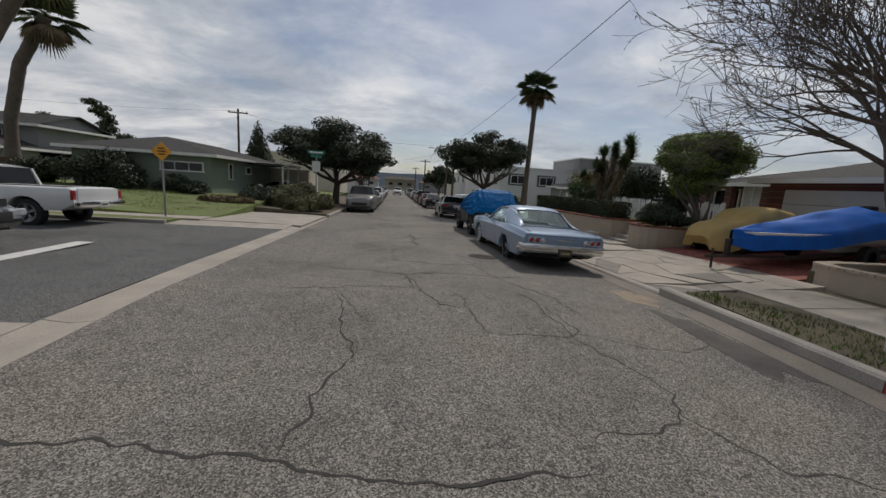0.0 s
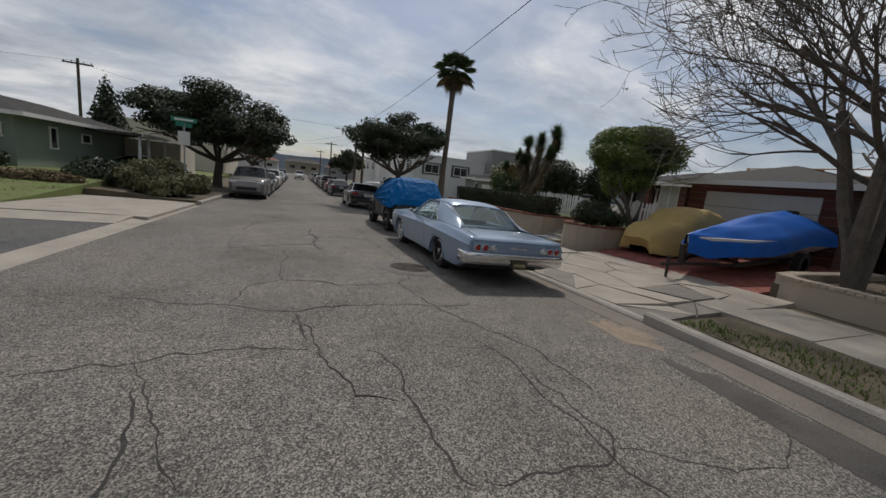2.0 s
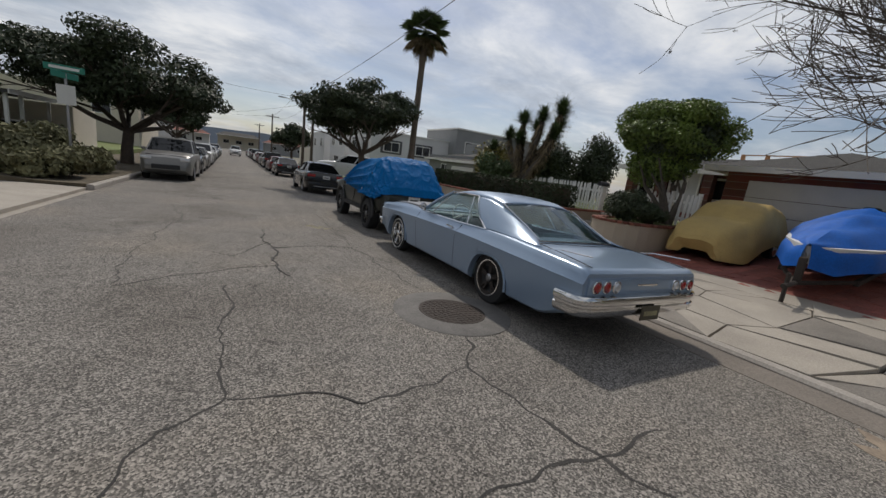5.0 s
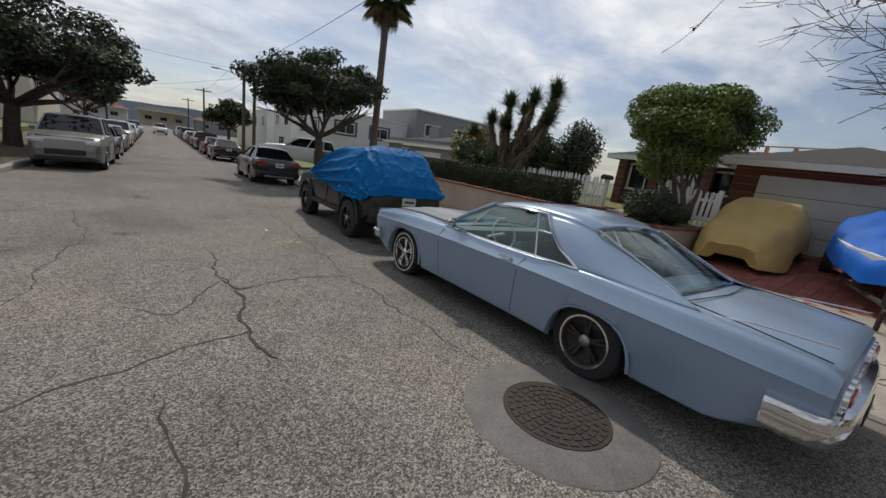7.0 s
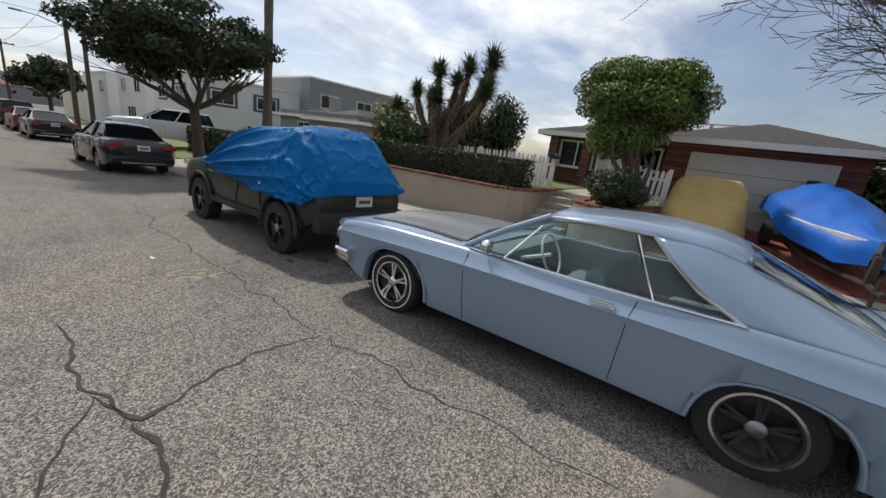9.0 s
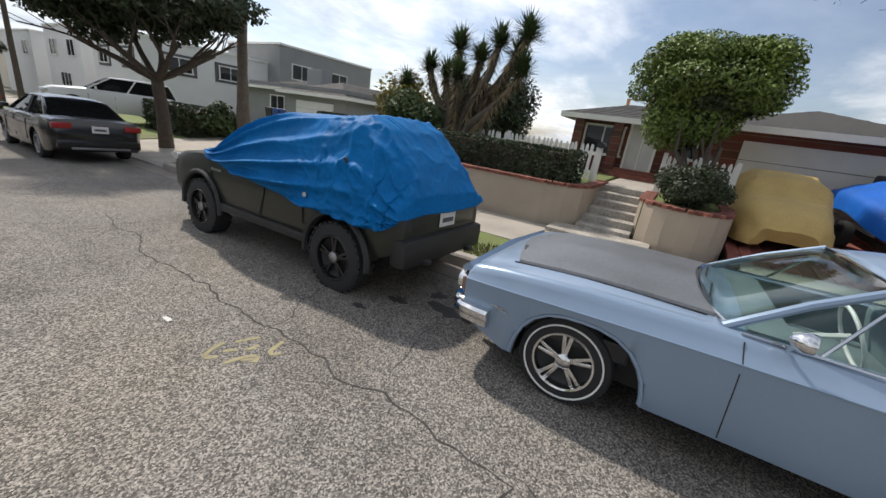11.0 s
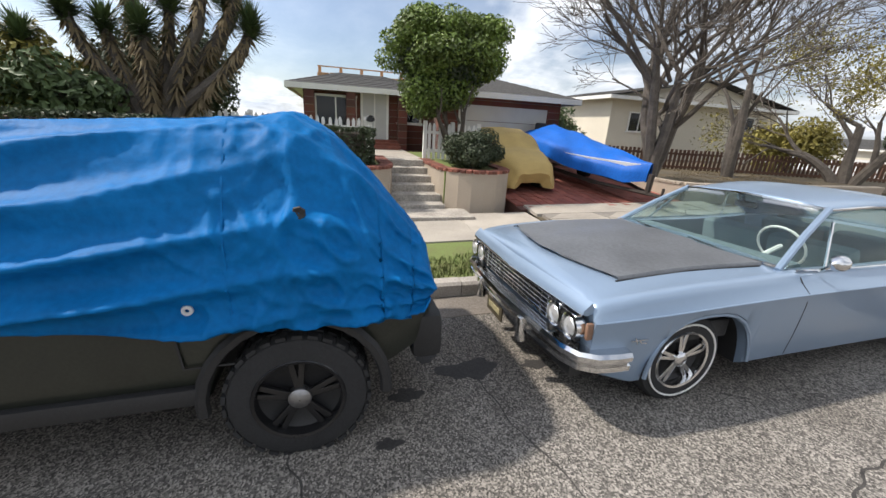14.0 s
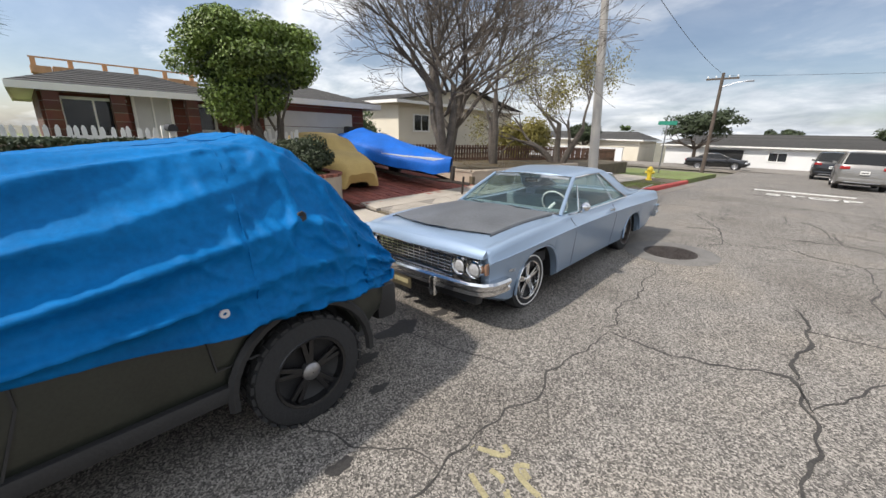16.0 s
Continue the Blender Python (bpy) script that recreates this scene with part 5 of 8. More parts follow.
def tarp_point(u, v):
    """u: 0 at the windscreen foot, 1 at the tail hem; v: -1 street-side hem to +1 kerb-side hem."""
    lin = [(0.0, 3.50), (0.12, 3.12), (0.32, 2.35), (0.62, 1.2), (0.76, 0.58), (0.86, 0.22), (0.94, -0.02), (1.0, -0.06)]
    ridge = [(0.0, 1.17), (0.12, 1.28), (0.30, 1.62), (0.42, 1.74), (0.58, 1.81), (0.68, 1.84), (0.725, 1.875), (0.78, 1.74), (0.88, 1.36), (0.95, 1.10), (1.0, 0.95)]
    hem = [(0.0, 1.10), (0.12, 1.05), (0.32, 0.98), (0.55, 0.87), (0.70, 0.80), (0.80, 0.78), (0.90, 0.80), (1.0, 0.90)]
    halfw = [(0.0, 0.79), (0.12, 0.925), (0.4, 0.94), (0.76, 0.94), (0.88, 0.915), (0.95, 0.88), (1.0, 0.84)]
    y, zr, zh, w = interp(lin, u), interp(ridge, u), interp(hem, u), interp(halfw, u)
    a = abs(v)
    sx = [(0, 0.0), (0.34, 0.55), (0.50, 0.76), (0.66, 0.93), (0.8, 0.985), (1.0, 1.01)]
    sz = [(0, 1.0), (0.34, 0.98), (0.46, 0.90), (0.60, 0.62), (0.8, 0.30), (1.0, 0.0)]
    zh += 0.12 if v > 0 else 0
    x, z = math.copysign(w * interp(sx, a), v), zh + (zr - zh) * interp(sz, a)
    if u > 0.84:
        y += 0.10 * a ** 2 * (1 if u > 0.9 else 0.5)
    lo = min(1.0, a * 1.7)
    # long folds gathered at the windscreen, climbing towards the tail
    fan = a + 0.42 * u + 0.10 * math.sin(2.2 * u)
    n1 = noise.noise((u * 2.2 + 0.4, v * 1.3, 1.7))
    n2 = noise.noise((fan * 3.1, u * 1.6, 7.0))
    ph = 24.0 * (fan + 0.06 * n1 + 0.05 * n2) + 0.6
    fold = (1 - abs(math.sin(0.85 * ph))) ** 1.4 + 0.4 * (1 - abs(math.sin(0.43 * ph + 2.0 * n1))) ** 1.8
    fold *= 0.45 + 0.9 * abs(noise.noise((fan * 4.0, u * 2.4, 11.0)) + 0.35)
    rear = max(0.0, min(1.0, (u - 0.55) / 0.16))
    c1, c2 = noise.noise((y * 3.4 + 2.2 * v, v * 6.0 - y * 1.5, 4.2)), noise.noise((y * 8.0 - 5.0 * v, v * 11.0, 9.2))
    crump = 0.042 * (1 - min(1.0, abs(c1) * 2.6)) ** 2 + 0.024 * (1 - min(1.0, abs(c2) * 2.4)) ** 2 - 0.01
    front = max(0.25, min(1.0, u / 0.25))
    out = 0.165 * fold * lo * front * (1 - 0.75 * rear) + crump * (0.18 + 1.15 * rear) * (0.4 + 0.6 * lo) + 0.018 * n1
    z += out * 0.55 * (1 - a) + 0.02 * math.sin(9 * u + 5 * v) * a
    x += math.copysign(out * 0.9, v) * min(1, a * 1.4)
    return (x, y, z)


NU, NV = 260, 190
tv = [tarp_point(i / NU, -1 + 2 * j / NV) for i in range(NU + 1) for j in range(NV + 1)]
tf = [(i * (NV + 1) + j, (i + 1) * (NV + 1) + j, (i + 1) * (NV + 1) + j + 1, i * (NV + 1) + j + 1) for i in range(NU) for j in range(NV)]
tarp = raw("tarp_cover", tv, tf, M_TARP, smooth=True)
tarp.matrix_basis = JM
tagged(tarp, "bright blue wrinkled tarp draped over the off-road car", "tarp")
sm = tarp.modifiers.new("thickness", "SOLIDIFY")
sm.thickness = 0.006
for u, v in ((0.62, -0.93),):
    p = tarp_point(u, v)
    bm = bmesh.new()
    lathe(bm, [(-0.014, 0.010), (-0.014, 0.024), (-0.004, 0.026), (0.0, 0.012)], "x", 14, (p[0] - 0.008, p[1], p[2]))
    part("grommet", bm, M_PLATE, tarp, "pale metal grommet")
p = tarp_point(0.735, -0.64)
bm = bmesh.new()
lathe(bm, [(0, 0.004), (-0.006, 0.03), (0.004, 0.035)], "x", 7, (p[0] - 0.008, p[1], p[2]))
part("tear", bm, M_BLACK, tarp, "small torn hole")
sb = bmesh.new()
tube(sb, [tarp_point(u, -0.22 + 0.05 * math.sin(9 * u)) for u in np.linspace(0.1, 0.8, 30)], 0.006, 4)
tube(sb, [tarp_point(0.66, v) for v in np.linspace(-0.95, 0.3, 30)], 0.006, 4)
part("seam", sb, M_TARP, tarp)

modern("black_sedan", 3.7, 26.6, M_CARBLACK, "black sedan with chrome bumper trim parked at the kerb")
modern("grey_suv", -2.38, 31.8, M_CARGREY, "weathered grey off-road wagon facing the camera, parked", "suv", 180)
cars_r = [(40.0, M_CARBLACK, "sedan"), (46.3, M_CARRED, "sedan"), (52.5, M_CARBLACK, "suv"), (58.6, M_CARGREY, "sedan"), (65, M_CARRED, "hatch"), (71, M_CARWHITE, "sedan"), (78, M_CARBLACK, "suv"), (86, M_CARGREY, "sedan"), (95, M_CARWHITE, "suv"), (105, M_CARBLACK, "sedan")]
words = {M_CARBLACK: "black", M_CARRED: "maroon", M_CARGREY: "grey", M_CARWHITE: "white", M_CARBLUE: "blue"}
for y, pm, kd in cars_r:
    modern("parked_car", 3.75, y, pm, words[pm] + " car parked along the kerb down the street", kd, group="cars parked down the street")
for y, pm, kd in [(37.4, M_CARBLACK, "sedan"), (43.4, M_CARGREY, "sedan"), (49.6, M_CARWHITE, "suv"), (56, M_CARGREY, "sedan"), (63, M_CARWHITE, "hatch"), (70, M_CARBLUE, "sedan"), (78, M_CARGREY, "suv"), (88, M_CARWHITE, "sedan")]:
    modern("parked_car", -2.35, y, pm, words[pm] + " car parked along the kerb down the street", kd, 180, "cars parked down the street")
modern("white_car", 9.8, 36.6, M_CARWHITE, "white car parked in a driveway behind a tree", "suv", 80, dz=0.45)
modern("white_sedan", -7.6, 36.0, M_CARWHITE, "white sedan parked in the green house driveway", "sedan", 90, dz=0.3)
modern("white_hatchback", 0.6, 92.0, M_CARWHITE, "white car standing far down the street", "suv", 180)
modern("brown_suv", -1.25, -6.6, M_CARGREY, "dusty brown-grey wagon parked near the stop line", "suv", 180)
modern("dark_pickup", -0.5, -15.0, M_CARBLACK, "black car parked further up the street", "suv", 180)
modern("black_coupe", 9.0, -24.0, M_CARBLACK, "black sedan parked across the far street", "sedan", 90)
modern("dark_saloon", -12.1, 10.3, M_CARBLACK, "black car waiting in the side street", "sedan", -90)

# ---- street furniture and markings ----
mh = root("manhole_cover", at(2.04, 11.86, 0.004), "round cast-iron manhole cover in a concrete collar", "manhole cover")
bm = bmesh.new()
lathe(bm, [(0.0, 0.385), (0.006, 0.385), (0.006, 0.66), (0.0, 0.67)], "z", 48)
part("collar", bm, mat("collar_concrete", (0.15, 0.142, 0.132), 0.92, var=0.3, scale=4, fine=70, bump=0.3), mh)
bm = bmesh.new()
lathe(bm, [(-0.01, 0.38), (0.007, 0.378), (0.007, 0.004)], "z", 48)
part("lid", bm, M_IRON, mh)
bm = bmesh.new()
for k in range(1, 7):
    r0 = 0.055 * k
    for j in range(4 + 4 * k):
        a0, a1 = 2 * math.pi * j / (4 + 4 * k), 2 * math.pi * (j + 0.72) / (4 + 4 * k)
        loft(bm, [[(r * math.cos(a), r * math.sin(a), z) for r, a in ((r0 - 0.02, a0), (r0 + 0.018, a0), (r0 + 0.018, (a0 + a1) / 2), (r0 + 0.018, a1), (r0 - 0.02, a1), (r0 - 0.02, (a0 + a1) / 2))] for z in (0.006, 0.013)])
tagged(part("lid_pattern", bm, M_IRON, mh, smooth=False), kind="stuff")


def blot(name, x, y, rx, ry, material, lab, seed, h=0.003):
    q = random.Random(seed)
    bm = bmesh.new()
    pts = []
    for k in range(26):
        a = 2 * math.pi * k / 26
        s = 0.75 + 0.55 * noise.noise((math.cos(a) * 1.7 + seed, math.sin(a) * 1.7, seed))
        px, py = x + rx * s * math.cos(a), y + ry * s * math.sin(a)
        pts.append((px, py))
    loft(bm, [[(a, b, road_z(a, b) + z) for a, b in pts] for z in (-0.01, h)])
    return tagged(part(name, bm, material, smooth=False), lab, "stain", kind="structure")


M_OIL = mat("oil_stain", (0.03, 0.028, 0.027), 0.7, var=0.4, scale=8, fine=60, bump=0.3)
M_MUD = mat("dried_mud", (0.27, 0.215, 0.16), 0.95, var=0.3, scale=5, fine=40, bump=0.2)
for k, (x, y, a, b) in enumerate([(3.35, 16.45, 0.16, 0.28), (3.15, 17.0, 0.10, 0.16), (3.6, 16.75, 0.14, 0.11), (2.35, 17.75, 0.07, 0.10), (2.75, 17.15, 0.06, 0.09), (3.3, 15.9, 0.08, 0.13)]):
    blot("oil_stain", x, y, a, b, M_OIL, "dark oil stain on the asphalt", k + 1)
blot("mud_patch", 4.0, 8.6, 0.35, 0.75, M_MUD, "dried mud near the gutter", 31)
blot("mud_patch", 3.9, 6.6, 0.42, 1.3, mat("damp_asphalt", (0.088, 0.08, 0.072), 0.9, var=0.45, scale=3, fine=70, bump=0.4), "dark damp stain by the gutter", 33)
blot("white_mark", 1.42, 18.0, 0.03, 0.07, M_LINE, "small white paint mark", 12, 0.004)
M_CRACK = mat("open_crack", (0.042, 0.039, 0.036), 0.95, var=0.5, scale=9, fine=70, bump=0.3)


def crack(pts, width, seed):
    """A wandering crack in the asphalt along pts, wider and narrower on its way, with ragged edges."""
    q = random.Random(seed)
    line = []
    for (x0, y0), (x1, y1) in zip(pts, pts[1:]):
        d = math.hypot(x1 - x0, y1 - y0)
        n = max(2, round(d / 0.045))
        for k in range(n):
            t = k / n
            e = min(1.0, 4 * t * (1 - t) + 0.15)
            x, y = x0 + (x1 - x0) * t, y0 + (y1 - y0) * t
            w = 0.16 * e * noise.noise((x * 1.4, y * 1.4, seed)) + 0.05 * noise.noise((x * 6, y * 6, seed + 3.0))
            line.append((x - (y1 - y0) / d * w, y + (x1 - x0) / d * w))
    line.append(pts[-1])
    rings = []
    for k, (x, y) in enumerate(line):
        a, b = line[max(0, k - 1)], line[min(len(line) - 1, k + 1)]
        d = math.hypot(b[0] - a[0], b[1] - a[1]) or 1.0
        nx, ny = -(b[1] - a[1]) / d, (b[0] - a[0]) / d
        w = width * (0.35 + 0.9 * abs(noise.noise((x * 3, y * 3, seed + 9.0))) + q.uniform(0, 0.5)) * min(1.0, 0.25 + min(k, len(line) - 1 - k) / 6)
        l_, r_ = (x + nx * w, y + ny * w), (x - nx * w, y - ny * w)
        rings.append([(*l_, road_z(*l_) - 0.01), (*r_, road_z(*r_) - 0.01), (*r_, road_z(*r_) + 0.002), (*l_, road_z(*l_) + 0.002)])
    bm = bmesh.new()
    loft(bm, rings)
    return tagged(part("road_crack", bm, M_CRACK, smooth=False), "dark open crack wandering through the asphalt", "crack", kind="structure")


for k, (w, pts) in enumerate((
        (0.012, ((-1.9, 10.1), (-0.7, 9.7), (0.0, 9.4), (0.4, 9.5), (1.2, 9.6), (2.4, 9.6))), (0.010, ((-0.2, 13.1), (-0.2, 10.8), (-0.5, 10.6), (-0.7, 9.8))),
        (0.013, ((1.8, 11.3), (1.5, 10.7), (1.7, 9.6), (2.0, 8.9), (2.2, 8.5), (2.4, 7.4))), (0.014, ((0.0, 9.4), (0.0, 9.1), (0.1, 8.6))), (0.009, ((1.5, 10.7), (0.6, 10.5), (-0.2, 10.8))),
        (0.015, ((-2.9, 5.2), (-1.8, 5.0), (-0.9, 4.8), (0.0, 4.6), (1.0, 4.6))), (0.013, ((-0.9, 4.85), (-0.9, 5.5), (-0.6, 6.1), (-1.0, 8.0))),
        (0.010, ((1.2, 4.9), (2.0, 5.1), (2.3, 5.5), (1.9, 6.6), (1.8, 8.4))), (0.013, ((2.1, 5.2), (2.4, 4.6), (3.0, 4.4))))):
    crack(pts, w, k)
for k, (w, pts) in enumerate((
        (0.015, ((1.8, 15.1), (1.2, 15.15), (0.5, 14.9), (0.35, 15.3))), (0.017, ((0.5, 13.3), (0.4, 14.0), (0.45, 14.9))), (0.012, ((0.4, 13.8), (-0.1, 13.7), (-1.2, 13.2))),
        (0.010, ((1.8, 15.1), (1.9, 16.1), (1.9, 16.7), (1.9, 17.8), (1.9, 19.4), (2.2, 21.8))), (0.012, ((0.4, 16.5), (0.4, 14.9))), (0.009, ((0.35, 15.3), (-0.1, 14.4), (-0.5, 14.7))),
        (0.009, ((1.85, 15.1), (1.9, 13.9), (2.0, 12.6))), (0.007, ((1.9, 17.4), (2.5, 17.6), (4.2, 18.0))), (0.007, ((2.1, 16.2), (3.0, 16.4), (3.6, 16.5))), (0.008, ((-1.4, 20.0), (-1.0, 17.5), (-1.3, 15.0), (-1.2, 13.2))))):
    crack(pts, w, k + 20)
for k, (w, pts) in enumerate((
        (0.011, ((0.6, 8.3), (0.8, 7.9), (0.8, 7.3), (0.9, 6.7))),
        (0.008, ((-0.0, 9.3), (0.2, 8.3), (0.4, 7.6), (0.7, 7.5))),
        (0.01, ((2.0, 7.8), (2.1, 7.4), (2.0, 6.8), (1.5, 6.7), (1.0, 6.7))),
        (0.01, ((-1.8, 8.3), (-1.4, 8.4), (-0.9, 8.5), (0.1, 8.4))),
        (0.007, ((-1.1, 8.4), (-0.8, 7.6), (-0.5, 7.0))),
        (0.006, ((2.0, 6.8), (2.4, 6.6), (2.7, 6.4), (3.4, 6.5), (4.0, 6.7), (3.5, 6.8))))):
    crack(pts, w, k + 40)
ym = bmesh.new()
q = random.Random(4)
for gx, gy in ((1.45, 17.3), (1.7, 17.25), (1.5, 17.05), (1.78, 17.03)):
    pts = [(gx + 0.10 * math.cos(t * 1.7 + gx * 9), gy + 0.08 * math.sin(t + gy * 7)) for t in np.linspace(0, 4.2, 12)]
    for (ax, ay), (bx, by) in zip(pts, pts[1:]):
        if q.random() < 0.8:
            d = Vector((bx - ax, by - ay, 0)).normalized()
            n = Vector((-d.y, d.x, 0)) * 0.017
            loft(ym, [[(ax + n.x, ay + n.y, road_z(ax, ay) + z), (bx + n.x, by + n.y, road_z(bx, by) + z), (bx - n.x, by - n.y, road_z(bx, by) + z), (ax - n.x, ay - n.y, road_z(ax, ay) + z)] for z in (-0.01, 0.003)])
tagged(part("survey_marks", ym, M_YPAINT, smooth=False), "faded yellow spray-paint survey marks", "road marking", kind="stuff")
bl = bmesh.new()
box(bl, (0.6, -1.5, road_z(0.6, -1.5) + 0.003), (2.9, 0.28, 0.012))
tagged(part("stop_bar", bl, M_LINE, smooth=False), "white stop bar painted across the lane", "road marking", kind="structure")
tx = bpy.data.curves.new("stop_word", "FONT")
tx.body, tx.size, tx.extrude, tx.align_x = "STOP", 1.05, 0.004, "CENTER"
tx.materials.append(M_LINE)
to = new("stop_word", tx)
to.matrix_basis = Matrix.Translation((0.35, 0.75, road_z(0.35, 0.4) + 0.008)) @ pose(0, 0, 0, -1.2, 0, 180)
tagged(to, "white painted word on the asphalt", "road marking", kind="structure")

lp = root("street_lamp", Matrix.Translation((5.75, 6.1, base(6.1) + 0.02)), "pale concrete street lamp with a long arm", "street lamp")
bm = bmesh.new()
tube(bm, [(0, 0, -0.2), (0.08, 0.2, 2.5), (0.16, 0.42, 5.0), (0.24, 0.65, 7.6)], [0.16, 0.135, 0.11, 0.085], 14)
part("pole", bm, M_POLE, lp)
bm = bmesh.new()
tube(bm, [(0.2, 0.55, 6.3), (-0.3, 0.55, 6.75), (-0.9, 0.55, 6.95), (-1.65, 0.55, 7.0)], 0.028, 8)
part("arm", bm, M_DULLMETAL, lp)
part("lamp_head", B((-1.85, 0.55, 7.0), (0.55, 0.2, 0.1), 0.03), M_DULLMETAL, lp)

hy = root("fire_hydrant", Matrix.Translation((5.95, -1.0, base(-1.0) + 0.02)), "yellow fire hydrant on the parkway", "fire hydrant")
bm = bmesh.new()
lathe(bm, [(0, 0.14), (0.04, 0.14), (0.05, 0.1), (0.42, 0.095), (0.44, 0.13), (0.5, 0.13), (0.58, 0.09), (0.63, 0.03), (0.66, 0.004)], "z", 18)
part("barrel", bm, M_HYDRANT, hy)
bm = bmesh.new()
lathe(bm, [(-0.2, 0.02), (-0.2, 0.055), (-0.1, 0.06), (0.1, 0.06), (0.2, 0.055), (0.2, 0.02)], "x", 12, (0, 0, 0.36))
part("outlets", bm, M_HYDRANT, hy)

ys_ = root("warning_sign", Matrix.Translation((-8.3, 17.25, base(17) + 0.06)), "yellow diamond warning sign on a thin post", "road sign")
part("post", B((0, 0.03, 1.2), (0.05, 0.04, 2.5)), M_DULLMETAL, ys_, smooth=False)
part("panel", B((0, 0, 2.25), (0.46, 0.012, 0.46), 0.004, Euler((0, math.pi / 4, 0)).to_matrix()), M_YELLOW, ys_, smooth=False)
for k in range(3):
    part("text_bar", B((0, -0.010, 2.36 - 0.1 * k), (0.26 - 0.05 * abs(k - 1), 0.005, 0.045)), M_BLACK, ys_, smooth=False)
ss = root("street_name_sign", Matrix.Translation((-4.75, 25.6, base(25) + 0.1)), "green street name blades over a white plate on a post", "road sign")
part("post", B((0, 0.03, 1.55), (0.06, 0.05, 3.1)), M_DULLMETAL, ss, smooth=False)
part("name_blade", B((0, 0, 3.25), (0.95, 0.02, 0.19), 0.005, Euler((0, 0, 0.1)).to_matrix()), M_SIGNGREEN, ss, smooth=False)
part("name_blade", B((0, 0, 3.04), (0.02, 0.9, 0.19), 0.005, Euler((0, 0, -0.5)).to_matrix()), M_SIGNGREEN, ss, smooth=False)
part("text_bar", B((0, -0.014, 3.25), (0.7, 0.006, 0.08), 0, Euler((0, 0, 0.1)).to_matrix()), M_WHITE, ss, smooth=False)
part("plate", B((0, -0.02, 2.45), (0.46, 0.012, 0.6), 0.004), M_PLATE, ss, smooth=False)
st_ = root("stop_sign", Matrix.Translation((-4.2, -3.2, base(-3) + 0.05)), "red octagonal stop sign on a post", "road sign")
part("post", B((0, 0, 1.2), (0.05, 0.05, 2.4)), M_DULLMETAL, st_, smooth=False)
bm = bmesh.new()
lathe(bm, [(0.03, 0.004), (0.03, 0.38), (0.042, 0.38), (0.042, 0.004)], "y", 8, (0, 0, 2.2))
bmesh.ops.rotate(bm, verts=bm.verts, cent=(0, 0, 2.2), matrix=Matrix.Rotation(math.pi / 8, 3, "Y"))
part("panel", bm, M_SIGNRED, st_, smooth=False)
t2 = bpy.data.curves.new("stop_letters", "FONT")
t2.body, t2.size, t2.extrude, t2.align_x, t2.align_y = "STOP", 0.26, 0.003, "CENTER", "CENTER"
t2.materials.append(M_WHITE)
to = new("letters", t2)
to.parent = st_
to.matrix_basis = pose(0, 0.047, 2.2, 90, 0, 180)
s3 = root("corner_name_sign", Matrix.Translation((7.2, -7.5, base(-7) + 0.05)), "green street name sign on a post", "road sign")
part("post", B((0, 0, 1.4), (0.06, 0.06, 2.8)), M_DULLMETAL, s3, smooth=False)
part("name_blade", B((0, 0, 2.9), (1.0, 0.02, 0.22), 0.004), M_SIGNGREEN, s3, smooth=False)


def utility_pole(x, y, z, h, lab, arm=True, lamp=0):
    p = root("utility_pole", Matrix.Translation((x, y, z)), lab, "utility pole", "utility poles")
    bm = bmesh.new()
    tube(bm, [(0, 0, -0.3), (0, 0, h)], [0.15, 0.10], 8)
    part("pole", bm, M_UPOLE, p)
    if arm:
        part("crossarm", B((0, 0, h - 0.4), (2.0, 0.1, 0.12)), M_UPOLE, p, smooth=False)
        for s in (-0.9, -0.4, 0.4, 0.9):
            bm = bmesh.new()
            lathe(bm, [(h - 0.34, 0.03), (h - 0.26, 0.05), (h - 0.2, 0.03), (h - 0.18, 0.004)], "z", 8, (s, 0, 0))
            part("insulator", bm, M_PLATE, p)
    if lamp:
        bm = bmesh.new()
        tube(bm, [(0, 0, h - 1.0), (lamp * 0.6, 0, h - 0.7), (lamp, 0, h - 0.65)], 0.03, 6)
        part("lamp_arm", bm, M_DULLMETAL, p)
        part("lamp_head", B((lamp * 1.1, 0, h - 0.66), (0.5, 0.18, 0.09), 0.02), M_DULLMETAL, p)
    return p


utility_pole(5.7, 46.5, base(46), 7.2, "dark wooden utility pole with a street lamp", True, -1.8)
utility_pole(6.6, 47.2, base(46), 7.6, "leaning wooden utility pole", False)
utility_pole(5.7, 78, base(78), 7.5, "dark wooden utility pole far down the street")
utility_pole(5.7, 110, base(110), 7.5, "dark wooden utility pole far down the street")
utility_pole(-6.0, 92, base(92), 7.5, "dark wooden utility pole far down the street")
utility_pole(-17.0, 47, base(46), 9.0, "wooden utility pole behind the green house")
utility_pole(6.5, -17.0, base(-17), 7.0, "pale utility pole with a lamp arm", True, -1.5)
wires = root("overhead_wires", Matrix.Identity(4), "thin dark overhead cables between the poles", "cable")
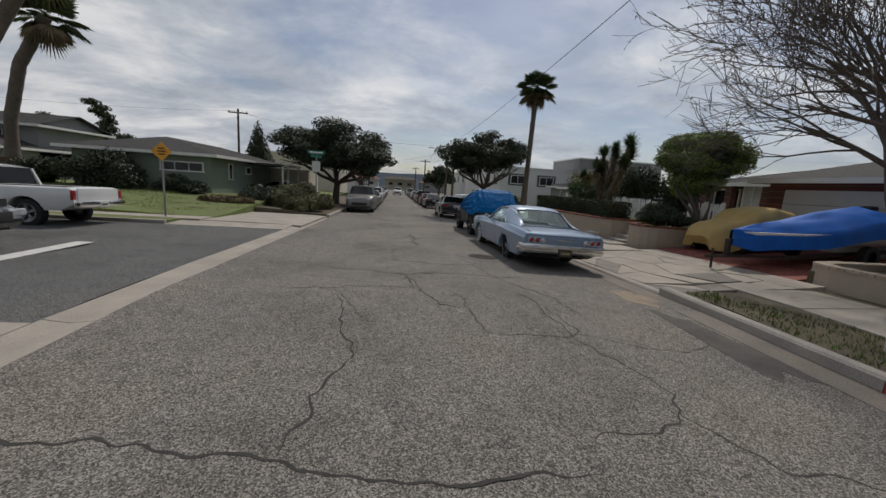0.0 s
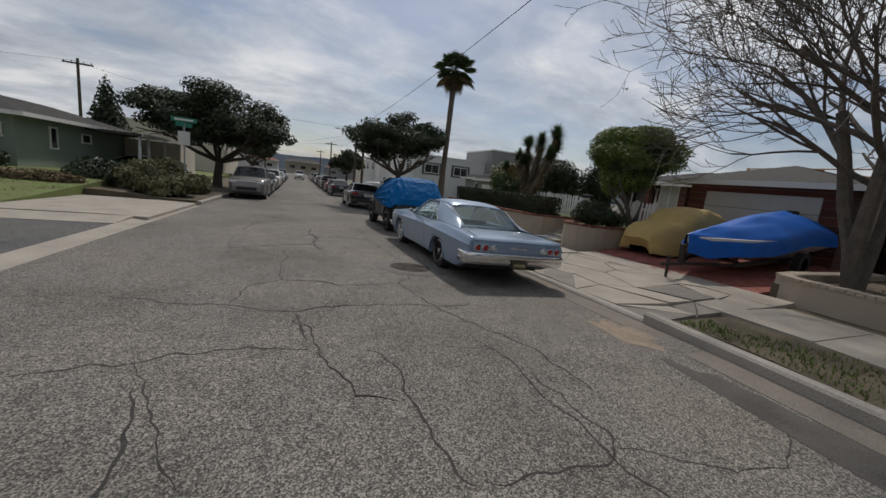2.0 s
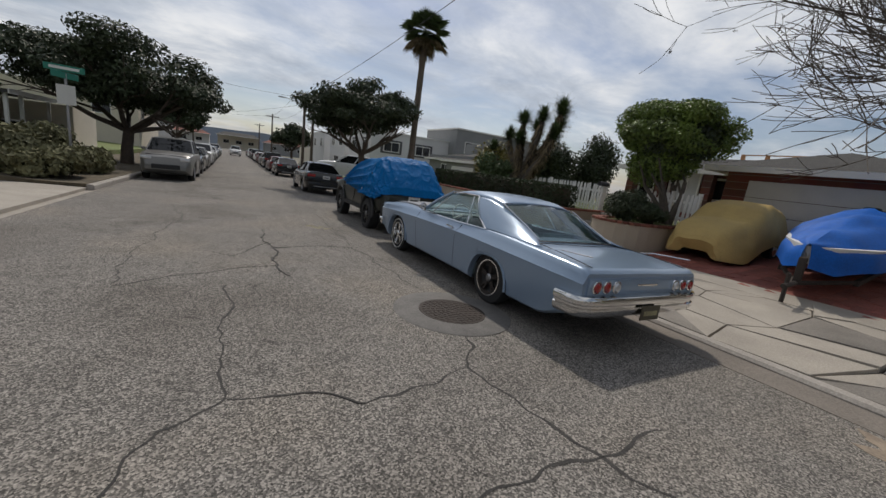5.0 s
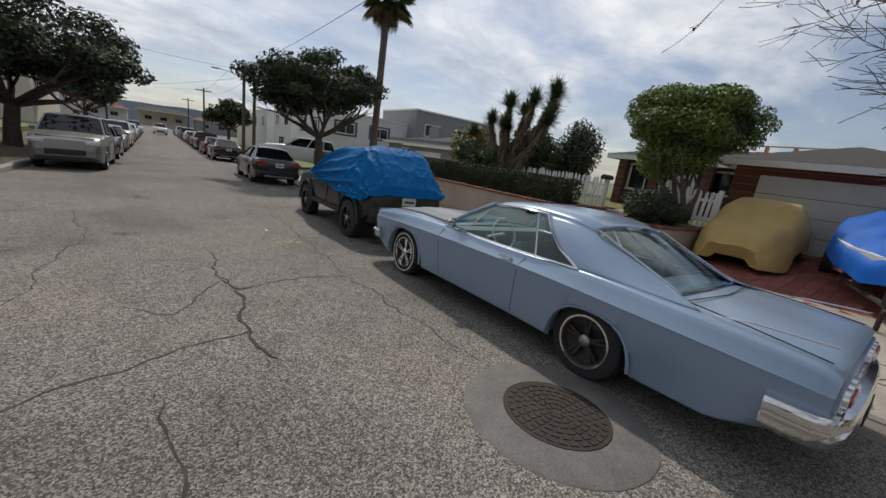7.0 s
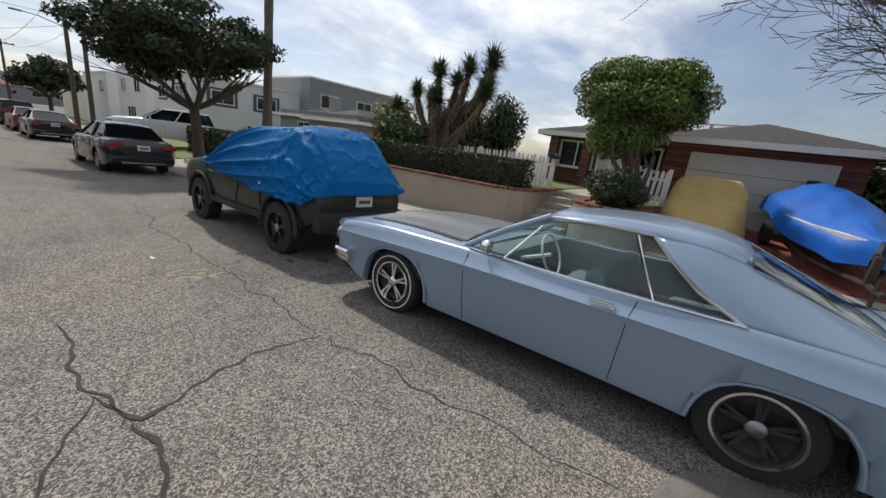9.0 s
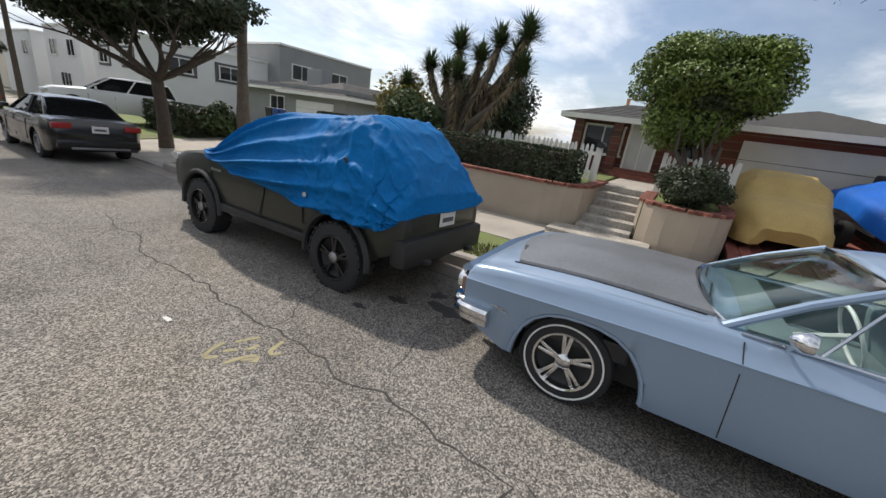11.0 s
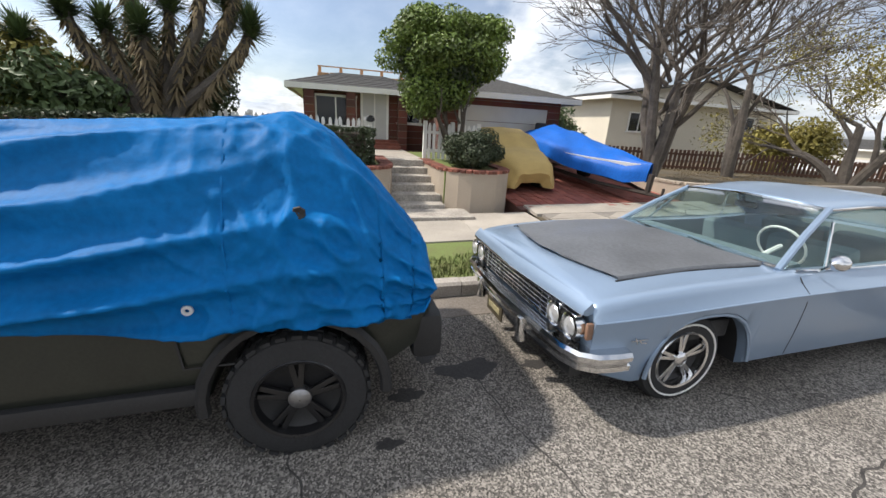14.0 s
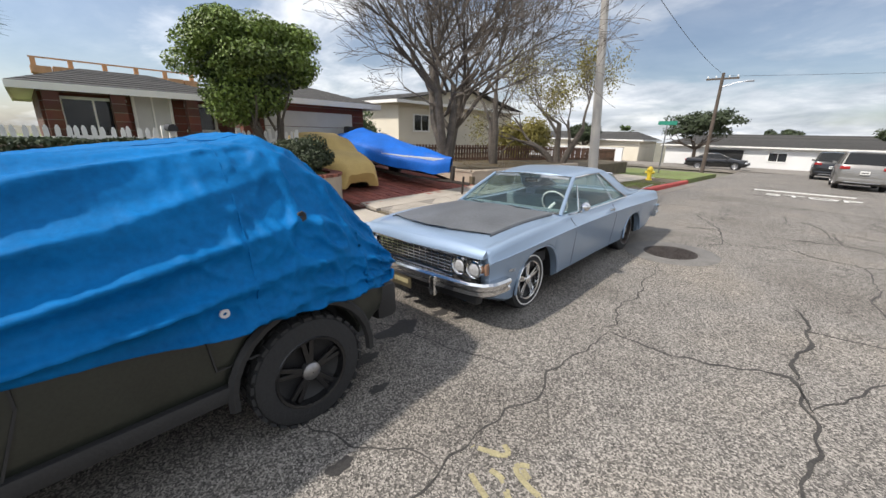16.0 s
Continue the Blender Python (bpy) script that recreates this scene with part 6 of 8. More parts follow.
for a, b, sag in [((5.99, 6.75, 7.5), (5.7, 46.5, 6.3), 0.5), ((4.8, 46.5, 6.2), (4.8, 78, 6.0), 0.6), ((6.6, 46.5, 6.2), (6.6, 78, 6.0), 0.6), ((5.7, 46.5, 5.6), (-6.0, 92, 6.0), 0.5), ((5.7, 46.5, 6.1), (-17, 47, 8.0), 0.7), ((5.7, 78, 6.3), (-6, 92, 6.4), 0.4), ((5.98, 6.72, 7.3), (6.5, -17, 6.4), 0.4), ((6.5, -17, 6.3), (-25, -19, 6.3), 0.5), ((-17, 47, 8.1), (-60, 47, 8.5), 0.9)]:
    bm = bmesh.new()
    A, Bv = Vector(a), Vector(b)
    tube(bm, [A.lerp(Bv, t) - Vector((0, 0, sag * 4 * t * (1 - t))) for t in np.linspace(0, 1, 14)], 0.011, 4)
    part("cable", bm, M_BLACK, wires)

# ---- plants ----


def box_leaves(name, c, s, count, size, material, parent, seed=1):
    """Leaves over a clipped hedge's faces."""
    r = np.random.RandomState(seed)
    p = r.uniform(-0.5, 0.5, (count, 3))
    ax = r.choice(3, count, p=np.array([s[1] * s[2], s[0] * s[2], s[0] * s[1]]) / (s[1] * s[2] + s[0] * s[2] + s[0] * s[1]))
    p[np.arange(count), ax] = np.sign(r.uniform(-1, 1, count)) * (0.5 - 0.06 * r.rand(count) ** 2)
    p = p * np.array(s) + np.array(c)
    p += 0.05 * np.array([noise.noise_vector(Vector(a) * 2.2) for a in p])
    bl = [(*a, 0.02, 0.02, 0.02) for a in p]
    d = r.normal(size=(count, 3))
    d /= np.linalg.norm(d, axis=1)[:, None]
    a = np.cross(d, r.normal(size=(count, 3)))
    a /= np.linalg.norm(a, axis=1)[:, None]
    b = np.cross(d, a)
    z = size * (0.6 + 0.8 * r.rand(count))[:, None]
    v = np.stack([p - a * z, p + b * z * 0.6, p + a * z, p - b * z * 0.6], 1)
    f = np.arange(count * 4).reshape(count, 4)
    return raw(name, v.reshape(-1, 3).tolist(), f.tolist(), material, parent)


def shrub(x, y, z, rx, ry, rz, n, size, material, lab, seed, name="shrub", core=True):
    s = root(name, Matrix.Translation((x, y, z)), lab, "shrub")
    q = random.Random(seed)
    bm = bmesh.new()
    for k in range(5):
        tube(bm, [(0, 0, -0.1), (q.uniform(-0.4, 0.4) * rx, q.uniform(-0.4, 0.4) * ry, rz * 0.9), (q.uniform(-0.7, 0.7) * rx, q.uniform(-0.7, 0.7) * ry, rz * 1.5)], [0.03, 0.02, 0.008], 5)
    tagged(part("stem_cluster", bm, M_BARKD, s), kind="stuff")
    leaves("foliage", blobs_in((0, 0, rz), (rx, ry, rz), 16, seed, 0.5), n, size, material, s, seed, shell=0.3)
    return s


yz = base(15) + YARD
hg = root("clipped_hedge", Matrix.Translation((8.72, 20.6, yz)), "long clipped dark green hedge behind the wall", "hedge")
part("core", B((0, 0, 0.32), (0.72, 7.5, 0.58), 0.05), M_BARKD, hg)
box_leaves("foliage", (0, 0, 0.34), (0.95, 7.8, 0.70), 26000, 0.035, M_LEAFD, hg, 3)
shrub(8.78, 14.55, yz - 0.03, 0.60, 0.60, 0.42, 13000, 0.03, M_LEAFD, "round clipped dark green shrub on the planter", 7)
shrub(9.5, 14.35, yz - 0.03, 0.35, 0.4, 0.25, 3000, 0.03, M_LEAFD, "small dark shrub beside the tree", 8)

ft = root("round_crowned_tree", Matrix.Translation((10.35, 14.45, yz - 0.05)), "small dense tree with clipped bright green crown", "tree")
bm = bmesh.new()
q = random.Random(3)
ends = []
for k in range(5):
    a = k * 1.26
    limbs(bm, (0.05 * math.cos(a), 0.05 * math.sin(a), 0), (0.35 * math.cos(a), 0.35 * math.sin(a) + 0.15, 1), 1.25, 0.085, 1, q, 0.5, 0.2)
part("trunk", bm, M_BARK, ft)
# brighter crown green stands in for sun shining through the leaves
leaves("crown", blobs_in((0, 0.35, 2.55), (1.55, 1.7, 0.95), 70, 5, 0.25) + [(0, 0.55, 1.75, 0.85, 0.95, 0.55), (0, 0.9, 1.5, 0.6, 0.55, 0.5)], 60000, 0.037, M_LEAFB, ft, 5, 0.6, 0.45)
# darker leaf colour inside paints the shade within the crown
leaves("shaded_inner_leaves", [(0, 0.35, 2.4, 1.1, 1.15, 0.75), (0, 0.6, 1.7, 0.65, 0.75, 0.4)], 16000, 0.05, M_LEAFD, ft, 6, 0.2, 0.2)


def broadleaf(x, y, trunk_h, r, crown_z, lab, seed, n, material, size=0.10, lean=(0, 0), zbase=None, thick=0.2):
    t = root("street_tree", Matrix.Translation((x, y, base(y) if zbase is None else zbase)), lab, "tree")
    q = random.Random(seed)
    bm = bmesh.new()
    top = Vector((lean[0] * 0.5, lean[1] * 0.5, trunk_h))
    tube(bm, [(0, 0, -0.2), (lean[0] * 0.15, lean[1] * 0.15, trunk_h * 0.5), top], [thick * 1.15, thick * 0.9, thick * 0.8], 10)
    for k in range(7):
        a = k * 0.9 + q.uniform(-0.2, 0.2)
        limbs(bm, top - Vector((0, 0, 0.12)), (math.cos(a), math.sin(a), q.uniform(0.25, 0.9)), r[0] * 0.55, thick * 0.5, 2, q, 0.6, 0.2)
    part("trunk", bm, M_BARKD, t)
    c = (lean[0], lean[1], crown_z)
    leaves("crown", wild_blobs(c, r, 90, seed, 0.20), n, size, material, t, seed, 0.7, 0.2)
    return t


broadleaf(6.2, 29.3, 2.2, (3.5, 3.5, 1.5), 4.1, "dark-leaved street tree with spreading flat crown", 12, 26000, M_LEAFD, 0.085, (-0.3, -0.2))
broadleaf(-4.9, 34.2, 1.9, (5.4, 5.4, 1.9), 4.3, "large spreading street tree with dark crown", 14, 40000, M_LEAFD, 0.10, (0.3, 0.0), None, 0.28)
broadleaf(-5.2, 60, 2.2, (3, 3, 1.8), 4.2, "street tree further down the road", 15, 6000, M_LEAFD, 0.2)
broadleaf(7.5, 68, 2.2, (3, 3, 1.8), 4.0, "street tree further down the road", 16, 6000, M_LEAFD, 0.2)


def palm(x, y, z, pts, rad, lab, fr=1.4, n=46, seed=1, skirt=True):
    p = root("fan_palm", Matrix.Translation((x, y, z)), lab, "palm tree")
    bm = bmesh.new()
    V = [Vector(a) for a in pts]
    fine = []
    for a, b in zip(V, V[1:]):
        for k in range(8):
            fine.append(a.lerp(b, k / 8))
    fine.append(V[-1])
    N = len(fine) - 1
    tube(bm, fine, [(rad * (1.25 - 0.45 * min(1, 4 * k / N)) + 0.015 * (k % 2)) for k in range(N + 1)], 10)
    part("trunk", bm, M_PALM, p)
    q = random.Random(seed)
    top = V[-1]
    for nm, cnt, lo, hi, mm in (("fronds", n, -0.45, 1.2, M_LEAF), ("dead_skirt", n // 2 if skirt else 0, -1.3, -0.5, M_DRY)):
        if not cnt:
            continue
        verts, faces = [], []
        for k in range(cnt):
            az, el = q.uniform(0, 6.283), q.uniform(lo, hi)
            d = Vector((math.cos(az) * math.cos(el), math.sin(az) * math.cos(el), math.sin(el)))
            side = d.cross(Vector((0, 0, 1))).normalized()
            upv = side.cross(d)
            L = fr * q.uniform(0.75, 1.1)
            c = top + d * L * 0.42
            for j in range(15):
                t = -1.25 + 2.5 * j / 14
                dd = (d * math.cos(t) + side * math.sin(t)).normalized()
                ln = L * 0.62 * (1 - 0.25 * abs(t))
                w = side * math.cos(t) * 0.045 - d * math.sin(t) * 0.045
                tip = c + dd * ln - Vector((0, 0, 0.22 * ln)) + upv * q.uniform(-0.05, 0.05)
                o = len(verts)
                verts += [tuple(c), tuple(c + dd * ln * 0.55 + w), tuple(tip), tuple(c + dd * ln * 0.55 - w)]
                faces += [(o, o + 1, o + 2), (o, o + 2, o + 3)]
            o = len(verts)
            verts += [tuple(top - side * 0.02), tuple(top + side * 0.02), tuple(c)]
            faces += [(o, o + 1, o + 2)]
        raw(nm, verts, faces, mm, p)
    return p


palm(9.6, 30.6, 0.2, [(0, 0, 0), (0.1, 0.05, 4.5), (0.2, 0.1, 8.9)], 0.22, "tall fan palm with a slender trunk", 1.55, 50, 3)
palm(-20.5, 26.0, 0.1, [(0, 0, 0), (0.2, 0, 3.5), (0.9, 0, 6.3), (2.3, 0, 8.7)], 0.33, "tall fan palm with a leaning trunk", 1.7, 46, 5)
palm(-17.6, 19.6, 0.0, [(0, 0, 0), (1.0, 0, 3.0), (2.3, 0, 5.6), (4.4, 0, 9.0)], 0.28, "leaning palm with a thick rough trunk", 1.6, 40, 7)

yu = root("giant_yucca", Matrix.Translation((10.35, 20.4, yz)), "tall yucca with several shaggy trunks and spiky heads", "yucca")
q = random.Random(9)
bmT = bmesh.new()
sv, sf, dv, df = [], [], [], []
for hx, hy, hz, sz in [(-0.1, -1.35, 3.3, 0.95), (0.2, -1.05, 2.85, 0.9), (-0.4, -0.75, 3.05, 0.85), (0.1, 0.0, 2.75, 0.9), (-0.2, 0.55, 3.0, 0.95), (0.3, 1.2, 2.3, 0.9), (-0.5, 0.3, 2.2, 0.85), (0.1, 1.7, 2.45, 0.9), (-0.3, 2.2, 1.9, 0.85), (-0.4, -1.5, 2.4, 0.8)]:
    tube(bmT, [(0, 0.5, -0.1), (hx * 0.35, 0.5 + (hy - 0.5) * 0.3, hz * 0.4), (hx * 0.8, hy * 0.85 + 0.08, hz * 0.75), (hx, hy, hz)], [0.17, 0.12, 0.10, 0.09], 8)
    for k in range(380):
        az, el = q.uniform(0, 6.283), q.uniform(-0.2, 1.4)
        d = Vector((math.cos(az) * math.cos(el), math.sin(az) * math.cos(el), math.sin(el)))
        s = d.cross(Vector((0, 0, 1))).normalized() * 0.034
        L = 0.58 * sz * q.uniform(0.7, 1.15)
        b = Vector((hx, hy, hz + q.uniform(-0.18, 0.12)))
        o = len(sv)
        sv += [tuple(b - s), tuple(b + s), tuple(b + d * L - Vector((0, 0, 0.05)))]
        sf.append((o, o + 1, o + 2))
    for k in range(260):
        az = q.uniform(0, 6.283)
        u = q.uniform(0.35, 0.98)
        b = Vector((hx * u, 0.5 + (hy - 0.5) * u, hz * u))
        d = Vector((math.cos(az) * 0.5, math.sin(az) * 0.5, -1)).normalized()
        s = Vector((-math.sin(az), math.cos(az), 0)) * 0.035
        o = len(dv)
        e = b + Vector((math.cos(az), math.sin(az), 0)) * 0.12
        dv += [tuple(b - s), tuple(b + s), tuple(e + d * 0.34)]
        df.append((o, o + 1, o + 2))
part("trunks", bmT, M_BARK, yu)
raw("spiky_leaves", sv, sf, M_LEAF, yu)
raw("dead_leaves", dv, df, M_DRY, yu)
shrub(10.4, 22.9, yz, 0.9, 0.9, 1.1, 3500, 0.07, M_LEAFY, "sparse shrub with yellow green leaves beside the yucca", 41)
shrub(9.9, 22.2, yz, 1.1, 0.9, 0.8, 5000, 0.07, M_LEAF, "green shrub under the yucca", 42)
shrub(13.2, 22.2, yz, 1.3, 1.3, 1.35, 9000, 0.07, M_LEAFD, "dark green shrub behind the fence", 43)
shrub(15.5, 21.5, yz, 1.1, 1.1, 1.6, 9000, 0.07, M_LEAFD, "tall dark evergreen behind the fence", 44)
shrub(9.0, 31.6, -0.1, 0.8, 0.8, 0.6, 3000, 0.1, M_LEAF, "green bush around the palm", 46)
hg2 = root("square_hedge", Matrix.Translation((8.6, 33.3, base(33))), "clipped hedge along the next yard", "hedge")
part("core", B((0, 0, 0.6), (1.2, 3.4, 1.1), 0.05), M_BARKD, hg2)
box_leaves("foliage", (0, 0, 0.65), (1.5, 3.8, 1.35), 9000, 0.06, M_LEAFD, hg2, 5)

# left corner planting
for k, (x, y, rx, ry, rz, mm) in enumerate([(-4.6, 23.6, 0.8, 1.0, 0.45, M_SAGE), (-5.9, 24.6, 1.1, 1.2, 0.6, M_SAGE), (-7.4, 25.2, 1.3, 1.2, 0.6, M_LEAFD), (-5.2, 22.9, 0.6, 0.6, 0.35, M_SAGE), (-6.3, 27.2, 1.4, 1.4, 0.7, M_SAGE), (-8.3, 22.6, 1.2, 0.7, 0.3, M_DRY), (-4.5, 26.3, 0.7, 1.1, 0.4, M_SAGE)]):
    shrub(x, y, base(y) + 0.1, rx, ry, rz, 6000, 0.09, mm, "mounded ornamental grass at the corner" if mm is M_SAGE else "low shrub at the corner", 60 + k, "ornamental_grass")
for k, (x, y, rx, rz) in enumerate([(-12.0, 25.0, 1.0, 0.5), (-14.0, 24.7, 1.2, 0.75), (-16.0, 24.6, 1.4, 0.9), (-11.0, 24.9, 0.7, 0.4), (-15.2, 25.2, 1.2, 1.1), (-18.5, 25, 1.3, 0.8)]):
    shrub(x, y, base(y) + 0.5, rx, 0.8, rz, 4500, 0.07, M_LEAFD, "dark shrub against the green house", 80 + k)
cy = root("cypress", Matrix.Translation((-12.5, 39.5, base(38))), "dark pointed conifer behind the house", "tree")
bm = bmesh.new()
tube(bm, [(0, 0, -0.2), (0, 0, 6)], [0.2, 0.05], 8)
part("trunk", bm, M_BARKD, cy)
leaves("crown", [(0, 0, 1.6 + k * 0.55, 1.9 - 0.19 * k, 1.9 - 0.19 * k, 0.75) for k in range(10)], 9000, 0.12, M_LEAFD, cy, 4, 0, 0.3)
for k, (x, y, h) in enumerate([(-34, 46, 6.5), (-30, 47, 8.2), (-27.5, 47, 5.0)]):
    t = root("sparse_pine", Matrix.Translation((x, y, base(40))), "sparse conifer behind the roofs", "tree")
    bm = bmesh.new()
    tube(bm, [(0, 0, -0.2), (0, 0, h)], [0.2, 0.04], 6)
    part("trunk", bm, M_BARKD, t)
    leaves("crown", [(q.uniform(-1.2, 1.2) * (1 - z / h * 0.6), q.uniform(-1, 1), z, 0.8, 0.8, 0.35) for z in np.linspace(h * 0.45, h, 12)], 2600, 0.14, M_LEAFD, t, 90 + k, 0, 0.1)


def bare_tree(x, y, z, h, lab, seed, dirs, depth=6, r0=0.16, leafy=None, boughs=()):
    t = root("bare_tree", Matrix.Translation((x, y, z)), lab, "tree", "bare trees beside the driveway")
    q = random.Random(seed)
    bm = bmesh.new()
    top = []
    for k, (dx, dy, ln) in enumerate(dirs):
        limbs(bm, (0.10 * dx, 0.10 * dy, -0.2), (dx, dy, 1.0), ln, r0, depth, q, 0.68, 0.12, (2, 4), 0.70, top, 8, 0.0065)
    for z0, dx, dy, up_, ln in boughs:
        limbs(bm, (dx * 0.08, dy * 0.08, z0), (dx, dy, up_), ln, 0.06, 4, q, 0.62, 0.10, (3, 4), 0.66, top, 6, 0.006)
    part("trunk", bm, M_BARK, t)
    if leafy:
        leaves("foliage", [(p.x, p.y, p.z, 0.55, 0.55, 0.8) for p in top[::2]][:200], 8000, 0.05, leafy, t, seed, -0.2, 0.1)
    else:
        tagged(leaves("seed_pod_cluster", [(p.x, p.y, p.z - 0.04, 0.06, 0.06, 0.08) for p in top[::5]][:300], 900, 0.03, M_BARKD, t, seed, 0, 0.1), kind="stuff")
    return t


bz = base(5) + 0.47
bare_tree(9.9, 8.75, bz, 9, "leafless tree with many fine twigs in the planter bed", 2, [(-0.14, 0.02, 3.6), (0.08, 0.10, 3.8), (-0.32, 0.12, 3.0)], boughs=[(1.9, -0.7, 0.8, 0.55, 2.3), (2.3, -1.0, 0.1, 0.5, 2.4), (2.6, -0.5, 1.0, 0.5, 2.4), (3.0, -1.0, 0.6, 0.45, 2.3), (3.2, -0.9, -0.6, 0.5, 2.2), (2.5, 0.3, 1.0, 0.5, 2.1)])
bare_tree(10.6, 8.1, bz, 9, "leafless twin-trunked tree with bare twigs", 5, [(0.06, -0.05, 3.8), (-0.12, 0.1, 3.3)])
bare_tree(11.0, 4.4, bz, 8, "leafless grey-barked tree by the wooden fence", 8, [(0.0, 0.0, 3.2), (0.25, -0.2, 2.6)])
bare_tree(9.9, 0.4, bz - 0.3, 7, "tree with thin hanging olive foliage", 11, [(0.12, 0.05, 2.4), (-0.2, -0.25, 2.4), (0.35, 0.2, 2.0)], 5, 0.2, M_LEAFY)
shrub(15.2, 9.2, bz, 1.5, 1.2, 1.1, 7000, 0.07, M_LEAF, "green bushy tree behind the garage", 101)
shrub(13.2, -1.5, bz - 0.2, 1.6, 1.6, 1.2, 7000, 0.08, M_LEAFY, "olive-green bush in front of the cream house", 102)
grass_tufts("leaf_litter", 8.4, 13, 2, 8.6, lambda x, y: base(5) + 0.45 + 0.015 * (x - 8), 6000, 0.03, M_DRY, "fallen dry leaves on the bed", 31)
# far trees up the street behind
for k, (x, y, tz, r_, cz) in enumerate([(9.5, -29, 1.8, (3.6, 3.2, 1.7), 4.0), (-5.5, -27, 1.8, (2.6, 2.6, 1.5), 3.4), (22, -30, 1.5, (2.2, 2, 1.3), 3.0), (-9, -33, 1.5, (2, 2, 1.3), 3.2), (31, -16, 1.5, (2.5, 2, 1.5), 3.0), (3.5, -44, 1.5, (2.6, 2, 1.2), 3.2)]):
    broadleaf(x, y, tz, r_, cz, "dark leafy tree beyond the junction", 120 + k, 7000, M_LEAFD, 0.13)
palm(19.0, -36, base(-36), [(0, 0, 0), (0.1, 0, 2.0), (0.1, 0, 3.4)], 0.2, "small palm beyond the junction", 1.3, 30, 15, False)

# ---- fences, mailbox, covered vehicles ----
fence = root("picket_fence", Matrix.Identity(4), "white wooden picket fence, slightly uneven", "fence")
q = random.Random(17)
pk = bmesh.new()
loft(pk, [[(-0.011, -0.036, 0), (0.011, -0.036, 0), (0.011, 0.036, 0), (-0.011, 0.036, 0)], [(-0.011, -0.036, 0.80), (0.011, -0.036, 0.80), (0.011, 0.036, 0.80), (-0.011, 0.036, 0.80)], [(-0.011, -0.012, 0.86), (0.011, -0.012, 0.86), (0.011, 0.012, 0.86), (-0.011, 0.012, 0.86)]])
picket = part("picket", pk, M_WHITE, fence, smooth=False)
spots = [(10.35, y) for y in np.arange(16.75, 21.6, 0.125)] + [(10.45, y) for y in np.arange(13.9, 15.25, 0.125)]
for k, (x, y) in enumerate(spots):
    ob = picket if k == 0 else new("picket", picket.data)
    ob.parent = fence
    ob.matrix_basis = pose(x + q.uniform(-0.006, 0.006), y, yz + 0.02 + q.uniform(-0.015, 0.015), q.uniform(-2.5, 2.5), q.uniform(-1.5, 1.5))
for y0, y1, x in ((16.7, 21.6, 10.38), (13.85, 15.25, 10.48)):
    for z in (0.22, 0.66):
        part("rail", B((x, (y0 + y1) / 2, yz + z), (0.035, y1 - y0, 0.07)), M_WHITE, fence, smooth=False)
    for y in (y0, y1, (y0 + y1) / 2):
        part("post", B((x + 0.03, y, yz + 0.45), (0.09, 0.09, 0.95), 0.008), M_WHITE, fence, smooth=False)
mb = root("mailbox", Matrix.Translation((10.2, 16.62, yz)), "black mailbox on a white post by the gate", "mailbox")
part("post", B((0, 0, 0.4), (0.08, 0.08, 0.84)), M_WHITE, mb, smooth=False)
bm = bmesh.new()
loft(bm, [[(x, 0.09 * math.cos(t), 0.86 + (0.10 * math.sin(t) if math.sin(t) > 0 else 0.04 * math.sin(t))) for t in np.linspace(0, 2 * math.pi, 14)[:-1]] for x in (-0.2, 0.2)])
part("box", bm, M_BLACK, mb)

bf = root("brown_fence", Matrix.Identity(4), "brown wooden slat fence round the neighbour's yard", "fence")
sl_ = part("slat", B((0, 0, 0.42), (0.02, 0.10, 0.84), 0.004), M_DARKWOOD, bf, smooth=False)
line = [(13.5, 7.6), (12.4, 3.0), (10.3, -3.5), (10.5, -9.0), (12.6, -12.0), (17, -13.5)]
k = 0
for (ax, ay), (bx, by) in zip(line, line[1:]):
    n = int(math.hypot(bx - ax, by - ay) / 0.16)
    for j in range(n):
        x, y = ax + (bx - ax) * j / n, ay + (by - ay) * j / n
        ob = sl_ if k == 0 else new("slat", sl_.data)
        k += 1
        ob.parent = bf
        ob.matrix_basis = pose(x, y, base(5) + 0.42 - 0.02 * max(0, 2 - y) + q.uniform(-0.01, 0.01), q.uniform(-1, 1), 0, math.degrees(math.atan2(by - ay, bx - ax)) - 90)
    L = math.hypot(bx - ax, by - ay)
    for z in (0.2, 0.68):
        ob = part("rail", B((0, 0, 0), (0.05, L, 0.08)), M_DARKWOOD, bf, smooth=False)
        ob.matrix_basis = pose((ax + bx) / 2, (ay + by) / 2, base(5) + 0.42 - 0.02 * max(0, 2 - (ay + by) / 2) + z, 0, 0, math.degrees(math.atan2(by - ay, bx - ax)) - 90)

